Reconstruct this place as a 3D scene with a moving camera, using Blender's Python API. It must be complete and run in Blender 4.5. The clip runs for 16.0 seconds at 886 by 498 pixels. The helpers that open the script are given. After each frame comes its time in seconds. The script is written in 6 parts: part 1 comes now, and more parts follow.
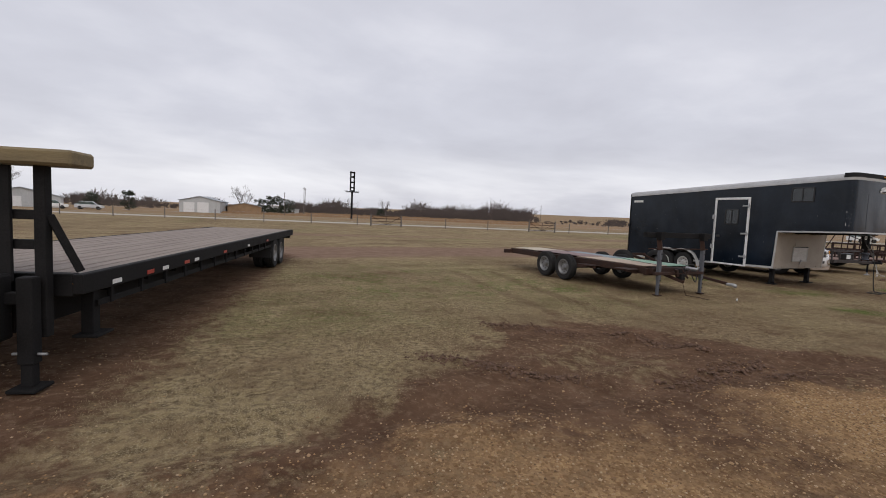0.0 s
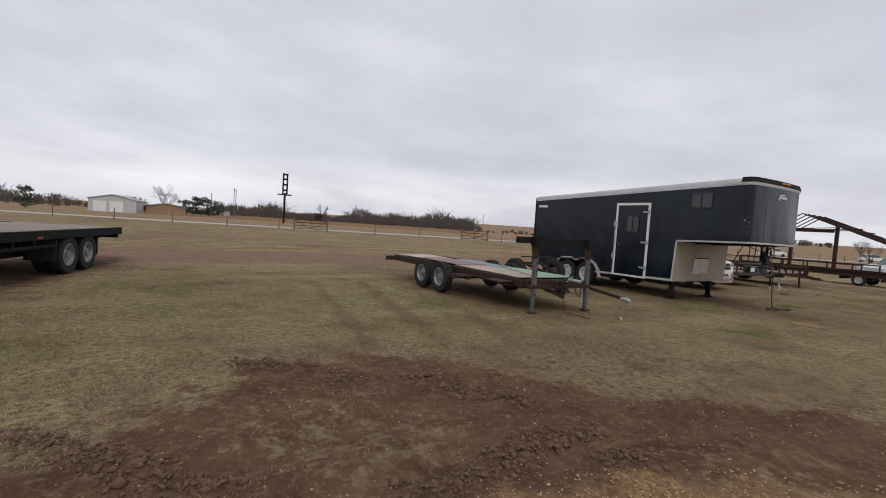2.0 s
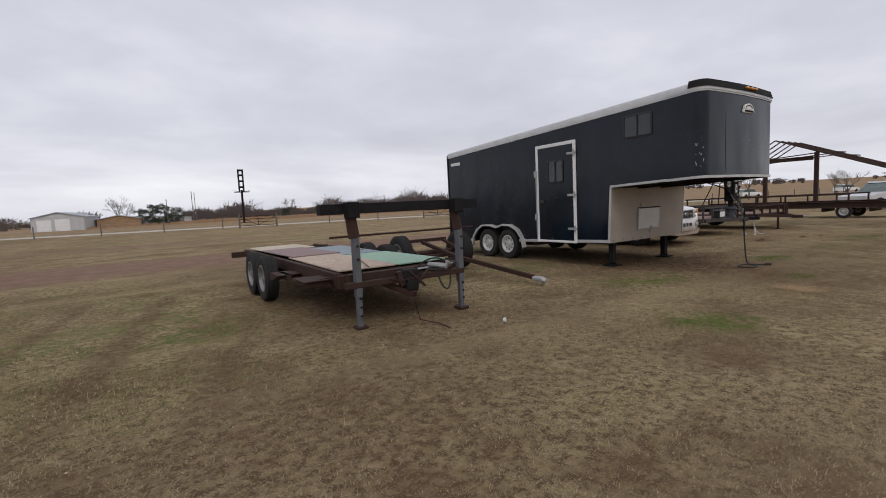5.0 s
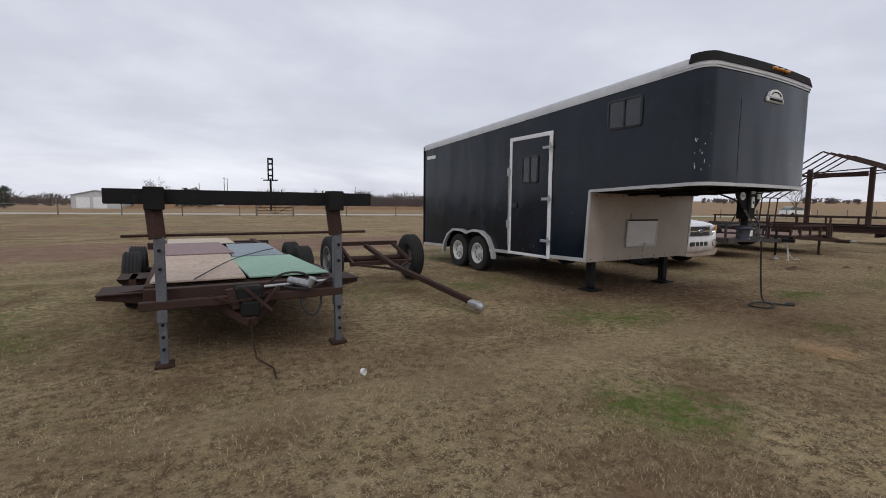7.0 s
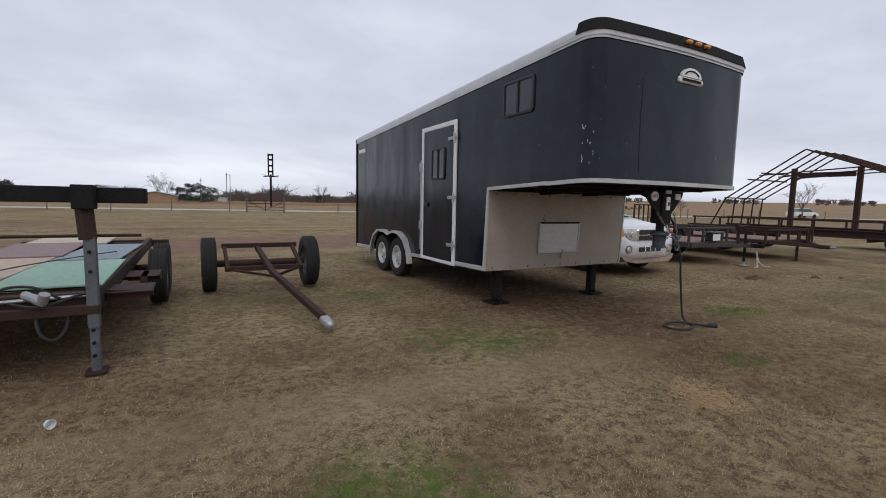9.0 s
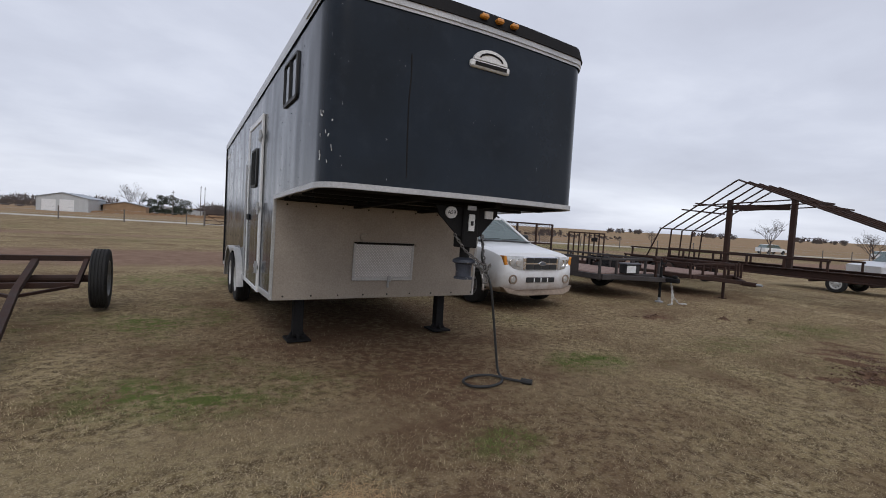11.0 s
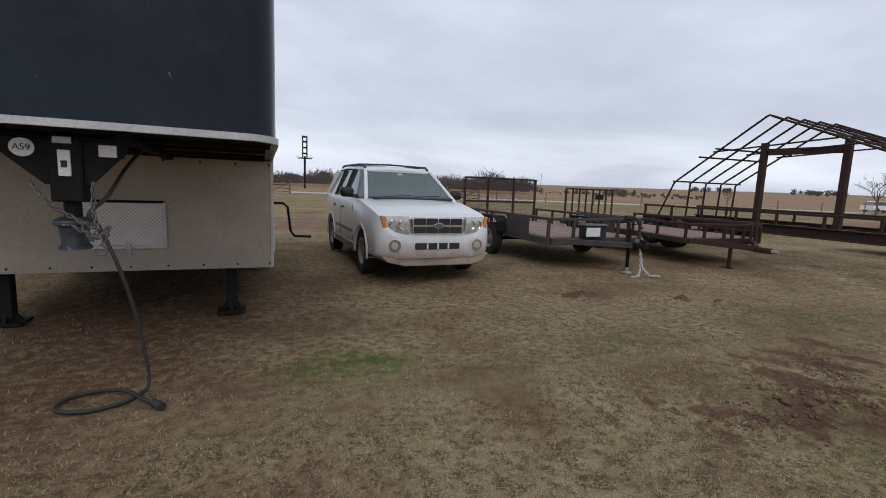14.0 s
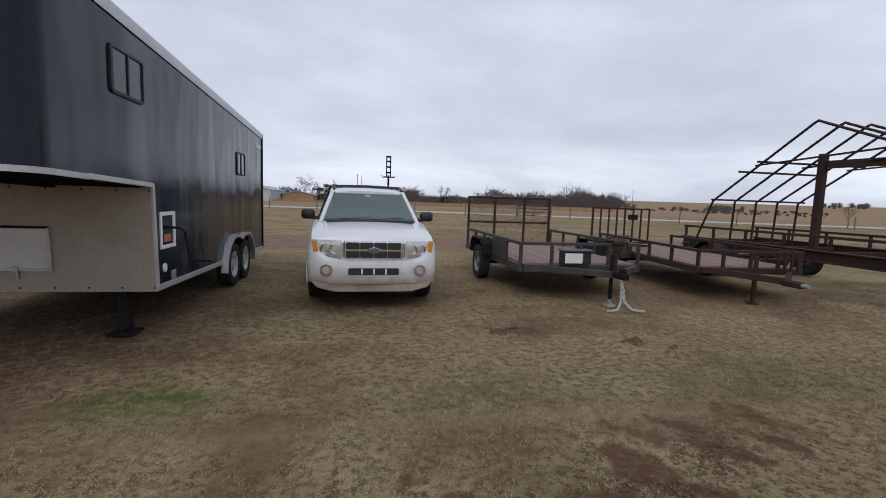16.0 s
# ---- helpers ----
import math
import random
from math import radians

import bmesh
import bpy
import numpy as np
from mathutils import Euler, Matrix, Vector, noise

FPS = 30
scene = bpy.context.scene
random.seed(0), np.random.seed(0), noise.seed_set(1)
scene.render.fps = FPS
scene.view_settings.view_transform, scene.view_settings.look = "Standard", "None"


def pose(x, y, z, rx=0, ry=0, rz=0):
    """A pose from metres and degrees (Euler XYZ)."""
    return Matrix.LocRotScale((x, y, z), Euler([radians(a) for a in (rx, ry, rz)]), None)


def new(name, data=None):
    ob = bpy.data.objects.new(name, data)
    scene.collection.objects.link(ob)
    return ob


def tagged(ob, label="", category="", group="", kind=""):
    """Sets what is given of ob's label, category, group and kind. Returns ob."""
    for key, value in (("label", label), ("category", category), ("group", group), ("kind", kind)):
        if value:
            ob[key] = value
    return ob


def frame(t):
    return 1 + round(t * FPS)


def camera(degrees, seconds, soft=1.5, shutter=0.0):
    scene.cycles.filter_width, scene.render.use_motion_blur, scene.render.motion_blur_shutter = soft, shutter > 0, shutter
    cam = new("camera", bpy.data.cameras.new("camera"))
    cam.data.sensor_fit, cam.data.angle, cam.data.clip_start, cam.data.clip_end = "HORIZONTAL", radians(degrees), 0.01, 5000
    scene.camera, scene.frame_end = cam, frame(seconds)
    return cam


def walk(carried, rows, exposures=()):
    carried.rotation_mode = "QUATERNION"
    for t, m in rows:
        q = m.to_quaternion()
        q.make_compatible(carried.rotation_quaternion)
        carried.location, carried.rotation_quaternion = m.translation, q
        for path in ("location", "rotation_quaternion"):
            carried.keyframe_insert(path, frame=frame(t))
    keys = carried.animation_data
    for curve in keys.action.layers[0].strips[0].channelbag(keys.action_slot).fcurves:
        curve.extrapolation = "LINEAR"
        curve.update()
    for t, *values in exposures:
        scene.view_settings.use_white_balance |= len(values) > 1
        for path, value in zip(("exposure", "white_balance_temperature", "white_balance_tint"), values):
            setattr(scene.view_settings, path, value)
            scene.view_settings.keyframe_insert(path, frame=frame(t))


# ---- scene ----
# ---------------------------------------------------------------- camera and walk
cam = camera(88.0, 16.0, soft=0.95, shutter=0.0)
PATH = [
    (0, -0.431, -0.197, 1.594, 85.9, -2.44, -24.96),
    (0.5, 0.55, 0.149, 1.536, 85.86, -1.8, -30.19),
    (1, 1.272, 0.354, 1.506, 85.03, -5.29, -31.81),
    (1.5, 1.813, 0.536, 1.507, 85.57, -3.11, -30.74),
    (2, 2.379, 0.671, 1.513, 87.26, -3.79, -31.5),
    (2.5, 2.851, 0.841, 1.523, 86.77, -1.99, -28.29),
    (3, 3.452, 0.953, 1.527, 86.8, -1.69, -29.43),
    (3.5, 4.035, 1.09, 1.511, 83.08, -3.23, -30.68),
    (4, 5.011, 1.605, 1.435, 86.57, 0.07, -34.81),
    (4.5, 5.666, 1.926, 1.344, 82.83, -0.44, -31.78),
    (5, 6.348, 2.205, 1.358, 84.61, 2.8, -33.82),
    (5.2, 6.609, 2.292, 1.367, 87.08, 1.49, -34.46),
    (7.3, 8.837, 2.806, 1.323, 84.43, -0.62, -29.19),
    (7.5, 9.026, 2.784, 1.327, 84.55, -0.58, -28.87),
    (8, 9.459, 2.666, 1.371, 83.37, 0.79, -28.95),
    (8.2, 9.635, 2.661, 1.377, 84.07, -1.37, -28.53),
    (10.3, 12.094, 2.954, 1.339, 84.48, 0.19, -28.03),
    (10.5, 12.31, 2.934, 1.343, 85.19, 0.49, -27.14),
    (11, 12.992, 2.729, 1.357, 87.27, -3.39, -30.26),
    (11.5, 13.635, 2.718, 1.343, 85.25, -3.1, -31),
    (12, 14.181, 2.688, 1.37, 87.39, -3.16, -32.31),
    (12.5, 14.704, 2.583, 1.376, 85.79, -4.25, -30.57),
    (13, 15.318, 2.784, 1.364, 84.67, -4.78, -26.65),
    (13.5, 15.807, 2.83, 1.374, 81.99, -3.27, -24.27),
    (14, 16.32, 2.828, 1.356, 82.31, -2.19, -21.51),
    (14.5, 16.873, 2.927, 1.351, 84.66, -0.53, -20.82),
    (15, 17.323, 2.862, 1.382, 83.66, 0.07, -14.01),
    (15.5, 17.871, 2.801, 1.434, 84.66, -2.26, -12.83),
    (16, 18.423, 2.667, 1.504, 84, -1.92, -10.52),
]
walk(cam, [(t, pose(x, y, z, rx, ry, rz)) for t, x, y, z, rx, ry, rz in PATH],
     exposures=[(0.0, 0.0, 6750, 12), (5.0, 0.0, 6700, 12), (8.0, 0.0, 6420, 11), (10.5, 0.0, 6350, 11), (16.0, 0.0, 6200, 10)])

# ---------------------------------------------------------------- overcast sky and weak sun
SUN_AZ, SUN_EL = radians(200), radians(48)
world = bpy.data.worlds.new("overcast_sky")
scene.world = world
world.use_nodes = True
wn, wl = world.node_tree.nodes, world.node_tree.links
wn.clear()
w_out = wn.new("ShaderNodeOutputWorld")
w_bg = wn.new("ShaderNodeBackground")
w_sky = wn.new("ShaderNodeTexSky")
w_sky.sky_type, w_sky.sun_disc = "NISHITA", False
w_sky.sun_elevation, w_sky.sun_rotation = SUN_EL, SUN_AZ
w_sky.air_density, w_sky.dust_density = 1.0, 4.0
w_dim = wn.new("ShaderNodeVectorMath")
w_dim.operation = "SCALE"
w_dim.inputs["Scale"].default_value = 0.1
wl.new(w_sky.outputs["Color"], w_dim.inputs[0])
w_tc = wn.new("ShaderNodeTexCoord")
w_sep = wn.new("ShaderNodeSeparateXYZ")
wl.new(w_tc.outputs["Generated"], w_sep.inputs[0])


def w_math(op, a, b=None, clamp=False):
    n = wn.new("ShaderNodeMath")
    n.operation, n.use_clamp = op, clamp
    for i, v in enumerate((a, b)):
        if v is None:
            continue
        if isinstance(v, (int, float)):
            n.inputs[i].default_value = v
        else:
            wl.new(v, n.inputs[i])
    return n.outputs[0]


# a cloud deck: the directions meet a flat layer overhead
w_h = w_math("ADD", w_math("MAXIMUM", w_sep.outputs[2], 0.0), 0.16)
w_uv = wn.new("ShaderNodeCombineXYZ")
wl.new(w_math("DIVIDE", w_sep.outputs[0], w_h), w_uv.inputs[0])
wl.new(w_math("DIVIDE", w_sep.outputs[1], w_h), w_uv.inputs[1])


def w_noise(scale, detail, rough, dist):
    n = wn.new("ShaderNodeTexNoise")
    n.inputs["Scale"].default_value, n.inputs["Detail"].default_value = scale, detail
    n.inputs["Roughness"].default_value, n.inputs["Distortion"].default_value = rough, dist
    wl.new(w_uv.outputs[0], n.inputs["Vector"])
    return n.outputs["Fac"]


w_mix = w_math("ADD", w_math("MULTIPLY", w_noise(0.55, 6, 0.52, 0.4), 0.7), w_math("MULTIPLY", w_noise(1.9, 5, 0.55, 0.2), 0.3))
w_ramp = wn.new("ShaderNodeValToRGB")
cr = w_ramp.color_ramp
cr.elements[0].position, cr.elements[0].color = 0.36, (0.515, 0.535, 0.61, 1)
cr.elements[1].position, cr.elements[1].color = 0.64, (0.70, 0.725, 0.80, 1)
e = cr.elements.new(0.5)
e.color = (0.585, 0.61, 0.69, 1)
wl.new(w_mix, w_ramp.inputs[0])
# a brighter broken band low over the land
w_low = w_math("SUBTRACT", 1.0, w_math("MULTIPLY", w_math("ABSOLUTE", w_math("SUBTRACT", w_sep.outputs[2], 0.06)), 11.0), True)
w_low = w_math("MULTIPLY", w_low, w_math("MULTIPLY", w_math("SUBTRACT", w_noise(0.28, 5, 0.55, 0.5), 0.40, True), 5.0, True), True)
w_band = wn.new("ShaderNodeMixRGB")
w_band.inputs[2].default_value = (0.86, 0.89, 0.95, 1)
wl.new(w_low, w_band.inputs[0])
wl.new(w_ramp.outputs[0], w_band.inputs[1])
w_fin = wn.new("ShaderNodeMixRGB")
w_fin.inputs[0].default_value = 0.9
wl.new(w_dim.outputs[0], w_fin.inputs[1])
wl.new(w_band.outputs[0], w_fin.inputs[2])
wl.new(w_fin.outputs[0], w_bg.inputs["Color"])
w_bg.inputs["Strength"].default_value = 1.15
wl.new(w_bg.outputs[0], w_out.inputs[0])

sun = new("sun", bpy.data.lights.new("sun", "SUN"))
sun.data.energy, sun.data.angle, sun.data.color = 0.7, radians(40), (1.0, 0.97, 0.92)
sun.matrix_world = pose(0, 0, 30, 90 - math.degrees(SUN_EL), 0, 180 - math.degrees(SUN_AZ))

# ---------------------------------------------------------------- materials
def node_mat(name):
    m = bpy.data.materials.new(name)
    m.use_nodes = True
    t = m.node_tree
    return m, t.nodes, t.links, t.nodes["Principled BSDF"]


def tex(nd, ln, kind, scale, detail=4.0, rough=0.55, stretch=None, coord="Object"):
    tc = nd.new("ShaderNodeTexCoord")
    n = nd.new(kind)
    n.inputs["Scale"].default_value = scale
    if kind == "ShaderNodeTexNoise":
        n.inputs["Detail"].default_value, n.inputs["Roughness"].default_value = detail, rough
    src = tc.outputs[coord]
    if stretch:
        mp = nd.new("ShaderNodeMapping")
        mp.inputs["Scale"].default_value = stretch
        ln.new(src, mp.inputs["Vector"])
        src = mp.outputs[0]
    ln.new(src, n.inputs["Vector"])
    return n


def ramp(nd, ln, fac, lo, hi, c0, c1):
    r = nd.new("ShaderNodeValToRGB")
    r.color_ramp.elements[0].position, r.color_ramp.elements[1].position = lo, hi
    r.color_ramp.elements[0].color = (*c0, 1) if len(c0) == 3 else c0
    r.color_ramp.elements[1].color = (*c1, 1) if len(c1) == 3 else c1
    ln.new(fac, r.inputs[0])
    return r.outputs[0]


def mixc(nd, ln, fac, a, b, mode="MIX"):
    n = nd.new("ShaderNodeMixRGB")
    n.blend_type = mode
    for i, v in enumerate((fac, a, b)):
        if isinstance(v, (int, float)):
            n.inputs[i].default_value = v
        elif isinstance(v, tuple):
            n.inputs[i].default_value = (*v, 1)
        else:
            ln.new(v, n.inputs[i])
    return n.outputs[0]


def bump(nd, ln, fac, strength, dist, bsdf, prev=None):
    b = nd.new("ShaderNodeBump")
    b.inputs["Strength"].default_value, b.inputs["Distance"].default_value = strength, dist
    ln.new(fac, b.inputs["Height"])
    if prev is not None:
        ln.new(prev, b.inputs["Normal"])
    ln.new(b.outputs[0], bsdf.inputs["Normal"])
    return b.outputs[0]


def surf(name, c0, c1, rough=0.6, metal=0.0, scale=3.0, fine=40.0, bumps=0.15, wear=None, wear_at=0.62, coat=0.0, stretch=None, dist=0.004):
    """Two colours mixed at two scales, with grain, uneven gloss and, where given, worn spots in a third colour."""
    m, nd, ln, bs = node_mat(name)
    big = tex(nd, ln, "ShaderNodeTexNoise", scale, 5, 0.6, stretch).outputs["Fac"]
    small = tex(nd, ln, "ShaderNodeTexNoise", fine, 4, 0.6, stretch).outputs["Fac"]
    col = mixc(nd, ln, ramp(nd, ln, big, 0.32, 0.68, (0, 0, 0), (1, 1, 1)), c0, c1)
    col = mixc(nd, ln, 0.28, col, ramp(nd, ln, small, 0.3, 0.7, tuple(v * 0.55 for v in c0), tuple(min(1, v * 1.35) for v in c1)))
    if wear:
        w = tex(nd, ln, "ShaderNodeTexNoise", scale * 2.3, 8, 0.72, stretch).outputs["Fac"]
        wf = ramp(nd, ln, w, wear_at, wear_at + 0.06, (0, 0, 0), (1, 1, 1))
        col = mixc(nd, ln, wf, col, wear)
    ln.new(col, bs.inputs["Base Color"])
    ln.new(ramp(nd, ln, big, 0.2, 0.8, (rough * 0.8,) * 3, (min(1, rough * 1.2),) * 3), bs.inputs["Roughness"])
    bs.inputs["Metallic"].default_value = metal
    bs.inputs["Coat Weight"].default_value = coat
    bump(nd, ln, small, bumps, dist, bs)
    return m


M_RUST = surf("rusty_brown_steel", (0.026, 0.016, 0.013), (0.055, 0.028, 0.020), 0.75, 0.05, 4, 60, 0.3, (0.12, 0.055, 0.03), 0.65)
M_DARKSTEEL = surf("black_weathered_steel", (0.009, 0.009, 0.0095), (0.021, 0.020, 0.020), 0.72, 0.0, 3, 60, 0.2, (0.05, 0.037, 0.03), 0.67)
M_GREYSTEEL = surf("grey_painted_steel", (0.07, 0.074, 0.084), (0.12, 0.126, 0.14), 0.6, 0.1, 4, 50, 0.25, (0.10, 0.05, 0.03), 0.63)
M_UT = surf("dark_grey_worn_paint", (0.036, 0.031, 0.030), (0.075, 0.066, 0.063), 0.65, 0.1, 4, 50, 0.25, (0.13, 0.065, 0.04), 0.62)
M_STRAW = surf("bright_straw", (0.40, 0.25, 0.12), (0.56, 0.38, 0.20), 0.85, 0, 20, 60, 0.2)
M_GALV = surf("bare_grey_metal", (0.30, 0.31, 0.32), (0.46, 0.46, 0.46), 0.45, 0.6, 5, 80, 0.15, (0.22, 0.2, 0.18), 0.66)
M_TRIM = surf("pale_aluminium_trim", (0.40, 0.40, 0.40), (0.55, 0.55, 0.54), 0.42, 0.35, 3, 60, 0.1, (0.3, 0.29, 0.27), 0.68)
M_TYRE = surf("black_tyre_rubber", (0.016, 0.016, 0.017), (0.034, 0.033, 0.031), 0.85, 0, 8, 70, 0.3, (0.07, 0.06, 0.048), 0.62)
M_RIM = surf("white_steel_rim", (0.42, 0.42, 0.40), (0.58, 0.58, 0.56), 0.45, 0.1, 9, 60, 0.1, (0.22, 0.16, 0.11), 0.6)
M_RIMGREY = surf("grey_alloy_rim", (0.17, 0.17, 0.17), (0.29, 0.29, 0.29), 0.45, 0.5, 9, 60, 0.1, (0.14, 0.11, 0.09), 0.6)
M_PLANK = surf("weathered_grey_brown_planks", (0.20, 0.16, 0.135), (0.31, 0.26, 0.225), 0.85, 0, 1.5, 25, 0.5, (0.12, 0.095, 0.08), 0.62, stretch=(6, 0.5, 6))
M_PLANKRED = surf("worn_reddish_deck_boards", (0.17, 0.105, 0.082), (0.27, 0.185, 0.15), 0.85, 0, 1.5, 25, 0.5, (0.12, 0.08, 0.065), 0.62, stretch=(6, 0.6, 6))
M_WOOD = surf("raw_timber", (0.13, 0.10, 0.052), (0.25, 0.195, 0.105), 0.8, 0, 3, 30, 0.5, (0.13, 0.09, 0.06), 0.62, stretch=(0.6, 8, 8))
M_PLYTAN = surf("tan_plywood", (0.38, 0.285, 0.215), (0.50, 0.40, 0.32), 0.8, 0, 2.2, 18, 0.3, (0.24, 0.165, 0.12), 0.6)
M_PLYGREEN = surf("green_painted_plywood", (0.20, 0.35, 0.25), (0.27, 0.42, 0.32), 0.65, 0, 2.5, 20, 0.3, (0.30, 0.30, 0.23), 0.7)
M_PLYPURPLE = surf("mauve_brown_plywood", (0.19, 0.125, 0.125), (0.27, 0.19, 0.18), 0.75, 0, 2.5, 20, 0.3, (0.33, 0.25, 0.2), 0.64)
M_PLYBLUE = surf("blue_grey_plywood", (0.17, 0.22, 0.25), (0.27, 0.32, 0.34), 0.75, 0, 2.5, 20, 0.3, (0.10, 0.10, 0.1), 0.6)
M_PLYPALE = surf("pale_plywood", (0.42, 0.36, 0.27), (0.54, 0.48, 0.38), 0.8, 0, 2.5, 20, 0.3, (0.3, 0.24, 0.17), 0.64)
M_TAUPE = surf("taupe_painted_panel", (0.31, 0.266, 0.218), (0.41, 0.358, 0.30), 0.5, 0.15, 2.2, 60, 0.25, (0.17, 0.135, 0.105), 0.66)
M_WHITE = surf("white_paint", (0.70, 0.70, 0.69), (0.80, 0.80, 0.79), 0.4, 0, 3, 40, 0.05, (0.4, 0.38, 0.34), 0.72)
M_CARPAINT = surf("white_car_paint", (0.66, 0.665, 0.67), (0.74, 0.745, 0.75), 0.3, 0, 1.0, 90, 0.02, coat=0.6)
M_CARDIRT = surf("dusty_lower_car_paint", (0.15, 0.104, 0.07), (0.31, 0.242, 0.185), 0.6, 0, 2.5, 25, 0.1)
M_CHROME = surf("chrome", (0.62, 0.62, 0.63), (0.75, 0.75, 0.76), 0.18, 0.95, 4, 60, 0.03)
M_BLACKPL = surf("black_plastic", (0.012, 0.012, 0.012), (0.024, 0.024, 0.024), 0.55, 0, 5, 80, 0.1)
M_AMBER = surf("amber_lens", (0.55, 0.20, 0.02), (0.70, 0.28, 0.03), 0.25, 0, 6, 60, 0.1, coat=0.5)
M_REDLENS = surf("red_reflector", (0.35, 0.02, 0.015), (0.45, 0.03, 0.02), 0.3, 0, 6, 60, 0.1, coat=0.4)
M_LAMP = surf("clear_headlamp", (0.42, 0.42, 0.41), (0.66, 0.66, 0.65), 0.15, 0.4, 12, 40, 0.1, coat=0.8)
M_CABLE = surf("black_cable", (0.014, 0.014, 0.014), (0.026, 0.026, 0.026), 0.6, 0, 9, 90, 0.1)
M_ORANGE = surf("orange_fitting", (0.45, 0.12, 0.03), (0.55, 0.17, 0.05), 0.5, 0, 9, 60, 0.1)
M_STICKER = surf("white_sticker", (0.66, 0.66, 0.64), (0.76, 0.76, 0.74), 0.5, 0, 9, 60, 0.05, (0.3, 0.28, 0.25), 0.68)
M_INK = surf("black_ink", (0.01, 0.01, 0.01), (0.02, 0.02, 0.02), 0.6)
M_ROPE = surf("pale_chain", (0.50, 0.49, 0.47), (0.64, 0.63, 0.6), 0.6, 0.3, 12, 60, 0.2)
M_CHAIN = surf("dull_steel_chain", (0.10, 0.095, 0.09), (0.18, 0.17, 0.16), 0.55, 0.5, 12, 60, 0.2)
M_BARK = surf("grey_bark", (0.10, 0.085, 0.075), (0.16, 0.14, 0.125), 0.9, 0, 2, 12, 0.4)
M_TWIG = surf("bare_brown_twigs", (0.062, 0.048, 0.044), (0.10, 0.080, 0.072), 0.9, 0, 0.3, 3, 0.2)
M_EVERGREEN = surf("dark_evergreen_leaves", (0.018, 0.028, 0.016), (0.045, 0.055, 0.03), 0.8, 0, 0.4, 4, 0.2)
M_RUSSET = surf("russet_field_grass", (0.27, 0.165, 0.09), (0.36, 0.24, 0.14), 0.95, 0, 0.08, 0.8, 0.2)
M_SHEDWALL = surf("pale_metal_siding", (0.44, 0.45, 0.45), (0.52, 0.53, 0.53), 0.55, 0.2, 0.5, 6, 0.2, stretch=(6, 6, 0.3))
M_SHEDROOF = surf("grey_metal_roof", (0.30, 0.33, 0.36), (0.38, 0.41, 0.44), 0.5, 0.3, 0.5, 6, 0.2)
M_ROAD = surf("pale_gravel_road", (0.36, 0.33, 0.29), (0.46, 0.43, 0.39), 0.95, 0, 0.3, 6, 0.3)
M_CLOD = surf("red_brown_clods", (0.085, 0.046, 0.028), (0.165, 0.095, 0.060), 0.9, 0, 6, 40, 0.5)
M_CARFAR = surf("silver_car_paint", (0.50, 0.51, 0.53), (0.62, 0.63, 0.65), 0.35, 0.2, 2, 40, 0.02, coat=0.4)
M_CARBLUE = surf("dark_teal_car_paint", (0.03, 0.06, 0.075), (0.05, 0.085, 0.10), 0.3, 0.2, 2, 40, 0.02, coat=0.4)


def make_glass(name, tint, rough):
    m, nd, ln, bs = node_mat(name)
    n = tex(nd, ln, "ShaderNodeTexNoise", 3, 3).outputs["Fac"]
    ln.new(ramp(nd, ln, n, 0.3, 0.7, tuple(v * 0.8 for v in tint), tint), bs.inputs["Base Color"])
    bs.inputs["Roughness"].default_value = rough
    bs.inputs["Transmission Weight"].default_value = 0.55
    bs.inputs["IOR"].default_value = 1.5
    return m


M_GLASS = make_glass("tinted_glass", (0.20, 0.27, 0.26), 0.03)
M_GLASSPALE = make_glass("hazy_window_glass", (0.06, 0.075, 0.085), 0.10)


def make_navy():
    """Old black-blue sheet skin: faded, streaked, with oil-canned waves."""
    m, nd, ln, bs = node_mat("faded_navy_black_sheet")
    big = tex(nd, ln, "ShaderNodeTexNoise", 0.9, 6, 0.6).outputs["Fac"]
    streak = tex(nd, ln, "ShaderNodeTexNoise", 2.0, 6, 0.65, (3, 3, 0.35)).outputs["Fac"]
    col = mixc(nd, ln, ramp(nd, ln, big, 0.35, 0.7, (0, 0, 0), (1, 1, 1)), (0.0035, 0.0070, 0.0115), (0.0095, 0.0165, 0.0275))
    col = mixc(nd, ln, ramp(nd, ln, streak, 0.5, 0.8, (0, 0, 0), (0.14,) * 3), col, (0.020, 0.029, 0.045))
    bloom = tex(nd, ln, "ShaderNodeTexNoise", 4.5, 7, 0.7).outputs["Fac"]
    col = mixc(nd, ln, ramp(nd, ln, bloom, 0.52, 0.74, (0, 0, 0), (0.38,) * 3), col, (0.022, 0.029, 0.039))
    ch = tex(nd, ln, "ShaderNodeTexNoise", 26, 5, 0.7, (1, 1, 0.45)).outputs["Fac"]
    col = mixc(nd, ln, ramp(nd, ln, ch, 0.70, 0.715, (0, 0, 0), (1, 1, 1)), col, (0.32, 0.33, 0.34))
    ln.new(col, bs.inputs["Base Color"])
    ln.new(ramp(nd, ln, bloom, 0.35, 0.75, (0.12,) * 3, (0.24,) * 3), bs.inputs["Roughness"])
    bs.inputs["Specular IOR Level"].default_value = 0.26
    wave = tex(nd, ln, "ShaderNodeTexNoise", 1.0, 2, 0.4, (1.2, 1.4, 0.5)).outputs["Fac"]
    b0 = bump(nd, ln, wave, 0.9, 0.05, bs)
    fine = tex(nd, ln, "ShaderNodeTexNoise", 90, 3).outputs["Fac"]
    bump(nd, ln, fine, 0.05, 0.002, bs, b0)
    return m


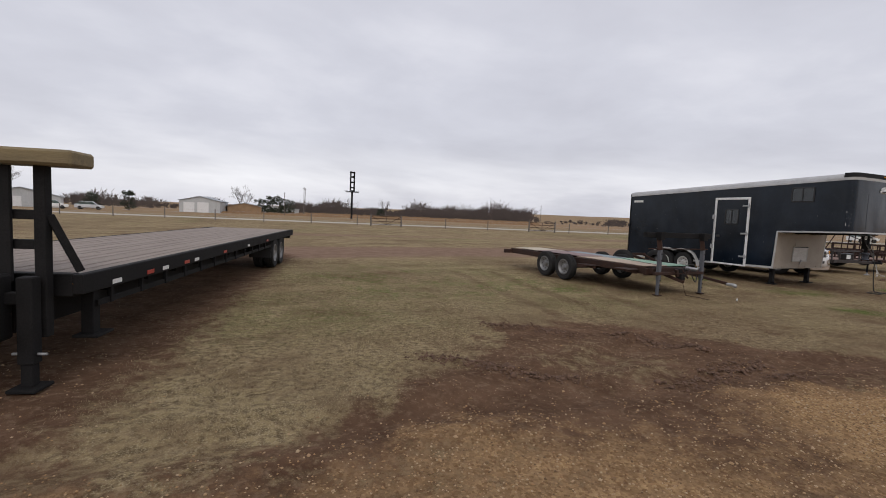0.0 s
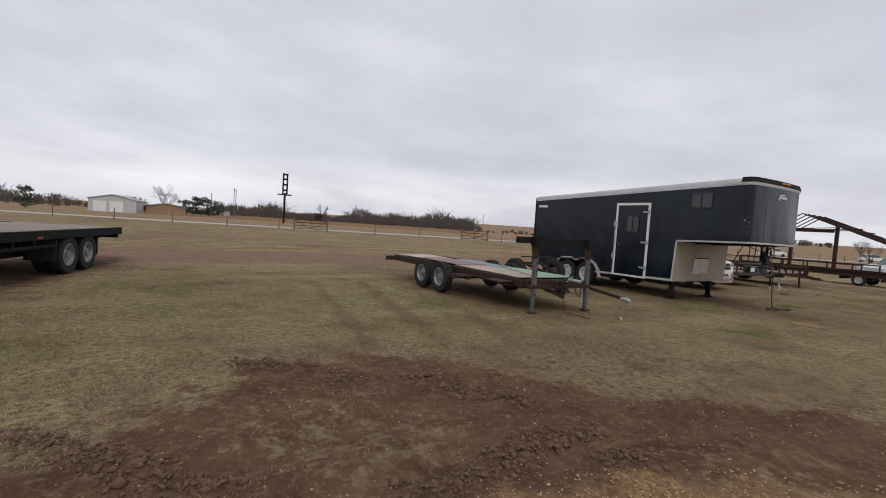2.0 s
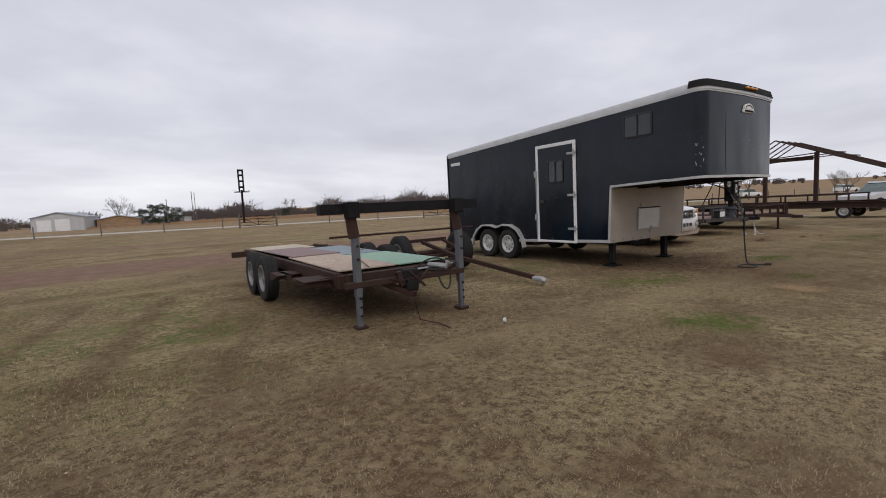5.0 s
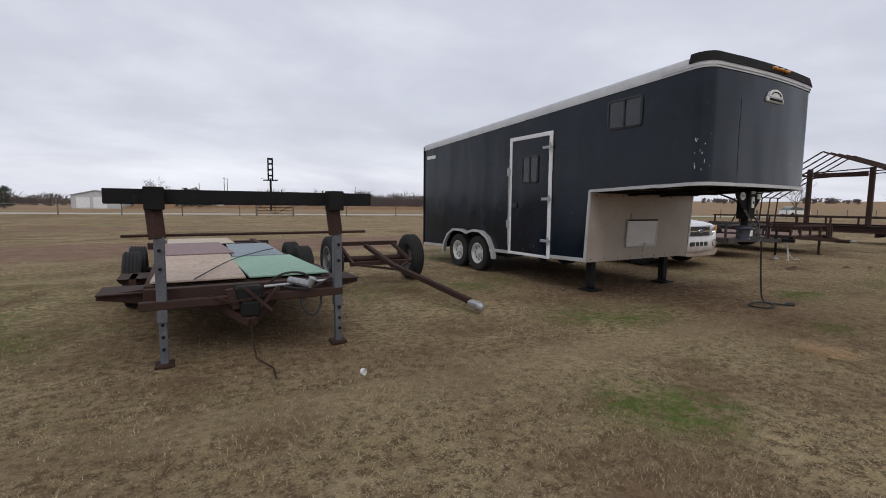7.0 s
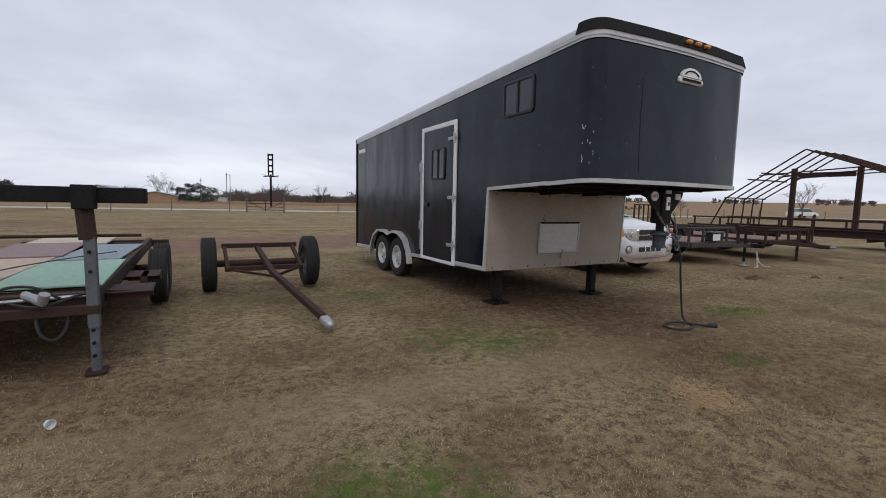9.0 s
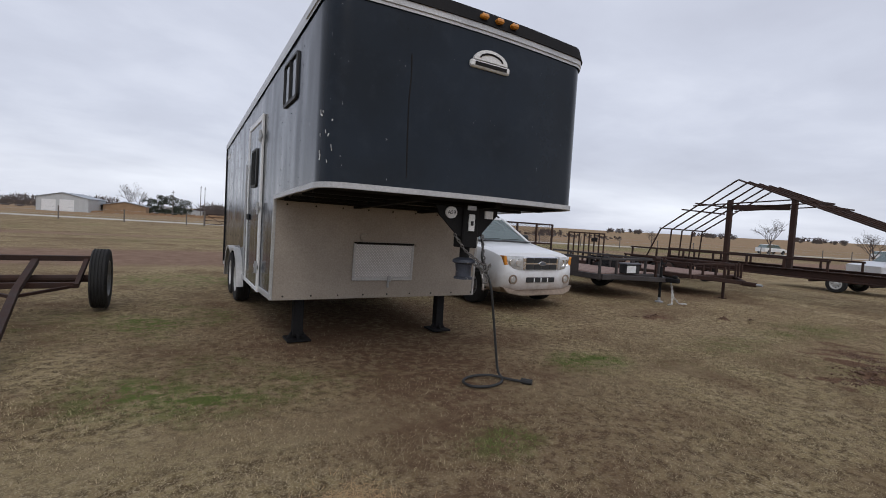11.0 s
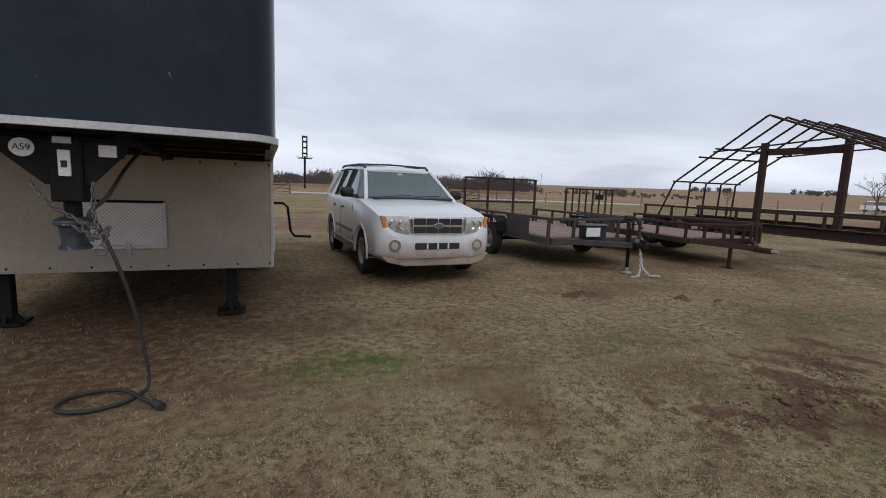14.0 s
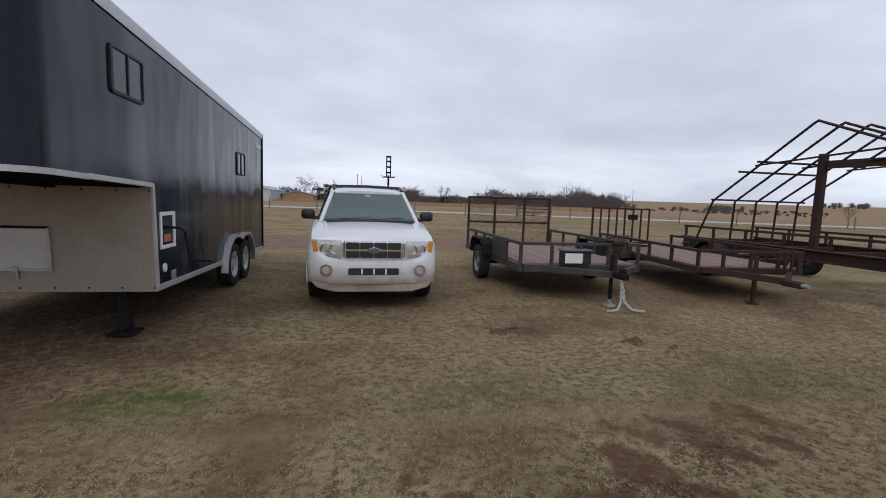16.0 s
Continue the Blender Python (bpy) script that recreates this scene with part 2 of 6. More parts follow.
M_NAVY = make_navy()
for _m, _v in ((M_DARKSTEEL, .10), (M_RUST, .25), (M_UT, .3), (M_TYRE, .2)):
    _m.node_tree.nodes["Principled BSDF"].inputs["Specular IOR Level"].default_value = _v
M_SOCKET = surf("chipped_navy_coupler_paint", (0.03, 0.035, 0.05), (0.06, 0.066, 0.085), 0.5, 0.2, 7, 60, 0.2, (0.50, 0.50, 0.49), 0.60)


def make_diamond():
    m, nd, ln, bs = node_mat("aluminium_diamond_plate")
    w1 = tex(nd, ln, "ShaderNodeTexWave", 19, stretch=(1, 1, 1))
    w1.bands_direction = "DIAGONAL"
    w2 = tex(nd, ln, "ShaderNodeTexWave", 19, stretch=(-1, 1, 1))
    w2.bands_direction = "DIAGONAL"
    f = nd.new("ShaderNodeMath")
    f.operation = "MULTIPLY"
    ln.new(w1.outputs["Fac"], f.inputs[0])
    ln.new(w2.outputs["Fac"], f.inputs[1])
    n = tex(nd, ln, "ShaderNodeTexNoise", 6, 5).outputs["Fac"]
    plate = ramp(nd, ln, n, 0.3, 0.7, (0.44, 0.43, 0.415), (0.56, 0.55, 0.54))
    ln.new(mixc(nd, ln, ramp(nd, ln, f.outputs[0], 0.25, 0.5, (0, 0, 0), (1, 1, 1)), plate, (0.68, 0.67, 0.66)), bs.inputs["Base Color"])
    bs.inputs["Metallic"].default_value, bs.inputs["Roughness"].default_value = 0.55, 0.42
    bump(nd, ln, f.outputs[0], 0.5, 0.004, bs)
    return m


M_DIAMOND = make_diamond()


def make_car_body():
    """White paint with road dust thrown up over the lower panels."""
    m, nd, ln, bs = node_mat("white_paint_with_road_dust")
    tc = nd.new("ShaderNodeTexCoord")
    sp = nd.new("ShaderNodeSeparateXYZ")
    ln.new(tc.outputs["Object"], sp.inputs[0])
    n = tex(nd, ln, "ShaderNodeTexNoise", 5, 6, 0.65).outputs["Fac"]
    k = nd.new("ShaderNodeMath")
    k.operation = "MULTIPLY_ADD"
    k.inputs[1].default_value = -0.5
    ln.new(n, k.inputs[0])
    ln.new(sp.outputs[2], k.inputs[2])
    dust = ramp(nd, ln, k.outputs[0], 0.02, 0.42, (0.85,) * 3, (0.0,) * 3)
    fine = tex(nd, ln, "ShaderNodeTexNoise", 60, 3).outputs["Fac"]
    paint = mixc(nd, ln, fine, (0.66, 0.665, 0.67), (0.74, 0.745, 0.75))
    ln.new(mixc(nd, ln, dust, paint, mixc(nd, ln, fine, (0.25, 0.17, 0.11), (0.36, 0.27, 0.19))), bs.inputs["Base Color"])
    ln.new(ramp(nd, ln, dust, 0.0, 0.6, (0.28,) * 3, (0.7,) * 3), bs.inputs["Roughness"])
    bs.inputs["Coat Weight"].default_value = 0.4
    return m


M_CARBODY = make_car_body()

# ---------------------------------------------------------------- building helpers
def link_mesh(name, bm, material, parent=None, label="", local=False, smooth=0):
    if smooth:
        for f in bm.faces:
            f.smooth = True
    me = bpy.data.meshes.new(name)
    bmesh.ops.recalc_face_normals(bm, faces=bm.faces)
    if parent is not None and not local:
        root = parent
        while root.parent is not None:
            root = root.parent
        bm.transform(root.matrix_basis.inverted())
    bm.to_mesh(me)
    bm.free()
    me.materials.append(material)
    if smooth:
        me.set_sharp_from_angle(angle=radians(smooth))
    ob = new(name, me)
    ob.parent = parent
    return tagged(ob, label)


def part(name, bm, material, parent, label="", local=False, smooth=0):
    """One mesh under a thing or a part; its vertices are given in the world, or, if local, in the thing's own space."""
    return link_mesh(name, bm, material, parent, label, local, smooth)


def thing(name, label, category, m, group=""):
    ob = new(name)
    ob.empty_display_size = 0.2
    ob.matrix_basis = m
    return tagged(ob, label, category, group)


def bx(bm, x0, x1, y0, y1, z0, z1, b=0.006, turn=None):
    g = bmesh.ops.create_cube(bm, size=1.0)["verts"]
    for v in g:
        v.co = Vector(((x0 + x1) / 2 + v.co.x * (x1 - x0), (y0 + y1) / 2 + v.co.y * (y1 - y0), (z0 + z1) / 2 + v.co.z * (z1 - z0)))
    if b:
        edges = list({e for v in g for e in v.link_edges})
        r = bmesh.ops.bevel(bm, geom=edges, offset=min(b, 0.45 * min(abs(x1 - x0), abs(y1 - y0), abs(z1 - z0))), segments=1, affect="EDGES", profile=0.6)
        g = list({v for f in r["faces"] for v in f.verts})
    if turn is not None:
        bmesh.ops.transform(bm, matrix=turn, verts=g)
    return bm


def box(*a, **k):
    return bx(bmesh.new(), *a, **k)


def ring(bm, c, u, w, r, n):
    return [bm.verts.new(c + (u * math.cos(2 * math.pi * i / n) + w * math.sin(2 * math.pi * i / n)) * r) for i in range(n)]


def tube(bm, pts, r, n=8, cap=True):
    """A round bar along the points; r is one radius or one for each point."""
    pts = [Vector(p) for p in pts]
    rs = r if isinstance(r, (list, tuple)) else [r] * len(pts)
    prev, u = None, None
    for i, p in enumerate(pts):
        d = (pts[min(i + 1, len(pts) - 1)] - pts[max(i - 1, 0)]).normalized()
        if u is None:
            u = d.orthogonal().normalized()
        u = (u - d * u.dot(d)).normalized()
        rg = ring(bm, p, u, d.cross(u), rs[i], n)
        if prev:
            for k in range(n):
                bm.faces.new((prev[k], prev[(k + 1) % n], rg[(k + 1) % n], rg[k]))
        elif cap:
            bm.faces.new(rg[::-1])
        prev = rg
    if cap:
        bm.faces.new(prev)
    return bm


def bar(bm, a, b, w, h=None, b_=0.003):
    """A square bar from a to b, w wide and h high."""
    h = h or w
    a, b = Vector(a), Vector(b)
    d = b - a
    q = d.to_track_quat("Y", "Z").to_matrix().to_4x4()
    return bx(bm, -w / 2, w / 2, 0, d.length, -h / 2, h / 2, b_, Matrix.Translation(a) @ q)


def prism(bm, prof, axis, lo, hi, bev=0.0):
    """A profile in the two other axes, drawn out along axis."""
    def at(p, s):
        return Vector((s, p[0], p[1])) if axis == 0 else Vector((p[0], s, p[1])) if axis == 1 else Vector((p[0], p[1], s))
    a = [bm.verts.new(at(p, lo)) for p in prof]
    b = [bm.verts.new(at(p, hi)) for p in prof]
    n = len(prof)
    f = [bm.faces.new(a[::-1]), bm.faces.new(b)]
    f += [bm.faces.new((a[i], a[(i + 1) % n], b[(i + 1) % n], b[i])) for i in range(n)]
    if bev:
        edges = list({e for x in f[:2] for e in x.edges})
        bmesh.ops.bevel(bm, geom=edges, offset=bev, segments=2, affect="EDGES", profile=0.6)
    return bm


def lathe(bm, prof, c, n=28, axis=0):
    """A profile of (radius, place along the axis) turned about an axis through c."""
    c = Vector(c)
    ax = Vector((1, 0, 0)) if axis == 0 else Vector((0, 1, 0)) if axis == 1 else Vector((0, 0, 1))
    u = ax.orthogonal().normalized()
    w = ax.cross(u)
    prev = None
    for r, h in prof:
        rg = ring(bm, c + ax * h, u, w, max(r, 1e-4), n)
        if prev:
            for k in range(n):
                bm.faces.new((prev[k], prev[(k + 1) % n], rg[(k + 1) % n], rg[k]))
        prev = rg
    return bm


def wheel(parent, x, y, z, r, w, side, rim_mat, local=False):
    """A tyre with its rim; side: +1 shows its face to +x."""
    s = side
    rr = r * 0.57
    prof = [(rr, -w / 2 * .8), (r * 0.80, -w / 2), (r * 0.95, -w / 2 * .92), (r, -w / 2 * .72)]
    for k in range(4):
        a = -w / 2 * .72 + w * .72 * (k + .38) / 4
        prof += [(r, a - .012), (r - .010, a - .008), (r - .010, a + .008), (r, a + .012)]
    prof += [(r, w / 2 * .72), (r * 0.95, w / 2 * .92), (r * 0.80, w / 2), (rr, w / 2 * .8)]
    bm = lathe(bmesh.new(), [(a, b * s) for a, b in prof], (x, y, z), 32)
    ty = part("wheel", bm, M_TYRE, parent, "", local, 40)
    f = w / 2 * s
    bm = lathe(bmesh.new(), [(rr + .004, -f * .7), (rr + .004, f * .72), (rr + .012, f * .86), (rr - .006, f * .88), (rr - .02, f * .6), (rr * .82, f * .42), (rr * .5, f * .30),
                             (rr * .42, f * .45), (rr * .30, f * .5), (rr * .28, f * .72), (0.0, f * .78)], (x, y, z), 28)
    rim = part("rim", bm, rim_mat, ty, "", local, 35)
    for k in range(8):
        a = 2 * math.pi * k / 8
        c = Vector((x + f * .395, y + math.cos(a) * rr * .66, z + math.sin(a) * rr * .66))
        part("vent_hole", tube(bmesh.new(), [c, c + Vector((s * .004, 0, 0))], rr * .095, 8), M_BLACKPL, ty, "", local)
    return ty


def text_mesh(word, size, m, material, name, parent):
    """Flat lettering with the built-in font, as a mesh."""
    cu = bpy.data.curves.new("lettering", "FONT")
    cu.body, cu.size, cu.extrude, cu.align_x, cu.align_y = word, size, 0.001, "CENTER", "CENTER"
    o = bpy.data.objects.new("lettering", cu)
    me = o.to_mesh()
    bm = bmesh.new()
    bm.from_mesh(me)
    o.to_mesh_clear()
    bpy.data.objects.remove(o)
    bpy.data.curves.remove(cu)
    bm.transform(m)
    return part(name, bm, material, parent)


# ---------------------------------------------------------------- ground
rng = np.random.default_rng(7)
WAVES = [(rng.uniform(0.15, 1.6), rng.uniform(0, 2 * np.pi), rng.uniform(0, 2 * np.pi)) for _ in range(26)]


def wob(x, y, k=1.0, s=0):
    """A smooth uneven field of about -1 to 1."""
    v = 0
    for f, a, p in WAVES[s:s + 13]:
        v = v + np.sin((x * np.cos(a) + y * np.sin(a)) * f * k * 2.2 + p * (s + 1))
    return v / 4.2


def seg_dist(x, y, a, b):
    dx, dy = b[0] - a[0], b[1] - a[1]
    t = np.clip(((x - a[0]) * dx + (y - a[1]) * dy) / (dx * dx + dy * dy), 0, 1)
    return np.hypot(x - a[0] - t * dx, y - a[1] - t * dy)


def blob(x, y, cx, cy, rx, ry, soft=0.35):
    d = np.hypot((x - cx) / rx, (y - cy) / ry) + 0.16 * wob(x, y, 1.6) + 0.08 * wob(x, y, 4.5, 13)
    return np.clip((1 - d) / soft + 0.5, 0, 1)


RIDGES = [((3.05, 5.6), (3.6, 5.3)), ((3.6, 5.3), (3.95, 4.75)), ((4.5, 4.65), (5.25, 3.55)), ((1.55, 4.5), (2.1, 4.0)), ((2.1, 4.0), (2.75, 3.3)),
          ((4.7, 3.05), (5.35, 3.03)), ((5.0, 2.72), (5.35, 2.55)), ((3.6, 2.85), (4.7, 3.05)),
          ((20.85, 5.2), (20.4, 4.8)), ((20.2, 4.7), (19.5, 4.58)), ((19.4, 4.55), (18.95, 4.57))]
clods = []
for a, b in RIDGES:
    n = int(math.hypot(b[0] - a[0], b[1] - a[1]) * (18 if a[0] < 15 else 12))
    for i in range(n):
        t = rng.uniform()
        clods.append((a[0] + t * (b[0] - a[0]) + rng.normal(0, .07), a[1] + t * (b[1] - a[1]) + rng.normal(0, .07), rng.uniform(.022, .055), rng.uniform(.012, .042) * (.28 if a[0] > 15 else 1.1)))
for cx, cy, n, s in ((20.25, 7.70, 8, .14), (21.45, 7.16, 6, .08), (21.74, 6.86, 3, .03), (19.8, 4.6, 8, .3)):
    for i in range(n):
        clods.append((cx + rng.normal(0, s), cy + rng.normal(0, s * .7), rng.uniform(.04, .10), rng.uniform(.012, .045)))


def height(x, y):
    x, y = np.asarray(x, float), np.asarray(y, float)
    near = np.clip((45 - np.hypot(x - 12, y - 8)) / 20, 0, 1)
    z = near * (0.012 * wob(x, y, 0.7) + 0.007 * wob(x, y, 4, 13)) - near * 0.008
    for a, b in (((-2, 3.3), (9, 2.6)), ((1.2, 3.2), (6.2, 4.4))):
        d = seg_dist(x, y, a, b)
        z = z - 0.035 * np.exp(-(d / .22) ** 2) + 0.02 * np.exp(-((d - .38) / .14) ** 2)
    for cx, cy, r, h in clods:
        m = (np.abs(x - cx) < 3 * r) & (np.abs(y - cy) < 3 * r)
        if m.any():
            z = z + np.where(m, h * np.exp(-((x - cx) ** 2 + (y - cy) ** 2) / (r * r)), 0)
    far = np.hypot(x - 10, y - 5)
    z = z + np.clip((far - 110) / 600, 0, 1) ** 1.2 * (6.5 + 4.0 * np.clip((x - 40) / 300, -0.8, 1))
    return z


def masks(x, y):
    rough_edge = .22 * wob(x, y, 1.3) + .14 * wob(x, y, 4.5, 13)
    top = np.interp(x, (-4, -.9, .8, 1.7, 2.6, 3.2, 5.05, 5.75, 6.4, 7.4, 9), (3.1, 3.3, 3.45, 4.0, 4.8, 5.65, 5.55, 4.5, 3.6, 3.0, 1.6))
    mud = .80 * np.clip((top - y + 1.5 * rough_edge) / .8 + .45, 0, 1) * np.clip((9 - x) / 1.5, 0, 1)
    mud = mud * np.clip(1.05 + .45 * wob(x, y, .9, 13), .68, 1)
    mud = np.maximum.reduce([mud, blob(x, y, 20.25, 7.70, .26, .13), blob(x, y, 21.45, 7.16, .15, .10),
                             # strip along the flatbed: brown dirt with the trailer's shade painted in
                             0.75 * np.clip(1.7 - seg_dist(x, y, (-2.4, 4.2), (.5, 16.5)), 0, 1)])
    for a, b, r in (((20.88, 5.22), (20.4, 4.8), .11), ((20.3, 4.75), (19.6, 4.6), .13), ((19.5, 4.55), (18.95, 4.57), .10), ((20.1, 4.6), (19.8, 4.3), .09)):
        mud = np.maximum(mud, .9 * np.clip(1.0 - seg_dist(x, y, a, b) / (2.6 * r) + .6 * wob(x, y, 2.6) + .95 * wob(x, y, 7, 13), 0, 1))
    edge = np.interp(x, (-4, 1.1, 2.3, 4.6, 6.2, 7.4, 9.5), (3.0, 2.85, 2.55, 2.55, 1.9, 1.3, -.5)) + rough_edge
    gravel = np.clip((edge - y) / .7 + .35, 0, 1) * np.clip(.95 + .45 * wob(x, y, 1.1, 5), .3, 1)
    # bare brown patches; blobs beneath the trailers and car also paint in their shade
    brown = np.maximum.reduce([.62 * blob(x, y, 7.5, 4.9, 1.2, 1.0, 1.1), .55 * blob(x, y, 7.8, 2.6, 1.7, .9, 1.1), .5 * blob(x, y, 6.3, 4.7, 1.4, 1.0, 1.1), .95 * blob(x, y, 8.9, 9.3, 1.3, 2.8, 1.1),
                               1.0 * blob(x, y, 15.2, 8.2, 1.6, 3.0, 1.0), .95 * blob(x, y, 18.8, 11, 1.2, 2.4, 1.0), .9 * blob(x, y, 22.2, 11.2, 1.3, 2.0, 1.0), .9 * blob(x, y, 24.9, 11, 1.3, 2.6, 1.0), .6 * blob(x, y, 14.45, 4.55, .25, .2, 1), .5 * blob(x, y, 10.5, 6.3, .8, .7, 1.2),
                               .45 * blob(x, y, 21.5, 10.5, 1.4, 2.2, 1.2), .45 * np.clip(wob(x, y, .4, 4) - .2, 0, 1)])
    for a, b in (((5.5, 11.5), (4.6, 5.7)), ((6.7, 11.5), (5.6, 5.7)), ((7.9, 9.6), (6.45, 5.3))):
        brown = np.maximum(brown, .62 * np.clip(1.25 - seg_dist(x, y, a, b) / .17 + .35 * wob(x, y, 2.4), 0, 1))
    lane = np.clip(1.45 - np.abs(y - 18.2 - 0.02 * (x - 6) - 0.5 * wob(x, y, .25)) / 2.4, 0, 1) * 1.05
    lane = np.maximum(lane, 0.75 * np.clip(1 - np.abs(y - 31 - 0.9 * wob(x, y, .12)) / 1.6, 0, 1))
    green = np.maximum.reduce([blob(x, y, 11.4, 4.65, .62, .42, .9), blob(x, y, 13.4, 6.8, 1.1, .6, .9), blob(x, y, 13.0, 9.3, .7, 1.0, .9), blob(x, y, 16.95, 6.2, .55, .35, .9), blob(x, y, 13.4, 13.3, 1.5, .8, .9),
                               .8 * blob(x, y, 5.5, 9.0, 3.0, 1.8, 1), .8 * blob(x, y, 3.0, 10.5, 2.2, 2.5, 1), .6 * blob(x, y, 22.0, 5.9, 1.2, .7, 1), .8 * blob(x, y, 12.1, 5.1, .4, .3, 1),
                               .9 * blob(x, y, 14.85, 5.0, .26, .18, .9), .6 * blob(x, y, 11.3, 9.0, 1.2, 1.0, 1), .5 * blob(x, y, 19.5, 5.8, 1.6, .6, 1)])
    green = green * np.clip(.62 + .75 * wob(x, y, 2.1, 7) + .3 * wob(x, y, 6, 13), .0, 1.15)
    green = np.maximum(green, np.clip(wob(x, y, .55, 13) - .6, 0, 1) * .7)
    green = np.maximum(green, .34 * np.clip((11 - x) / 4, 0, 1) * np.clip((y - 4.5) / 2, 0, 1) * np.clip((15.3 - y) / 2, 0, 1) * np.clip(.65 + .6 * wob(x, y, .6, 3) + .3 * wob(x, y, 3, 9), 0, 1))
    far_green = np.clip(1 - np.abs(y - 40) / 9, 0, 1) * np.clip((x - 30) / 15, 0, 1)
    field = np.clip((np.hypot(x - 10, y - 5) - 74 + 3 * wob(x, y, .05)) / 10, 0, 1) * np.clip(.75 + .5 * wob(x, y, .03, 9), .25, 1)
    return mud, gravel, lane, np.maximum(green, far_green), brown, field


def axis_steps(lo, hi, step, reach):
    a = list(np.arange(lo, hi + 1e-6, step))
    up, dn, s = [hi], [lo], step
    while up[-1] < reach:
        s *= 1.16
        up.append(up[-1] + s)
        dn.append(dn[-1] - s)
    return np.array(dn[:0:-1] + a + up[1:])


gx, gy = axis_steps(-5, 27, 0.085, 2600), axis_steps(0.2, 13, 0.085, 2600)
X, Y = np.meshgrid(gx, gy)
nx, ny = len(gx), len(gy)
xf, yf = X.ravel(), Y.ravel()
zf = height(xf, yf)
me = bpy.data.meshes.new("ground")
idx = np.arange(nx * ny).reshape(ny, nx)
quads = np.stack([idx[:-1, :-1], idx[:-1, 1:], idx[1:, 1:], idx[1:, :-1]], -1).reshape(-1, 4)
me.vertices.add(nx * ny)
me.vertices.foreach_set("co", np.stack([xf, yf, zf], -1).ravel())
me.loops.add(quads.size)
me.loops.foreach_set("vertex_index", quads.ravel())
me.polygons.add(len(quads))
me.polygons.foreach_set("loop_start", np.arange(0, quads.size, 4))
me.polygons.foreach_set("use_smooth", np.ones(len(quads), bool))
me.update()
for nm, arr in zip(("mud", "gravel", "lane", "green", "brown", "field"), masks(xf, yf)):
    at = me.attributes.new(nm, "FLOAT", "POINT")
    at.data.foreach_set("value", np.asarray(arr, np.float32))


def make_ground():
    m, nd, ln, bs = node_mat("winter_lawn_mud_and_shade")

    def att(n):
        a = nd.new("ShaderNodeAttribute")
        a.attribute_name = n
        return a.outputs["Fac"]

    def noise_(s, d=6, r=0.65):
        return tex(nd, ln, "ShaderNodeTexNoise", s, d, r).outputs["Fac"]
    n1, n2, n3, n4 = noise_(0.35), noise_(2.2), noise_(14), noise_(70, 3)
    wide = tex(nd, ln, "ShaderNodeTexNoise", 0.22, 5, 0.6, (0.22, 1, 1)).outputs["Fac"]
    straw = mixc(nd, ln, ramp(nd, ln, n2, 0.35, 0.65, (0, 0, 0), (1, 1, 1)), (0.280, 0.207, 0.106), (0.428, 0.333, 0.190))
    straw = mixc(nd, ln, ramp(nd, ln, wide, 0.42, 0.62, (0, 0, 0), (0.75,) * 3), straw, (0.250, 0.207, 0.095))
    straw = mixc(nd, ln, ramp(nd, ln, n1, 0.4, 0.65, (0, 0, 0), (0.7,) * 3), straw, (0.290, 0.213, 0.124))
    straw = mixc(nd, ln, ramp(nd, ln, n3, 0.42, 0.56, (0.9,) * 3, (0, 0, 0)), straw, (0.100, 0.068, 0.038))
    tuft = noise_(5.5, 8, 0.75)
    straw = mixc(nd, ln, ramp(nd, ln, tuft, 0.52, 0.64, (0, 0, 0), (0.5,) * 3), straw, (0.46, 0.362, 0.22))
    straw = mixc(nd, ln, ramp(nd, ln, n4, 0.5, 0.68, (0, 0, 0), (0.8,) * 3), straw, (0.52, 0.43, 0.28))
    patch = noise_(0.8, 7, 0.7)
    straw = mixc(nd, ln, ramp(nd, ln, patch, 0.47, 0.62, (0, 0, 0), (0.75,) * 3), straw, (0.150, 0.094, 0.056))
    gm = nd.new("ShaderNodeMath")
    gm.operation, gm.use_clamp = "MULTIPLY", True
    ln.new(att("green"), gm.inputs[0])
    ln.new(ramp(nd, ln, noise_(6, 7, 0.72), 0.44, 0.58, (0.0,) * 3, (1.0,) * 3), gm.inputs[1])
    col = mixc(nd, ln, gm.outputs[0], straw, mixc(nd, ln, n3, (0.078, 0.112, 0.024), (0.155, 0.198, 0.055)))

    def broken(a, lo=0.25, hi=0.6):
        s = nd.new("ShaderNodeMath")
        s.operation = "ADD"
        k = nd.new("ShaderNodeMath")
        k.operation = "MULTIPLY_ADD"
        k.inputs[1].default_value, k.inputs[2].default_value = 1.5, -0.75
        ln.new(noise_(4.5, 8, 0.7), k.inputs[0])
        ln.new(att(a), s.inputs[0])
        ln.new(k.outputs[0], s.inputs[1])
        return ramp(nd, ln, s.outputs[0], lo, hi, (0, 0, 0), (1, 1, 1))
    mudc = mixc(nd, ln, ramp(nd, ln, n2, 0.35, 0.65, (0, 0, 0), (1, 1, 1)), (0.094, 0.052, 0.031), (0.172, 0.102, 0.063))
    mudc = mixc(nd, ln, ramp(nd, ln, n3, 0.5, 0.7, (0, 0, 0), (0.8,) * 3), mudc, (0.24, 0.165, 0.11))
    lanec = mixc(nd, ln, ramp(nd, ln, n2, 0.35, 0.65, (0, 0, 0), (1, 1, 1)), (0.20, 0.125, 0.088), (0.28, 0.19, 0.138))
    vor = tex(nd, ln, "ShaderNodeTexVoronoi", 46)
    grav = mixc(nd, ln, vor.outputs["Color"], (0.22, 0.122, 0.056), (0.54, 0.36, 0.19))
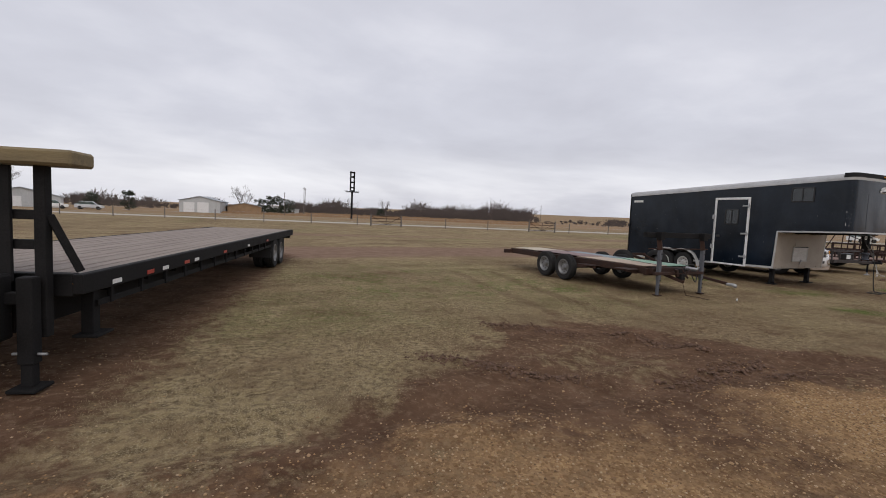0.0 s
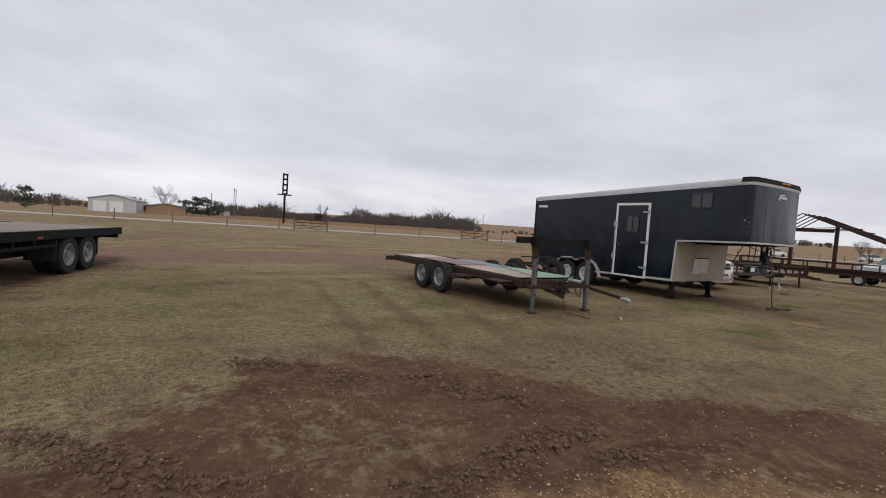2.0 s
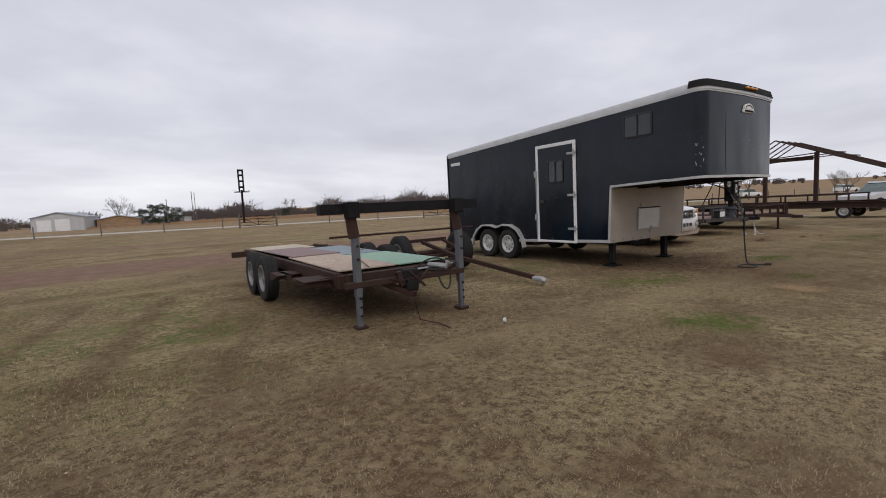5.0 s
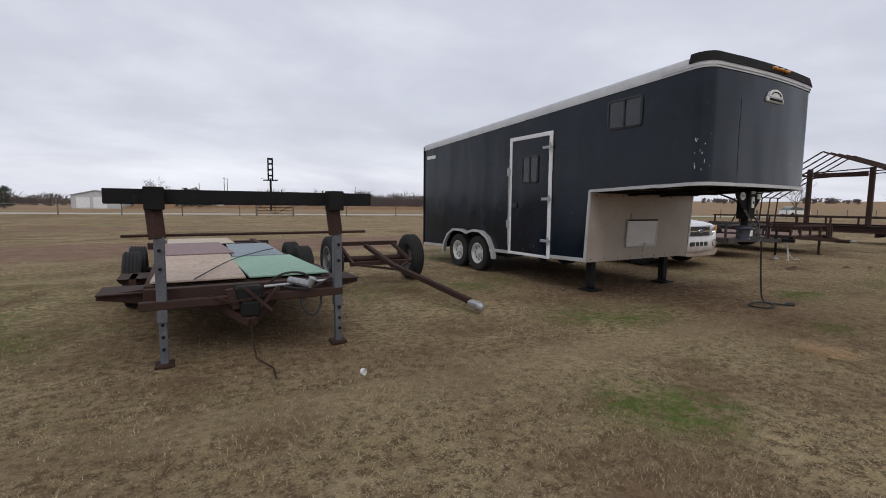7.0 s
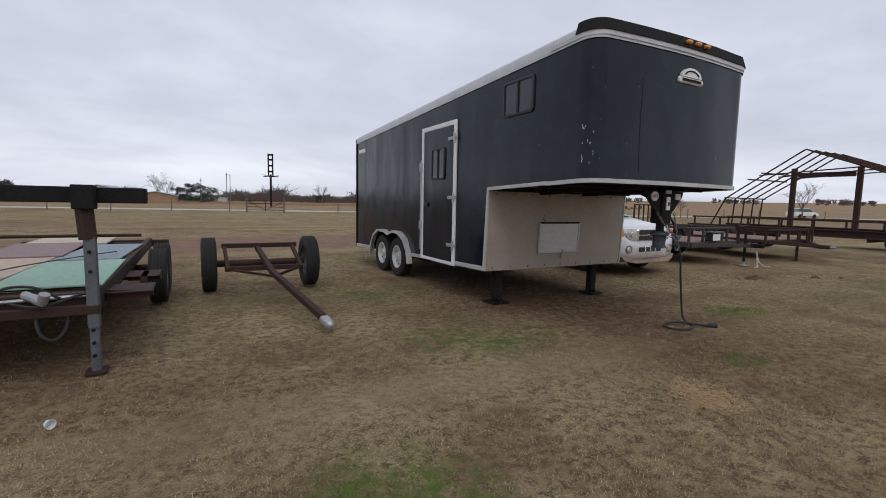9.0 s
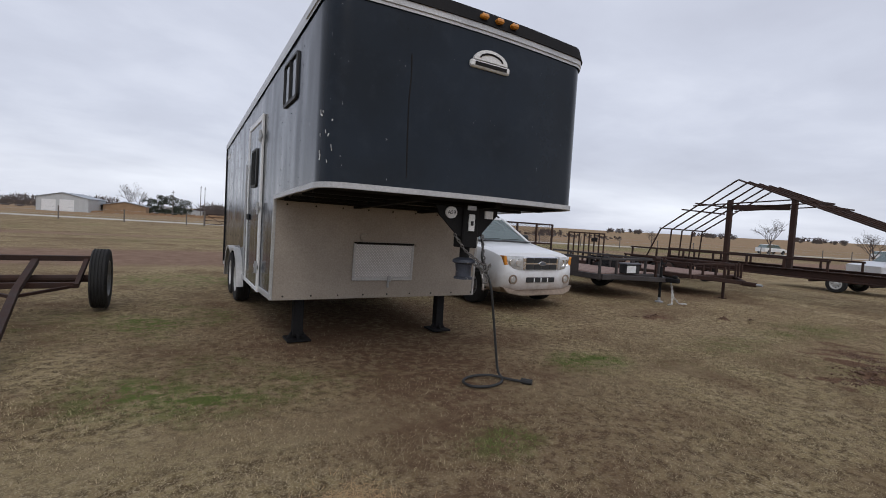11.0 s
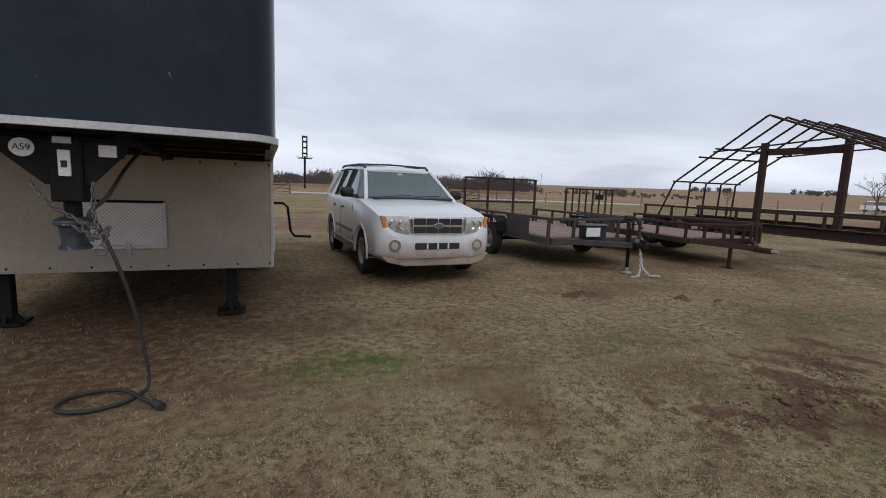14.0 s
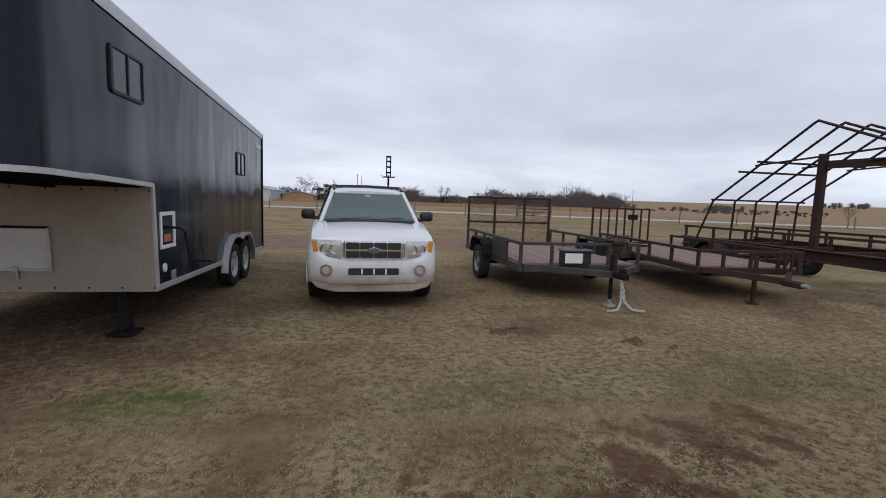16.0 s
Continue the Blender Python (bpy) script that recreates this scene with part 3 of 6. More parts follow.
    streak = tex(nd, ln, "ShaderNodeTexNoise", 0.5, 4, 0.6, (0.05, 1, 1)).outputs["Fac"]
    col = mixc(nd, ln, ramp(nd, ln, streak, 0.52, 0.64, (0, 0, 0), (0.5,) * 3), col, (0.36, 0.285, 0.165))
    # bare soil colour, doubling as painted shade beneath the parked vehicles
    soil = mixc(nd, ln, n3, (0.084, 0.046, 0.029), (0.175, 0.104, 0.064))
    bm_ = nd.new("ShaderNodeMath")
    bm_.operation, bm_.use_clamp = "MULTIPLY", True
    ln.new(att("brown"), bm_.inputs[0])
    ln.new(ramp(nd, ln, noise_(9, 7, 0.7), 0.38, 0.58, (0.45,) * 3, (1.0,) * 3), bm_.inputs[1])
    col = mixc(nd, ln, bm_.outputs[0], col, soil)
    col = mixc(nd, ln, att("field"), col, mixc(nd, ln, n1, (0.235, 0.150, 0.088), (0.33, 0.235, 0.145)))
    col = mixc(nd, ln, broken("lane"), col, lanec)
    col = mixc(nd, ln, broken("mud"), col, mudc)
    col = mixc(nd, ln, broken("gravel", 0.25, 0.9), col, grav)
    ln.new(col, bs.inputs["Base Color"])
    bs.inputs["Roughness"].default_value = 0.95
    bs.inputs["Specular IOR Level"].default_value = 0.06
    b0 = bump(nd, ln, n3, 0.9, 0.05, bs)
    bump(nd, ln, n4, 0.9, 0.018, bs, b0)
    return m


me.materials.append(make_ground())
ground = tagged(new("ground", me), "dead winter lawn with red mud, ruts and gravel, shade painted under vehicles", "ground", kind="structure")

# ---------------------------------------------------------------- black enclosed gooseneck trailer
XL, XR, XM = 13.88, 16.42, 15.15
def zfl(y): return 0.485 - 0.026 * (y - 7.75)
def zrf(y): return 3.06 - 0.042 * (y - 6.06)
def znk(y): return 1.545 - 0.036 * (y - 7.70)


def nose_outline(off=0.0, back=6.60, n=10):
    """The plan of the rounded nose, from the left side round the front to the right side."""
    r, pts = 0.20, [(XL - off, back)]
    cy = 6.20
    for i in range(n + 1):
        a = math.pi + (math.pi / 2) * i / n
        pts.append((XL + r + (r + off) * math.cos(a), cy + (r + off) * math.sin(a)))
    for i in range(1, 8):
        t = i / 8
        pts.append((XL + r + t * (XR - XL - 2 * r), cy - r - off - 0.05 * math.sin(math.pi * t)))
    for i in range(n + 1):
        a = 1.5 * math.pi + (math.pi / 2) * i / n
        pts.append((XR - r + (r + off) * math.cos(a), cy + (r + off) * math.sin(a)))
    pts.append((XR + off, back))
    return pts


def nose_strip(bm, lo, hi, off0, off1, thick=0.012, back=6.60):
    """A band round the nose between two height laws."""
    a, b = nose_outline(off0, back), nose_outline(off1, back)
    a2, b2 = nose_outline(off0 - thick, back), nose_outline(off1 - thick, back)
    rows = [[bm.verts.new((p[0], p[1], f(p[1]))) for p in q] for q, f in ((a, lo), (b, hi), (b2, hi), (a2, lo))]
    for k in range(4):
        p, q = rows[k], rows[(k + 1) % 4]
        for i in range(len(p) - 1):
            bm.faces.new((p[i], p[i + 1], q[i + 1], q[i]))
    return bm


tr = thing("enclosed_gooseneck_trailer", "faded black enclosed gooseneck cargo trailer with aluminium trim, parked on grass", "trailer", pose(XM, 10, 0))
prof = [(6.60, znk(6.60)), (7.71, znk(7.71)), (7.77, zfl(7.77)), (10.08, zfl(10.08)), (10.19, .70), (10.45, .84), (11.63, .81), (11.89, .66), (12.00, zfl(12.00)),
        (13.10, zfl(13.10)), (13.10, zrf(13.10)), (6.60, zrf(6.60))]
part("body", prism(bmesh.new(), prof, 0, XL, XR), M_NAVY, tr)
part("nose_shell", nose_strip(bmesh.new(), znk, zrf, 0.0, 0.0, .03), M_NAVY, tr, "faded navy-black sheet nose with rounded corners", smooth=30)
bm = bmesh.new()
bx(bm, XL + .38, XR - .38, 10.13, 11.93, .3, .84, 0)
part("wheel_well", bm, M_BLACKPL, tr)
# underside of the nose
bm = bmesh.new()
o = nose_outline(-0.02, 7.78)
vs = [bm.verts.new((p[0], p[1], znk(p[1]) + .012)) for p in o]
ws = [bm.verts.new((p[0], p[1], znk(p[1]) + .05)) for p in o]
bm.faces.new(vs[::-1]), bm.faces.new(ws)
for i in range(len(o)):
    bm.faces.new((vs[i - 1], vs[i], ws[i], ws[i - 1]))
part("nose_floor", bm, M_DARKSTEEL, tr, "black steel underside of the nose")
for y in (6.45, 6.8, 7.25, 7.58):
    part("crossmember", box(XL + .06, XR - .06, y - .03, y + .03, znk(y) - .02, znk(y) + .015), M_DARKSTEEL, tr)
for x in (14.75, 15.55):
    bm = bmesh.new()
    bar(bm, (x, 6.12, znk(6.12) - .01), (x, 7.8, znk(7.8) - .01), .07, .06)
    part("neck_rail", bm, M_DARKSTEEL, tr)
# roof
bm = bmesh.new()
outl = [(XL, 13.10)] + nose_outline(0.0)[1:-1] + [(XR, 13.10)]
lv = []
for ins, up in ((-0.012, -.10), (-0.016, 0.0), (0.03, .05), (0.12, .075), (0.5, .10)):
    rowv = []
    for px_, py_ in outl:
        k = (XR - XL - 2 * ins) / (XR - XL)
        yy = 13.10 - (13.10 - py_) * (1 - ins / 7.8) - (ins if py_ > 12.8 else 0) * .2
        rowv.append(bm.verts.new((XM + (px_ - XM) * k, yy, zrf(py_) + up)))
    lv.append(rowv)
for a, b in zip(lv, lv[1:]):
    for i in range(len(a)):
        bm.faces.new((a[i - 1], a[i], b[i], b[i - 1]))
bm.faces.new(lv[-1])
part("roof", bm, M_TRIM, tr, "pale grey rounded roof edge and roof skin", smooth=50)
part("roof_visor", nose_strip(bmesh.new(), lambda y: zrf(y) - .03, lambda y: zrf(y) + .085, .035, .0, .03, 6.24), M_DARKSTEEL, tr, "black visor over the nose", smooth=40)
part("nose_top_trim", nose_strip(bmesh.new(), lambda y: zrf(y) - .075, lambda y: zrf(y) - .03, .022, .022, .03), M_TRIM, tr, smooth=40)
part("nose_bottom_trim", nose_strip(bmesh.new(), lambda y: znk(y) - .010, lambda y: znk(y) + .032, .018, .018, .03), M_TRIM, tr, smooth=40)
for dx in (-.155, 0, .155):
    bm = bx(bmesh.new(), XM + .13 + dx - .036, XM + .13 + dx + .036, 5.885, 5.94, zrf(5.95) + .005, zrf(5.95) + .045, .012)
    part("clearance_lamp", bm, M_AMBER, tr, "amber clearance lamp")
part("clearance_lamp", box(XL + .05, XL + .15, 6.15, 6.27, zrf(6.2) + .0, zrf(6.2) + .04, .01), M_AMBER, tr, "amber clearance lamp")
for sx in (-1, 1):
    x = XL if sx < 0 else XR
    bm = bmesh.new()
    bar(bm, (x + sx * .006, 6.60, znk(6.60) + .016), (x + sx * .006, 7.72, znk(7.72) + .016), .02, .044)
    part("neck_side_trim", bm, M_TRIM, tr)
    bm = bmesh.new()
    bar(bm, (x + sx * .004, 7.705, 1.56), (x + sx * .004, 7.765, zfl(7.77)), .03, .04)
    part("neck_corner_trim", bm, M_TRIM, tr)
    bm = bmesh.new()
    bar(bm, (x + sx * .006, 7.77, zfl(7.77) + .03), (x + sx * .006, 10.25, zfl(10.08) + .03), .02, .06)
    part("sill_trim", bm, M_TRIM, tr)
    bm = bmesh.new()
    bar(bm, (x + sx * .006, 12.03, zfl(12.03) + .03), (x + sx * .006, 13.11, zfl(13.11) + .03), .02, .06)
    part("sill_trim", bm, M_TRIM, tr)
    bm = bmesh.new()
    bar(bm, (x + sx * .004, 13.095, zfl(13.10)), (x + sx * .004, 13.095, zrf(13.10)), .03, .04)
    part("rear_corner_trim", bm, M_DARKSTEEL, tr)
    # tandem fender
    arch = [(10.03, 0.3), (10.09, 0.52), (10.25, 0.72), (10.49, 0.83), (10.78, 0.84), (11.01, 0.78), (11.25, 0.83), (11.58, 0.82), (11.81, 0.7), (11.97, 0.5), (12.03, 0.26)]
    bm = bmesh.new()
    rows = []
    for (y0, z0) in arch:
        d = Vector((0, y0 - 11.03, z0 - .2)).normalized()
        rows.append([bm.verts.new((x + sx * a, y0 + d.y * b, z0 + d.z * b)) for a, b in ((-.01, 0), (.075, 0), (.085, -.0), (.085, -.05), (.075, -.05), (.065, -.012), (-.01, -.012))])
    for a, b in zip(rows, rows[1:]):
        for k in range(len(a) - 1):
            bm.faces.new((a[k], a[k + 1], b[k + 1], b[k]))
    part("fender", bm, M_TRIM, tr, "bright aluminium tandem fender", smooth=40)
    for y in (10.64, 11.40):
        wheel(tr, x + sx * -.055, y, .355, .355, .21, sx, M_RIM)
    # rows of rivets along the frame posts
    bm = bmesh.new()
    for y in np.arange(6.7, 13.05, .405):
        z0 = znk(y) + .12 if y < 7.9 else zfl(y) + .15
        for z in np.arange(z0, zrf(y) - .12, .155):
            if sx < 0 and 8.5 < y < 9.7:
                continue
            if 10.0 < y < 12.05 and z < .9:
                continue
            bmesh.ops.create_cone(bm, segments=5, radius1=.006, radius2=.003, depth=.004, cap_ends=True, matrix=Matrix.Translation((x + sx * .002, y, z)) @ Matrix.Rotation(sx * math.pi / 2, 4, "Y"))
    tagged(part("rivets", bm, M_NAVY, tr), kind="stuff")
part("axle", tube(bmesh.new(), [(XL + .1, 10.64, .355), (XR - .1, 10.64, .355)], .05), M_DARKSTEEL, tr)
part("axle", tube(bmesh.new(), [(XL + .1, 11.40, .355), (XR - .1, 11.40, .355)], .05), M_DARKSTEEL, tr)

# taupe lower front with its hatch
bm = prism(bmesh.new(), [(7.695, 1.54), (7.72, 1.54), (7.78, zfl(7.77) + .0), (7.755, zfl(7.77) - .005)], 0, XL + .012, XR - .012)
part("front_panel", bm, M_TAUPE, tr, "taupe painted metal front panel, stained and scuffed")
def yfp(z): return 7.695 + (1.54 - z) * .0568
hx0, hx1, hz0, hz1 = 14.76, 15.49, .69, 1.12
bm = prism(bmesh.new(), [(yfp(hz1) - .022, hz1), (yfp(hz1) + .002, hz1), (yfp(hz0) + .002, hz0), (yfp(hz0) - .022, hz0)], 0, hx0, hx1)
hatch = part("hatch", bm, M_DIAMOND, tr, "bright aluminium diamond-plate hatch")
bm = bmesh.new()
bx(bm, hx0 - .01, hx1 + .01, yfp(hz1) - .03, yfp(hz1) - .004, hz1 - .012, hz1 + .012)
part("hinge_strip", bm, M_DARKSTEEL, hatch)
bm = bmesh.new()
bx(bm, hx0 - .008, hx1 + .008, yfp(hz0) - .03, yfp(hz0) - .004, hz0 - .004, hz0 + .035)
part("bottom_edge", bm, M_TRIM, hatch)
for x in (hx0, hx1):
    bm = bmesh.new()
    bar(bm, (x, yfp(hz0) - .02, hz0), (x, yfp(hz1) - .02, hz1), .03, .018)
    part("side_edge", bm, M_TRIM, hatch)
bm = bx(bmesh.new(), 15.18, 15.22, yfp(.71) - .045, yfp(.71) - .02, .67, .745, .006)
bx(bm, 15.19, 15.21, yfp(.64) - .02, yfp(.64) + .005, .60, .67, .004)
part("latch", bm, M_GALV, hatch)
bm = lathe(bmesh.new(), [(.0, -.02), (.042, -.018), (.045, -.004), (.05, .004)], (14.86, yfp(1.19), 1.19), 16, 1)
part("round_fitting", bm, M_TAUPE, tr)
bm = bmesh.new()
for z in (1.50, .52):
    for x in np.arange(XL + .12, XR, .3):
        bmesh.ops.create_cone(bm, segments=6, radius1=.012, radius2=.007, depth=.012, cap_ends=True, matrix=Matrix.Translation((x, yfp(z) - .003, z)) @ Matrix.Rotation(math.pi / 2, 4, "X"))
tagged(part("screw_heads", bm, M_DARKSTEEL, tr), kind="stuff")
# landing legs
for x in (14.21, 16.03):
    leg = part("landing_leg", bx(bmesh.new(), x - .055, x + .055, 7.88, 7.99, .05, .7, .008), M_DARKSTEEL, tr, "black square landing leg")
    bm = bx(bmesh.new(), x - .13, x + .13, 7.80, 8.07, .0, .022, .005)
    prism(bm, [(7.84, .02), (8.03, .02), (7.99, .10), (7.88, .10)], 0, x - .012, x + .012)
    prism(bm, [(x - .11, .02), (x + .11, .02), (x + .06, .10), (x - .06, .10)], 1, 7.92, 7.95)
    part("foot_plate", bm, M_DARKSTEEL, leg)
# crank
bm = tube(bmesh.new(), [(XR - .03, 8.05, 1.12), (XR + .12, 8.05, 1.12), (XR + .17, 8.06, 1.08), (XR + .20, 8.08, .82), (XR + .24, 8.10, .76), (XR + .42, 8.12, .75)], .014, 8)
part("crank_handle", bm, M_DARKSTEEL, tr, "bent steel jack crank")

# windows
def window(y0, y1, z0, z1, x, sx, name="window", split=True):
    bm = bmesh.new()
    r = .05
    def loop(i, d):
        pts = []
        for cy, cz, a0 in ((y1 - r, z1 - r, 0), (y0 + r, z1 - r, 90), (y0 + r, z0 + r, 180), (y1 - r, z0 + r, 270)):
            for k in range(5):
                a = radians(a0 + 90 * k / 4)
                pts.append(bm.verts.new((x + sx * d, cy + (r - i) * math.cos(a), cz + (r - i) * math.sin(a))))
        return pts
    ls = [loop(0, .0), loop(0, .018), loop(.028, .022), loop(.03, .004)]
    for a, b in zip(ls, ls[1:]):
        for i in range(len(a)):
            bm.faces.new((a[i - 1], a[i], b[i], b[i - 1]))
    w = part(name, bm, M_BLACKPL, tr, "black-framed sliding window with hazy glass", smooth=40)
    bm = bx(bmesh.new(), x + sx * .003, x + sx * .008, y0 + .02, y1 - .02, z0 + .02, z1 - .02, 0)
    part("pane", bm, M_GLASSPALE, w)
    if split:
        bm = bx(bmesh.new(), x + sx * .006, x + sx * .02, (y0 + y1) / 2 - .012, (y0 + y1) / 2 + .012, z0 + .02, z1 - .02, .003)
        part("sash_bar", bm, M_BLACKPL, w)
    return w


window(6.86, 7.43, 2.40, 2.81, XL, -1)
window(6.97, 7.57, 2.30, 2.70, XR, 1)
window(10.97, 11.54, 1.82, 2.21, XR, 1)
# side door
dy0, dy1, dz0, dz1 = 8.52, 9.63, .45, 2.56
door = part("side_door", box(XL - .022, XL + .01, dy0 + .06, dy1 - .06, dz0 + .05, dz1 - .06, .004), M_NAVY, tr, "black side door in a white aluminium frame")
for a in ((dy0, dy0 + .07, dz0, dz1), (dy1 - .07, dy1, dz0, dz1), (dy0 + .07, dy1 - .07, dz1 - .07, dz1), (dy0 + .07, dy1 - .07, dz0, dz0 + .05)):
    part("door_frame", box(XL - .032, XL - .002, a[0], a[1], a[2], a[3], .006), M_WHITE, door)
for z in (.75, 1.45, 2.3):
    bm = bx(bmesh.new(), XL - .045, XL - .022, dy0 - .02, dy0 + .22, z - .025, z + .025, .008)
    tube(bm, [(XL - .045, dy0 + .03, z - .07), (XL - .045, dy0 + .03, z + .07)], .018, 8)
    part("hinge", bm, M_GALV, door)
for z in (1.0, 1.95):
    bm = bx(bmesh.new(), XL - .05, XL - .02, dy1 - .04, dy1 + .05, z - .07, z + .07, .008)
    part("bar_lock_keeper", bm, M_GALV, door)
bm = tube(bmesh.new(), [(XL - .05, dy1 - .02, .6), (XL - .05, dy1 - .02, 2.05)], .011, 8)
part("lock_bar", bm, M_GALV, door)
bm = bx(bmesh.new(), XL - .05, XL - .02, dy1 - .24, dy1 - .12, 1.30, 1.38, .012)
part("door_handle", bm, M_BLACKPL, door)
dw = window(8.84, 9.27, 1.72, 2.20, XL - .022, -1, "door_window")
dw.parent = door
part("side_marker_plate", box(XL - .006, XL + .002, 12.52, 12.95, 2.44, 2.52, .003), M_STICKER, tr, "white rectangular sticker on the side")
part("side_marker_plate", box(XR - .002, XR + .006, 12.52, 12.95, 2.44, 2.52, .003), M_STICKER, tr, "white rectangular sticker on the side")
# power inlet on the other side
sk = part("power_inlet", box(XR - .03, XR - .004, 7.88, 8.20, .93, 1.26, 0), M_BLACKPL, tr, "open power inlet recess with orange fitting")
for a in ((7.85, 7.89, .90, 1.29), (8.19, 8.24, .90, 1.29), (7.89, 8.19, 1.25, 1.29), (7.89, 8.19, .90, .94)):
    part("inlet_frame", box(XR - .004, XR + .016, *a, .004), M_WHITE, sk)
part("inlet_fitting", box(XR - .004, XR + .012, 7.95, 8.12, .97, 1.05, .006), M_ORANGE, sk)
bm = lathe(bmesh.new(), [(.0, .012), (.045, .012), (.05, .0)], (XR, 7.95, .70), 16)
part("round_cap", bm, M_WHITE, tr)
part("vent_plate", box(XR - .002, XR + .01, 8.12, 8.24, .51, .64, .004), M_GALV, tr)
# badge and torn seam on the nose
ynose = 5.935
bm = bx(bmesh.new(), 15.03, 15.43, ynose - .012, ynose + .03, 2.68, 2.74, .012, None)
badge = part("badge", bm, M_STICKER, tr, "weathered white badge on the nose")
bm = bmesh.new()
pr = [(15.23 + .17 * math.cos(a), 2.745 + .095 * math.sin(a)) for a in np.linspace(0, math.pi, 14)]
prism(bm, pr, 1, ynose - .010, ynose + .03)
part("badge_arch", bm, M_STICKER, badge)
bm = bmesh.new()
pr = [(15.23 + .12 * math.cos(a), 2.747 + .06 * math.sin(a)) for a in np.linspace(.3, math.pi - .3, 12)]
tube(bm, [(p[0], ynose - .012, p[1]) for p in pr], .008, 6)
bx(bm, 15.07, 15.39, ynose - .016, ynose - .011, 2.695, 2.725, 0)
part("badge_mark", bm, M_DARKSTEEL, badge)
bm = bmesh.new()
seam = [(14.52, 5.80, 2.66), (14.525, 5.80, 2.50), (14.515, 5.80, 2.3), (14.52, 5.80, 2.0), (14.53, 5.80, 1.72)]
for a, b in zip(seam, seam[1:]):
    bar(bm, (a[0], 5.972, a[2]), (b[0], 5.972, b[2]), .007, .014)
part("sheet_seam", bm, M_DARKSTEEL, tr)
# scraped corner of the nose
bm = bmesh.new()
for k in range(11):
    a = rng.uniform(radians(200), radians(232))
    c = Vector((XL + .20 + .203 * math.cos(a), 6.20 + .203 * math.sin(a), rng.uniform(1.74, 2.15)))
    tube(bm, [c, c + Vector((rng.normal(0, .004), rng.normal(0, .004), rng.uniform(.012, .05)))], rng.uniform(.002, .0055), 5)
tagged(part("scrape", bm, M_STICKER, tr, "pale scrapes on the nose corner"), kind="stuff")
# gooseneck coupler
bm = prism(bmesh.new(), [(14.82, 1.60), (15.48, 1.60), (15.47, 1.54), (15.28, 1.34), (15.06, 1.34), (14.86, 1.52)], 1, 5.93, 5.95)
cp = part("coupler_plate", bm, M_DARKSTEEL, tr, "black gusset plate of the gooseneck coupler")
cp.matrix_basis = pose(.10, .24, -.055)
part("coupler_tube", box(15.09, 15.25, 5.9, 6.06, 1.24, 1.6, .01), M_DARKSTEEL, cp)
part("coupler_post", tube(bmesh.new(), [(15.17, 5.98, 1.26), (15.17, 5.98, 1.06)], .045, 14), M_DARKSTEEL, cp)
bm = lathe(bmesh.new(), [(.048, .12), (.07, .115), (.10, .10), (.105, .09), (.105, .075), (.078, .06), (.07, .0), (.07, -.05), (.085, -.06), (.085, -.075), (.0, -.075)], (15.17, 5.98, 1.03), 24, 2)
part("ball_socket", bm, M_SOCKET, cp, "chipped blue-grey ball coupler")
bm = bmesh.new()
pr = [(14.97 + .058 * math.cos(a), 1.545 + .052 * math.sin(a)) for a in np.linspace(0, 2 * math.pi, 22)[:-1]]
prism(bm, pr, 1, 5.915, 5.932)
st = part("round_sticker", bm, M_STICKER, cp, "round white sticker with handwriting")
text_mesh("A59", .05, pose(14.97, 5.912, 1.545, 90, 0, 0), M_INK, "lettering", st)
part("sticker", box(15.14, 15.20, 5.885, 5.902, 1.39, 1.54, .003), M_STICKER, cp)
part("sticker", box(15.155, 15.185, 5.880, 5.888, 1.44, 1.48, .003), M_INK, cp)
part("sticker", box(15.33, 15.42, 5.915, 5.932, 1.51, 1.58, .003), M_STICKER, cp)
part("sticker", box(15.12, 15.21, 5.885, 5.902, 1.575, 1.615, .003), M_GALV, cp)


def chain(pts, name, parent, material, r=.007, size=.022):
    """Oval links along a line."""
    pts = [Vector(p) for p in pts]
    bm = bmesh.new()
    k = 0
    for a, b in zip(pts, pts[1:]):
        n = max(1, int((b - a).length / (size * 1.25)))
        d = (b - a).normalized()
        u = d.orthogonal().normalized()
        for i in range(n):
            c = a + (b - a) * ((i + .5) / n)
            w = (u if k % 2 else d.cross(u)).normalized()
            tube(bm, [c + d * size * .85 * math.cos(t_) + w * size * .5 * math.sin(t_) for t_ in np.linspace(0, 2 * math.pi, 9)], r * .8, 5, False)
            k += 1
    return part(name, bm, material, parent, smooth=60)


chain([(15.0, 5.9, 1.36), (15.1, 5.87, 1.22), (15.25, 5.86, 1.12), (15.33, 5.86, 1.08)], "safety_chain", cp, M_CHAIN)
chain([(15.30, 5.9, 1.36), (15.30, 5.87, 1.2), (15.32, 5.86, 1.08), (15.29, 5.86, 1.02), (15.24, 5.86, 1.12)], "safety_chain", cp, M_CHAIN)
chain([(15.2, 5.86, 1.10), (15.32, 5.85, 1.03), (15.38, 5.86, 1.10), (15.34, 5.87, 1.0)], "safety_chain", cp, M_CHAIN)
bm = tube(bmesh.new(), [(15.33, 5.86, 1.0), (15.36, 5.86, .97), (15.35, 5.86, .93), (15.31, 5.86, .93), (15.30, 5.86, .97)], .010, 6)
part("chain_hook", bm, M_CHAIN, cp)
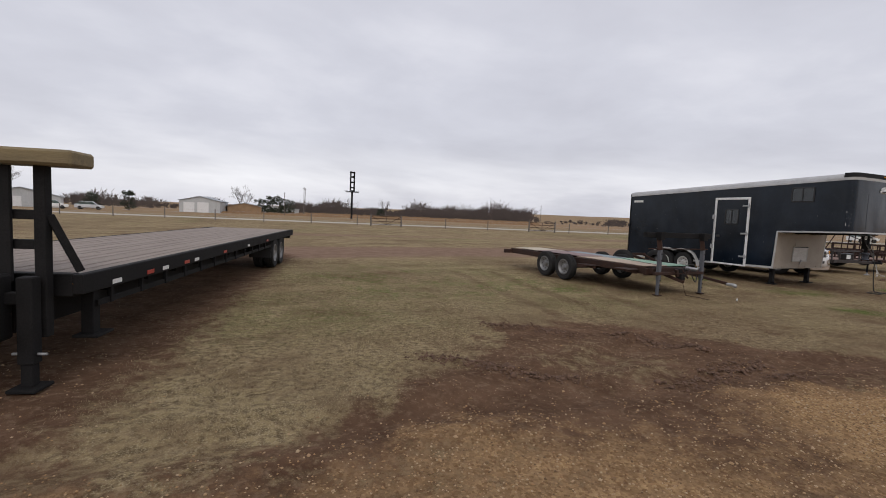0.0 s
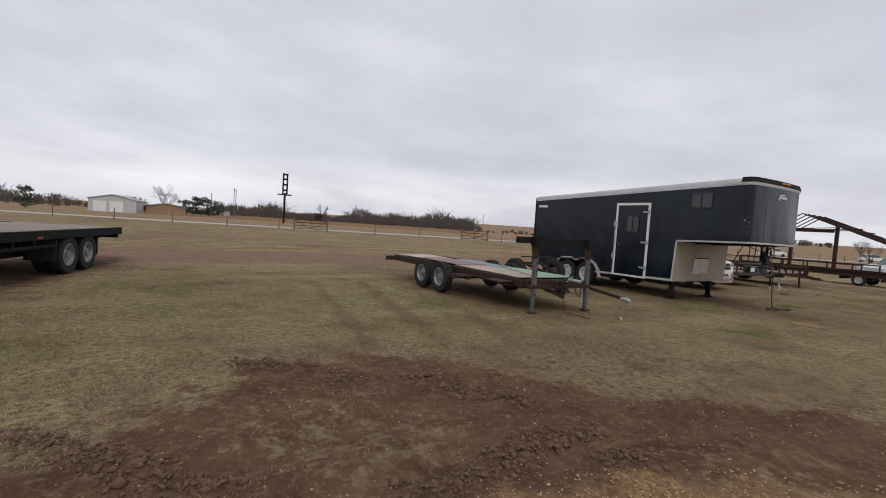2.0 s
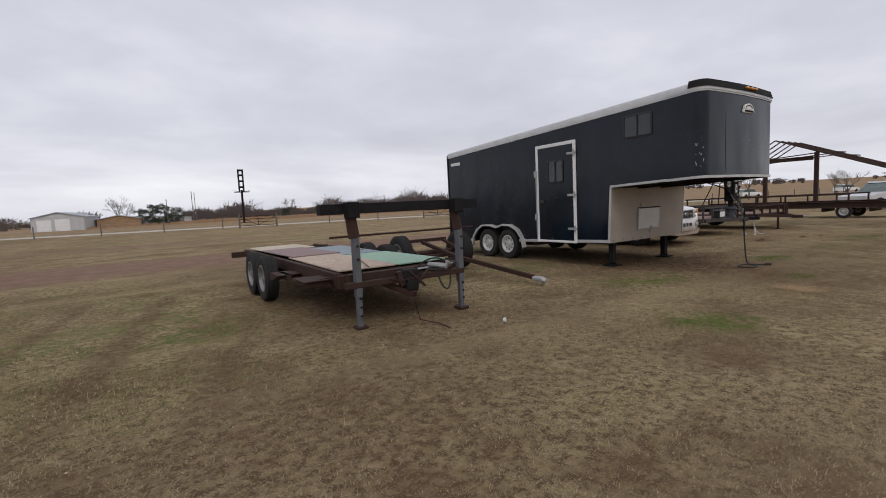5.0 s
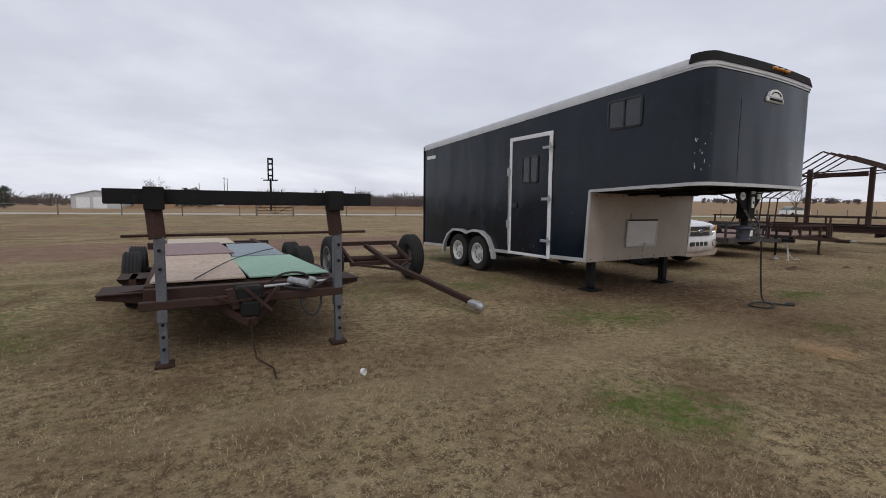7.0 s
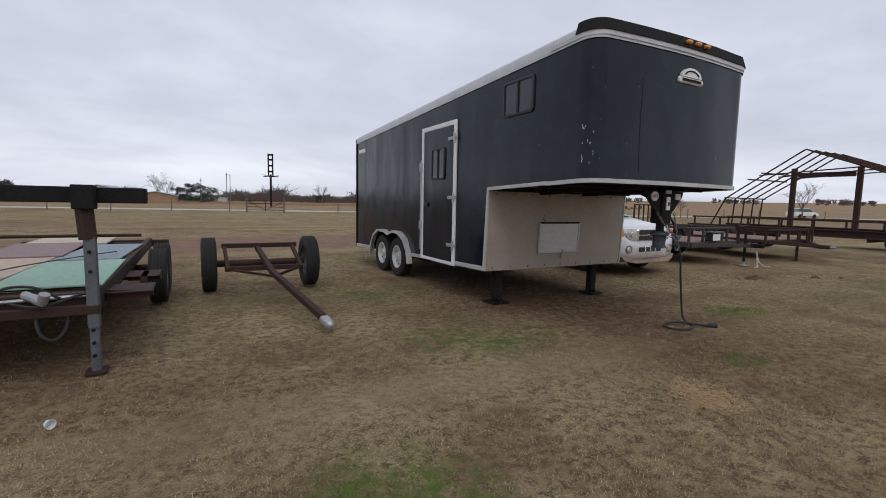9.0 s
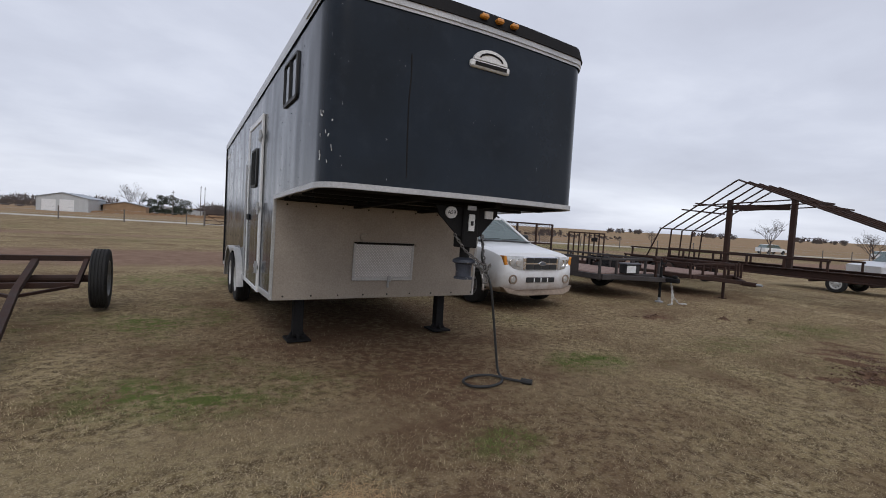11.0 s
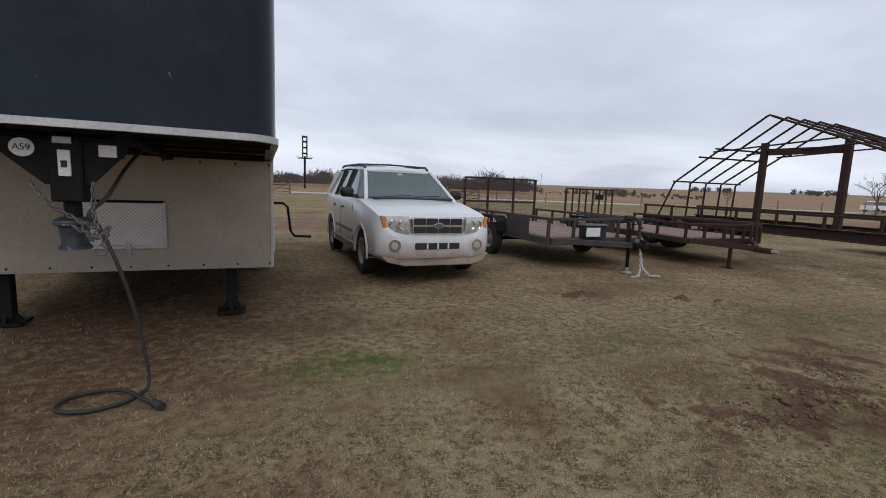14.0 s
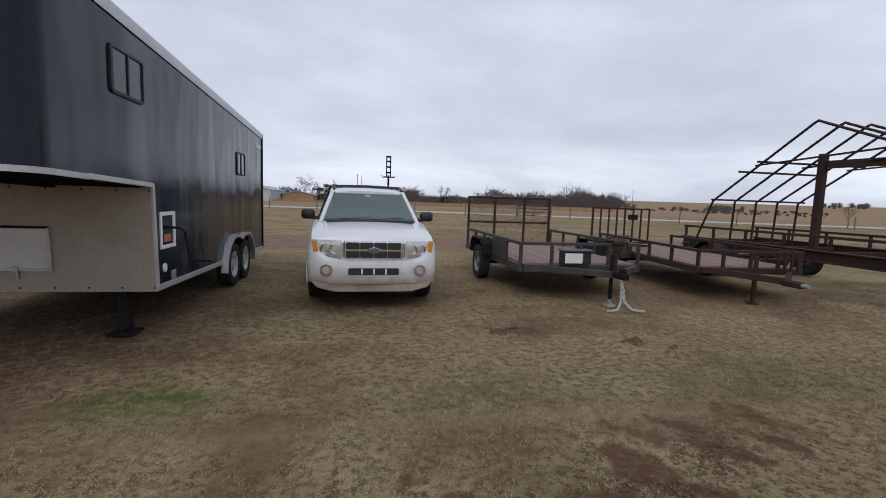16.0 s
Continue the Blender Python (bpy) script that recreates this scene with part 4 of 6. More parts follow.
pts = [Vector(p) for p in ((15.54, 6.80, 1.56), (15.51, 6.40, 1.40), (15.45, 6.20, 1.22), (15.38, 6.10, 1.12), (15.42, 6.12, 1.04), (15.50, 6.10, .84), (15.57, 6.12, .55), (15.62, 6.12, .25), (15.64, 6.10, .06), (15.62, 6.02, .018), (15.54, 5.90, .016), (15.38, 5.84, .016), (15.22, 5.90, .016), (15.22, 6.04, .016), (15.36, 6.12, .016), (15.52, 6.05, .03), (15.64, 5.92, .02), (15.72, 5.82, .02))]
def smooth_path(pts, n=5):
    out = []
    for i in range(len(pts) - 1):
        p0, p1, p2, p3 = pts[max(i - 1, 0)], pts[i], pts[i + 1], pts[min(i + 2, len(pts) - 1)]
        for k in range(n):
            t = k / n
            out.append(0.5 * (2 * p1 + (p2 - p0) * t + (2 * p0 - 5 * p1 + 4 * p2 - p3) * t * t + (3 * p1 - p0 - 3 * p2 + p3) * t ** 3))
    return out + [pts[-1]]
cb = part("power_cable", tube(bmesh.new(), smooth_path(pts), .012, 7), M_CABLE, tr, "black power cable hanging from the nose and coiled on the grass", smooth=60)
part("cable_plug", tube(bmesh.new(), [(15.71, 5.84, .025), (15.77, 5.76, .025)], .026, 10), M_CABLE, cb)

# ---------------------------------------------------------------- long flatbed trailer
fb = thing("flatbed_trailer", "long black flatbed trailer with a weathered plank deck and dual wheels", "trailer", pose(-1.60, 4.80, 0, 0, 0, -15.9))
FL_, FW = 11.3, 2.5
def fpart(name, bm, material, parent=None, label="", smooth=0):
    return part(name, bm, material, parent or fb, label, True, smooth)
nb = 17
for i in range(nb):
    w = (FW - .16) / nb
    x1 = -.08 - i * w
    o = fpart("plank", box(x1 - w + .008, x1, .12, FL_ - 1.4, .90, .935 + .004 * (i % 3), .004), M_PLANK)
fpart("rear_plate", box(-FW + .08, -.08, FL_ - 1.38, FL_ - .02, .89, .93, .004), M_PLANK, None, "worn plank tail of the deck")
for a, b in ((-.08, 0), (-FW, -FW + .08)):
    bm = bx(bmesh.new(), a, b, 0, FL_, .76, .94, .008)
    fpart("side_rail", bm, M_DARKSTEEL)
    bm = bx(bmesh.new(), a + .035, b - .035, .3, FL_ - 3.2, .60, .66, .004)
    for y in np.arange(.5, FL_ - 3.4, .62):
        bx(bm, a + .02, b - .02, y, y + .05, .6, .80, .003)
    fpart("rub_rail", bm, M_DARKSTEEL)
fpart("front_rail", box(-FW + .08, -.08, 0, .11, .74, .945, .008), M_DARKSTEEL)
fpart("rear_rail", box(-FW + .08, -.08, FL_ - .1, FL_ - .0, .66, .885, .008), M_DARKSTEEL)
for i, y in enumerate((.48, 1.20, 1.60, 2.28, 2.65, 4.0, 5.6, 7.4)):
    fpart("reflector", box(.0, .004, y, y + .17, .785, .83, .001), M_STICKER if i % 2 == 0 else M_REDLENS, None, "white reflector strip" if i % 2 == 0 else "red reflector strip")
for x in (-.75, -1.75):
    fpart("main_beam", box(x - .08, x + .08, .2, FL_ - .3, .36, .76, .01), M_DARKSTEEL)
for y in np.arange(.6, FL_ - .3, .8):
    fpart("crossmember", box(-FW + .08, -.08, y, y + .06, .70, .82, .004), M_DARKSTEEL)
for y in (8.65, 9.5):
    for x, sd in ((-.14, 1), (-.42, 1), (-FW + .14, -1), (-FW + .42, -1)):
        wheel(fb, x, y, .40, .40, .24, sd, M_RIMGREY, True)
    fpart("axle", tube(bmesh.new(), [(-.2, y, .4), (-FW + .2, y, .4)], .06), M_DARKSTEEL)
for y in (8.15, 10.0):
    fpart("mud_flap", box(-.6, -.05, y, y + .02, .30, .74, .003), M_BLACKPL)
# front rack, legs and jack
for x in (-.23, -.95, -1.65, -2.3):
    fpart("rack_post", box(x - .045, x + .045, -.16, -.07, .45 if x < -.9 else .42, 1.87, .006), M_DARKSTEEL)
for z in (1.21, 1.46):
    fpart("rack_bar", box(-2.35, -.19, -.15, -.08, z - .04, z + .04, .006), M_DARKSTEEL)
bm = bmesh.new()
bar(bm, (-.19, -.1, 1.46), (-.03, .03, .97), .06, .06)
fpart("rack_brace", bm, M_DARKSTEEL)
bm = bx(bmesh.new(), -2.5, .09, -.30, .04, 1.87, 2.0, .02)
fpart("rack_timber", bm, M_WOOD, None, "rough timber beam on top of the rack")
for x in (-.70, -1.9):
    fpart("rack_board", box(x - .28, x + .28, -.20, -.165, .9, 1.86, .005), M_DARKSTEEL)
fpart("tool_box", box(-2.1, -.42, -.62, -.18, .42, .97, .02), M_DARKSTEEL, None, "black steel box under the neck")
bm = bx(bmesh.new(), -1.2, -.78, -.8, -.2, .86, 1.06, .02)
fpart("neck_beam", bm, M_DARKSTEEL)
for x in (-.12, -1.95):
    bm = bx(bmesh.new(), x - .055, x + .055, .28, .39, .33, .80, .006)
    fpart("support_leg", bm, M_DARKSTEEL)
    fpart("leg_foot", box(x - .10, x + .12, .22, .50, .31, .335, .004), M_DARKSTEEL)
fpart("corner_lamp", lathe(bmesh.new(), [(.0, .03), (.03, .028), (.035, .0)], (-.1, .0, .83), 14, 1), M_AMBER, None, "round amber marker lamp")
bm = bx(bmesh.new(), -.33, -.21, -.30, -.18, .22, .95, .01)
jk = fpart("front_jack", bm, M_DARKSTEEL, None, "black drop-leg jack standing on the mud")
fpart("jack_inner_leg", box(-.315, -.225, -.285, -.195, .03, .4, .006), M_DARKSTEEL, jk)
fpart("jack_foot", box(-.38, -.16, -.36, -.12, .0, .03, .006), M_DARKSTEEL, jk)
fpart("jack_pin", tube(bmesh.new(), [(-.40, -.24, .30), (-.14, -.24, .30)], .012, 8), M_GALV, jk)
fpart("jack_arm", box(-.9, -.33, -.28, -.2, .72, .82, .006), M_DARKSTEEL, jk)
fpart("tail_lamp", box(-.35, -.12, FL_ + .001, FL_ + .02, .72, .80, .006), M_REDLENS)

# ---------------------------------------------------------------- low car hauler with plywood sheets
gh = thing("gooseneck_car_hauler", "old rusty car hauler with grey arch posts and plywood deck", "trailer", pose(8.9, 9.5, 0))
for x, y1 in ((8.16, 12.9), (9.67, 12.9)):
    part("side_rail", box(x - .04, x + .04, 7.4, y1, .46, .62, .008), M_RUST, gh)
for y in np.arange(7.45, 12.9, .78):
    part("crossmember", box(8.2, 9.63, y, y + .07, .49, .60, .005), M_RUST, gh)
part("front_face", box(8.12, 9.71, 7.32, 7.40, .44, .60, .008), M_RUST, gh)
part("tail_beam", box(7.86, 9.98, 12.85, 12.95, .46, .58, .008), M_RUST, gh)
for s_, x in ((-1, 7.95), (1, 9.88)):
    part("fender_rail", box(min(x, x + s_ * .03) - .02, max(x, x + s_ * .03) + .02, 8.75, 9.2, .42, .5, .006), M_RUST, gh)
    bm = prism(bmesh.new(), [(8.75, .50), (9.25, .50), (9.25, .40), (9.1, .40)], 0, x - .16, x + .16)
    part("fender_step", bm, M_RUST, gh, "bent rusty step in front of the wheels")
    for y in (9.78, 10.62):
        wheel(gh, x - s_ * -.0 + s_ * .0 - (0.08 if s_ < 0 else -0.10), y, .355, .355, .21, s_, M_RIMGREY)
for y in (9.78, 10.62):
    part("axle", tube(bmesh.new(), [(7.95, y, .355), (9.9, y, .355)], .045), M_RUST, gh)
    part("spring_hanger", box(8.2, 8.28, y - .3, y + .3, .38, .46, .006), M_RUST, gh)
for nm, a, mt, lb in (("plywood_sheet", (8.19, 8.95, 7.42, 9.75, .63, .65), M_PLYTAN, "tan weathered plywood sheet"), ("plywood_sheet", (8.95, 9.70, 7.45, 9.25, .625, .643), M_PLYGREEN, "green painted plywood sheet"),
                      ("plywood_sheet", (8.2, 9.0, 9.6, 11.5, .651, .668), M_PLYPURPLE, "mauve brown plywood sheet"), ("plywood_sheet", (9.02, 9.66, 9.3, 11.3, .63, .648), M_PLYBLUE, "blue grey plywood sheet"),
                      ("plywood_sheet", (8.2, 9.2, 11.45, 12.7, .64, .658), M_PLYPALE, "pale plywood sheet")):
    c = Vector(((a[0] + a[1]) / 2, (a[2] + a[3]) / 2, 0))
    tw = Matrix.Translation(c) @ Matrix.Rotation(radians({M_PLYTAN: -1.2, M_PLYGREEN: .8, M_PLYPURPLE: 2.0, M_PLYBLUE: -2.2, M_PLYPALE: 1.0}[mt]), 4, "Z") @ Matrix.Translation(-c)
    part(nm, box(*a, b=.003, turn=tw), mt, gh, lb)
for x in (8.26, 9.70):
    up = part("arch_post", box(x - .038, x + .038, 7.055, 7.14, .36, 1.06, .006), M_GREYSTEEL, gh, "grey square arch post")
    part("arch_post_leg", box(x - .030, x + .030, 7.065, 7.128, .0, .5, .006), M_GREYSTEEL, gh, "perforated grey drop leg")
    part("arch_post_foot", box(x - .07, x + .07, 7.02, 7.17, 0, .025, .004), M_RUST, gh)
    bm = bmesh.new()
    bar(bm, (x - .01, 7.09, 1.04), (x - .03, 7.12, 1.29), .085, .10)
    part("arch_neck", bm, M_RUST, gh)
    part("arch_bracket", box(x - .09, x + .05, 7.02, 7.16, 1.27, 1.45, .006), M_DARKSTEEL, gh)
    for z in (.15, .25, .35, .8, .95):
        part("bolt", tube(bmesh.new(), [(x, 7.03, z), (x, 7.045, z)], .014, 6), M_DARKSTEEL, gh)
part("arch_beam", box(7.90, 10.07, 7.16, 7.28, 1.315, 1.435, .006), M_DARKSTEEL, gh, "black cross beam over the front posts")
part("arch_rod", tube(bmesh.new(), [(8.0, 7.2, 1.06), (10.02, 7.2, 1.06)], .012, 8), M_RUST, gh)
part("front_crossbar", box(8.1, 9.74, 7.05, 7.12, .47, .54, .006), M_RUST, gh, "scraped rusty front crossbar")
for s_ in (-1, 1):
    bm = bmesh.new()
    bar(bm, (8.9 + s_ * .32, 7.35, .5), (8.9, 6.95, .32), .06, .07)
    part("tongue_arm", bm, M_RUST, gh)
part("winch", bx(bx(bmesh.new(), 8.8, 9.02, 6.98, 7.14, .50, .62, .02), 8.83, 8.99, 6.95, 7.1, .36, .5, .02), M_DARKSTEEL, gh, "rusty winch at the front")
part("jack_tube", tube(bmesh.new(), [(9.28, 7.2, .62), (9.42, 7.0, .60), (9.44, 6.98, .66)], .035, 10), M_GALV, gh, "grey metal jack lying on the front bar")
part("jack_rod", tube(bmesh.new(), [(9.05, 7.18, .58), (9.68, 7.18, .60)], .014, 8), M_GALV, gh)
bm = tube(bmesh.new(), smooth_path([Vector(p) for p in ((9.35, 7.1, .52), (9.38, 7.05, .36), (9.46, 7.05, .30), (9.53, 7.08, .38), (9.54, 7.1, .52))]), .012, 6)
part("hanging_cable", bm, M_CABLE, gh)
chain([(8.9, 6.98, .36), (8.91, 6.93, .2), (8.93, 6.88, .02), (9.02, 6.6, .012), (9.0, 6.35, .012)], "safety_chain", gh, M_RUST, .0035, .013)
chain([(8.6, 7.08, .55), (8.75, 6.98, .50), (8.95, 6.96, .52), (9.1, 7.05, .56)], "safety_chain", gh, M_RUST)
# bent side outriggers, cross pieces and hoses at the front
for s_, x in ((-1, 8.11), (1, 9.72)):
    part("outrigger", prism(bmesh.new(), [(x, .44), (x + s_ * .34, .50), (x + s_ * .34, .54), (x, .57)], 1, 7.55, 7.62, .004), M_RUST, gh, "bent rusty outrigger step")
    part("outrigger_plate", box(min(x, x + s_ * .34), max(x, x + s_ * .34), 7.5, 7.95, .54, .552, .003), M_RUST, gh)
part("front_recess", box(8.2, 9.64, 7.2, 7.3, .48, .615, .006), M_RUST, gh)
part("angle_stub", prism(bmesh.new(), [(8.72, .60), (8.78, .61), (8.84, .44), (8.77, .43)], 1, 7.0, 7.06, .004), M_RUST, gh)
for x0_, z0_, x1_, z1_ in ((8.86, .62, 9.08, .40), (8.95, .40, 9.14, .60)):
    bm = bmesh.new()
    bar(bm, (x0_, 6.99, z0_), (x1_, 6.97, z1_), .04, .03, .004)
    part("tongue_brace", bm, M_RUST, gh)
for k, pts in enumerate((((9.1, 7.16, .62), (9.2, 7.08, .70), (9.36, 7.06, .70), (9.5, 7.1, .6)), ((9.2, 7.12, .58), (9.4, 7.02, .56), (9.62, 7.1, .62), (9.68, 7.2, .60)), ((8.5, 7.3, .67), (8.9, 8.6, .675), (9.3, 9.4, .68), (9.55, 9.7, .69)))):
    part("hose", tube(bmesh.new(), smooth_path([Vector(p) for p in pts]), .011 if k < 2 else .006, 6), M_CABLE, gh)
gh.matrix_basis = pose(9.03, 9.48, 0)
stn = tagged(link_mesh("foam_cup", lathe(bmesh.new(), [(0, 0), (.022, 0), (.030, .032), (.028, .032), (.019, .004)], (0, 0, 0), 12, 2), M_STICKER, None), "crushed white foam cup lying in the grass", "litter")
stn.matrix_basis = pose(9.73, 6.13, .028, 90, 0, 40)

# ---------------------------------------------------------------- bare axle cart
ax = thing("axle_dolly", "rusty home-made axle dolly with two old tyres and a long tongue", "dolly", pose(11.35, 10.4, 0))
for s_, x in ((-1, 10.63), (1, 12.08)):
    wheel(ax, x, 10.42, .40, .40, .2, s_, M_RIMGREY)
part("axle", tube(bmesh.new(), [(10.7, 10.42, .40), (12.0, 10.42, .40)], .05, 12), M_RUST, ax)
part("front_bar", box(10.82, 11.9, 10.0, 10.07, .33, .40, .006), M_RUST, ax)
part("rear_bar", box(10.82, 11.95, 10.72, 10.79, .60, .67, .006), M_RUST, ax)
for x in (10.86, 11.88):
    bm = bmesh.new()
    bar(bm, (x, 9.98, .36), (x, 10.8, .63), .05, .06)
    part("side_bar", bm, M_RUST, ax)
bm = bmesh.new()
bar(bm, (11.34, 10.75, .60), (11.40, 9.6, .36), .07, .07)
bar(bm, (11.40, 9.6, .36), (11.65, 7.75, .11), .07, .07)
part("tongue", bm, M_RUST, ax, "long rusty tongue resting on the grass")
for s_ in (-1, 1):
    bm = bmesh.new()
    bar(bm, (11.38 + s_ * .46, 10.03, .35), (11.40, 9.45, .32), .035, .035)
    part("brace", bm, M_RUST, ax)
bm = bx(bmesh.new(), 11.61, 11.71, 7.53, 7.77, .05, .13, .02)
bmesh.ops.create_uvsphere(bm, u_segments=12, v_segments=8, radius=.055, matrix=Matrix.Translation((11.67, 7.55, .075)))
part("coupler", bm, M_GALV, ax, "bright metal ball coupler")
ax.matrix_basis = pose(11.43, 10.30, 0)

# ---------------------------------------------------------------- white sport utility car
SX = 18.80
car = thing("suv", "white compact sport utility car with dusty lower panels, parked on grass", "car", pose(SX, 11.2, 0))


def loft(stations, cap=True):
    """Closed sections, each a list of points, skinned in order."""
    bm = bmesh.new()
    rows = [[bm.verts.new(p) for p in st] for st in stations]
    for a, b in zip(rows, rows[1:]):
        for i in range(len(a)):
            bm.faces.new((a[i - 1], a[i], b[i], b[i - 1]))
    if cap:
        bm.faces.new(rows[0][::-1]), bm.faces.new(rows[-1])
    return bm


def carved(ob, cutters):
    """Cuts the cutters' shapes out of a mesh for good."""
    for c in cutters:
        md = ob.modifiers.new("cut", "BOOLEAN")
        md.operation, md.object, md.solver = "DIFFERENCE", c, "EXACT"
    dg = bpy.context.evaluated_depsgraph_get()
    me2 = bpy.data.meshes.new_from_object(ob.evaluated_get(dg))
    ob.modifiers.clear()
    ob.data = me2
    for c in cutters:
        bpy.data.objects.remove(c)


def sec(y, hl, zl, hm, zm, hs, zs, ht, zt, crown=.03):
    half = [(hl * .6, zl), (hl, zl + .01), (hm - .02, zl + .10), (hm, zm), (hm + .004, (zm + zs) / 2), (hs, zs), ((hs + ht) / 2 + .03, (zs + zt) / 2 + .035), (ht, zt), (ht * .5, zt + crown * .8)]
    pts = [(SX + x, y, z) for x, z in half] + [(SX, y, zt + crown)] + [(SX - x, y, z) for x, z in half[::-1]] + [(SX, y, zl)]
    return pts


ST = [sec(8.985, .50, .44, .62, .52, .62, .60, .56, .63, .005), sec(9.01, .60, .36, .74, .52, .74, .66, .66, .70, .008), sec(9.055, .66, .30, .82, .52, .82, .72, .70, .88, .02), sec(9.12, .70, .28, .87, .52, .865, .80, .72, .965, .025),
      sec(9.3, .73, .27, .90, .52, .89, .87, .73, 1.005), sec(9.7, .76, .27, .912, .55, .90, .95, .74, 1.055), sec(10.2, .76, .27, .91, .55, .905, 1.02, .78, 1.125), sec(10.9, .76, .27, .905, .55, .90, 1.04, .80, 1.12),
      sec(12.6, .76, .29, .91, .55, .905, 1.06, .82, 1.13), sec(13.1, .75, .32, .895, .55, .89, 1.06, .80, 1.13), sec(13.32, .70, .38, .86, .55, .86, 1.02, .78, 1.10), sec(13.42, .62, .44, .80, .56, .80, .95, .74, 1.04)]
body = part("body", loft(ST), M_CARBODY, car, "white painted body", smooth=32)
cuts = []
for sx in (-1, 1):
    for y in (9.87, 12.52):
        c = link_mesh("cutter", lathe(bmesh.new(), [(0, .58 * sx), (.395, .58 * sx), (.395, 1.1 * sx), (0, 1.1 * sx)], (SX, y, .345), 36), M_BLACKPL)
        c.matrix_basis = car.matrix_basis.inverted()
        c.parent = car
        cuts.append(c)
for c in cuts:
    c.parent = None
    c.matrix_basis = Matrix.Identity(4)
bpy.context.view_layer.update()
carved(body, cuts)
body.data.materials.clear()
body.data.materials.append(M_CARBODY)
for sx in (-1, 1):
    for y in (9.87, 12.52):
        bm, prev = bmesh.new(), None
        for a in np.linspace(radians(-8), radians(188), 22):
            row = [bm.verts.new((SX + sx * dx, y + r_ * math.cos(a), .345 + r_ * math.sin(a))) for r_, dx in ((.385, .70), (.388, .90), (.40, .922), (.425, .922), (.435, .895))]
            if prev:
                for k in range(4):
                    bm.faces.new((prev[k], prev[k + 1], row[k + 1], row[k]))
            prev = row
        part("wheel_arch", bm, M_CARBODY, car, smooth=40)
        bm, prev = bmesh.new(), None
        for a in np.linspace(radians(-5), radians(185), 18):
            row = [bm.verts.new((SX + sx * dx, y + .39 * math.cos(a), .345 + .39 * math.sin(a))) for dx in (.58, .88)]
            if prev:
                bm.faces.new((prev[0], prev[1], row[1], row[0]))
            prev = row
        part("wheel_well", bm, M_BLACKPL, car)
        wheel(car, SX + sx * .80, y, .345, .345, .215, sx, M_RIMGREY)
    part("rocker_panel", prism(bmesh.new(), [(SX + sx * .74, .24), (SX + sx * .90, .28), (SX + sx * .922, .40), (SX + sx * .74, .42)], 1, 10.33, 12.07), M_CARDIRT, car, "dusty beige rocker panel")
    bm = bx(bmesh.new(), SX + sx * .90 - .012, SX + sx * .90 + .012, 10.45, 12.0, .56, .62, .006)
    part("body_moulding", bm, M_CARDIRT, car)
    for y in (10.48, 11.50, 12.22):
        bm = bmesh.new()
        bar(bm, (SX + sx * .908, y, .44), (SX + sx * .904, y, 1.02), .006, .012)
        part("door_gap", bm, M_BLACKPL, car)
    for y in (11.3, 12.1):
        part("door_handle", box(SX + sx * .905 - .018, SX + sx * .905 + .018, y - .09, y + .09, .93, .965, .01), M_BLACKPL, car)
    mr = bx(bmesh.new(), SX + sx * .98 - .105, SX + sx * .98 + .105, 10.52, 10.66, 1.14, 1.30, .035)
    m1 = part("mirror", mr, M_BLACKPL, car, "black door mirror", smooth=50)
    part("mirror_glass", box(SX + sx * .98 - .085, SX + sx * .98 + .085, 10.66, 10.668, 1.16, 1.28, .002), M_CHROME, m1)
    part("mirror_arm", box(SX + sx * .86 - .05, SX + sx * .86 + .06, 10.54, 10.62, 1.13, 1.19, .012), M_BLACKPL, m1)
# cabin glass, pillars and roof
def cab(y, hb, zb, ht, zt):
    return [(SX - hb, y[0], zb), (SX - ht, y[1], zt), (SX, y[1], zt + .015), (SX + ht, y[1], zt), (SX + hb, y[0], zb), (SX, y[0], zb + .02)]
gl = bmesh.new()
Bt = [(10.13, .74, 1.10), (10.55, .835, 1.10), (13.15, .845, 1.12), (13.33, .74, 1.12)]
Tp = [(10.90, .575, 1.60), (11.1, .64, 1.615), (13.0, .64, 1.60), (13.08, .56, 1.59)]
lo = [gl.verts.new((SX + s_ * x, y, z)) for s_ in (1, -1) for y, x, z in (Bt if s_ > 0 else Bt[::-1])]
hi = [gl.verts.new((SX + s_ * x, y, z)) for s_ in (1, -1) for y, x, z in (Tp if s_ > 0 else Tp[::-1])]
for i in range(8):
    gl.faces.new((lo[i - 1], lo[i], hi[i], hi[i - 1]))
gl.faces.new(hi), gl.faces.new(lo[::-1])
part("window_glass", gl, M_GLASS, car, "dark tinted windows")
part("interior", box(SX - .6, SX + .6, 10.9, 12.9, .9, 1.32, .05), M_BLACKPL, car)
for x in (-.36, .36):
    part("seat_back", box(SX + x - .22, SX + x + .22, 11.35, 11.47, 1.0, 1.42, .06), M_BLACKPL, car)
    part("headrest", box(SX + x - .11, SX + x + .11, 11.38, 11.45, 1.43, 1.55, .04), M_BLACKPL, car)
RF = []
for y, hw, z in ((10.87, .56, 1.595), (10.95, .60, 1.625), (11.3, .655, 1.66), (12.2, .66, 1.68), (12.9, .65, 1.66), (13.12, .62, 1.63), (13.2, .58, 1.60)):
    RF.append([(SX + hw, y, z - .035), (SX + hw - .02, y, z), (SX + hw * .6, y, z + .022), (SX, y, z + .03), (SX - hw * .6, y, z + .022), (SX - hw + .02, y, z), (SX - hw, y, z - .035), (SX, y, z - .03)])
part("roof", loft(RF), M_CARPAINT, car, "white roof", smooth=40)
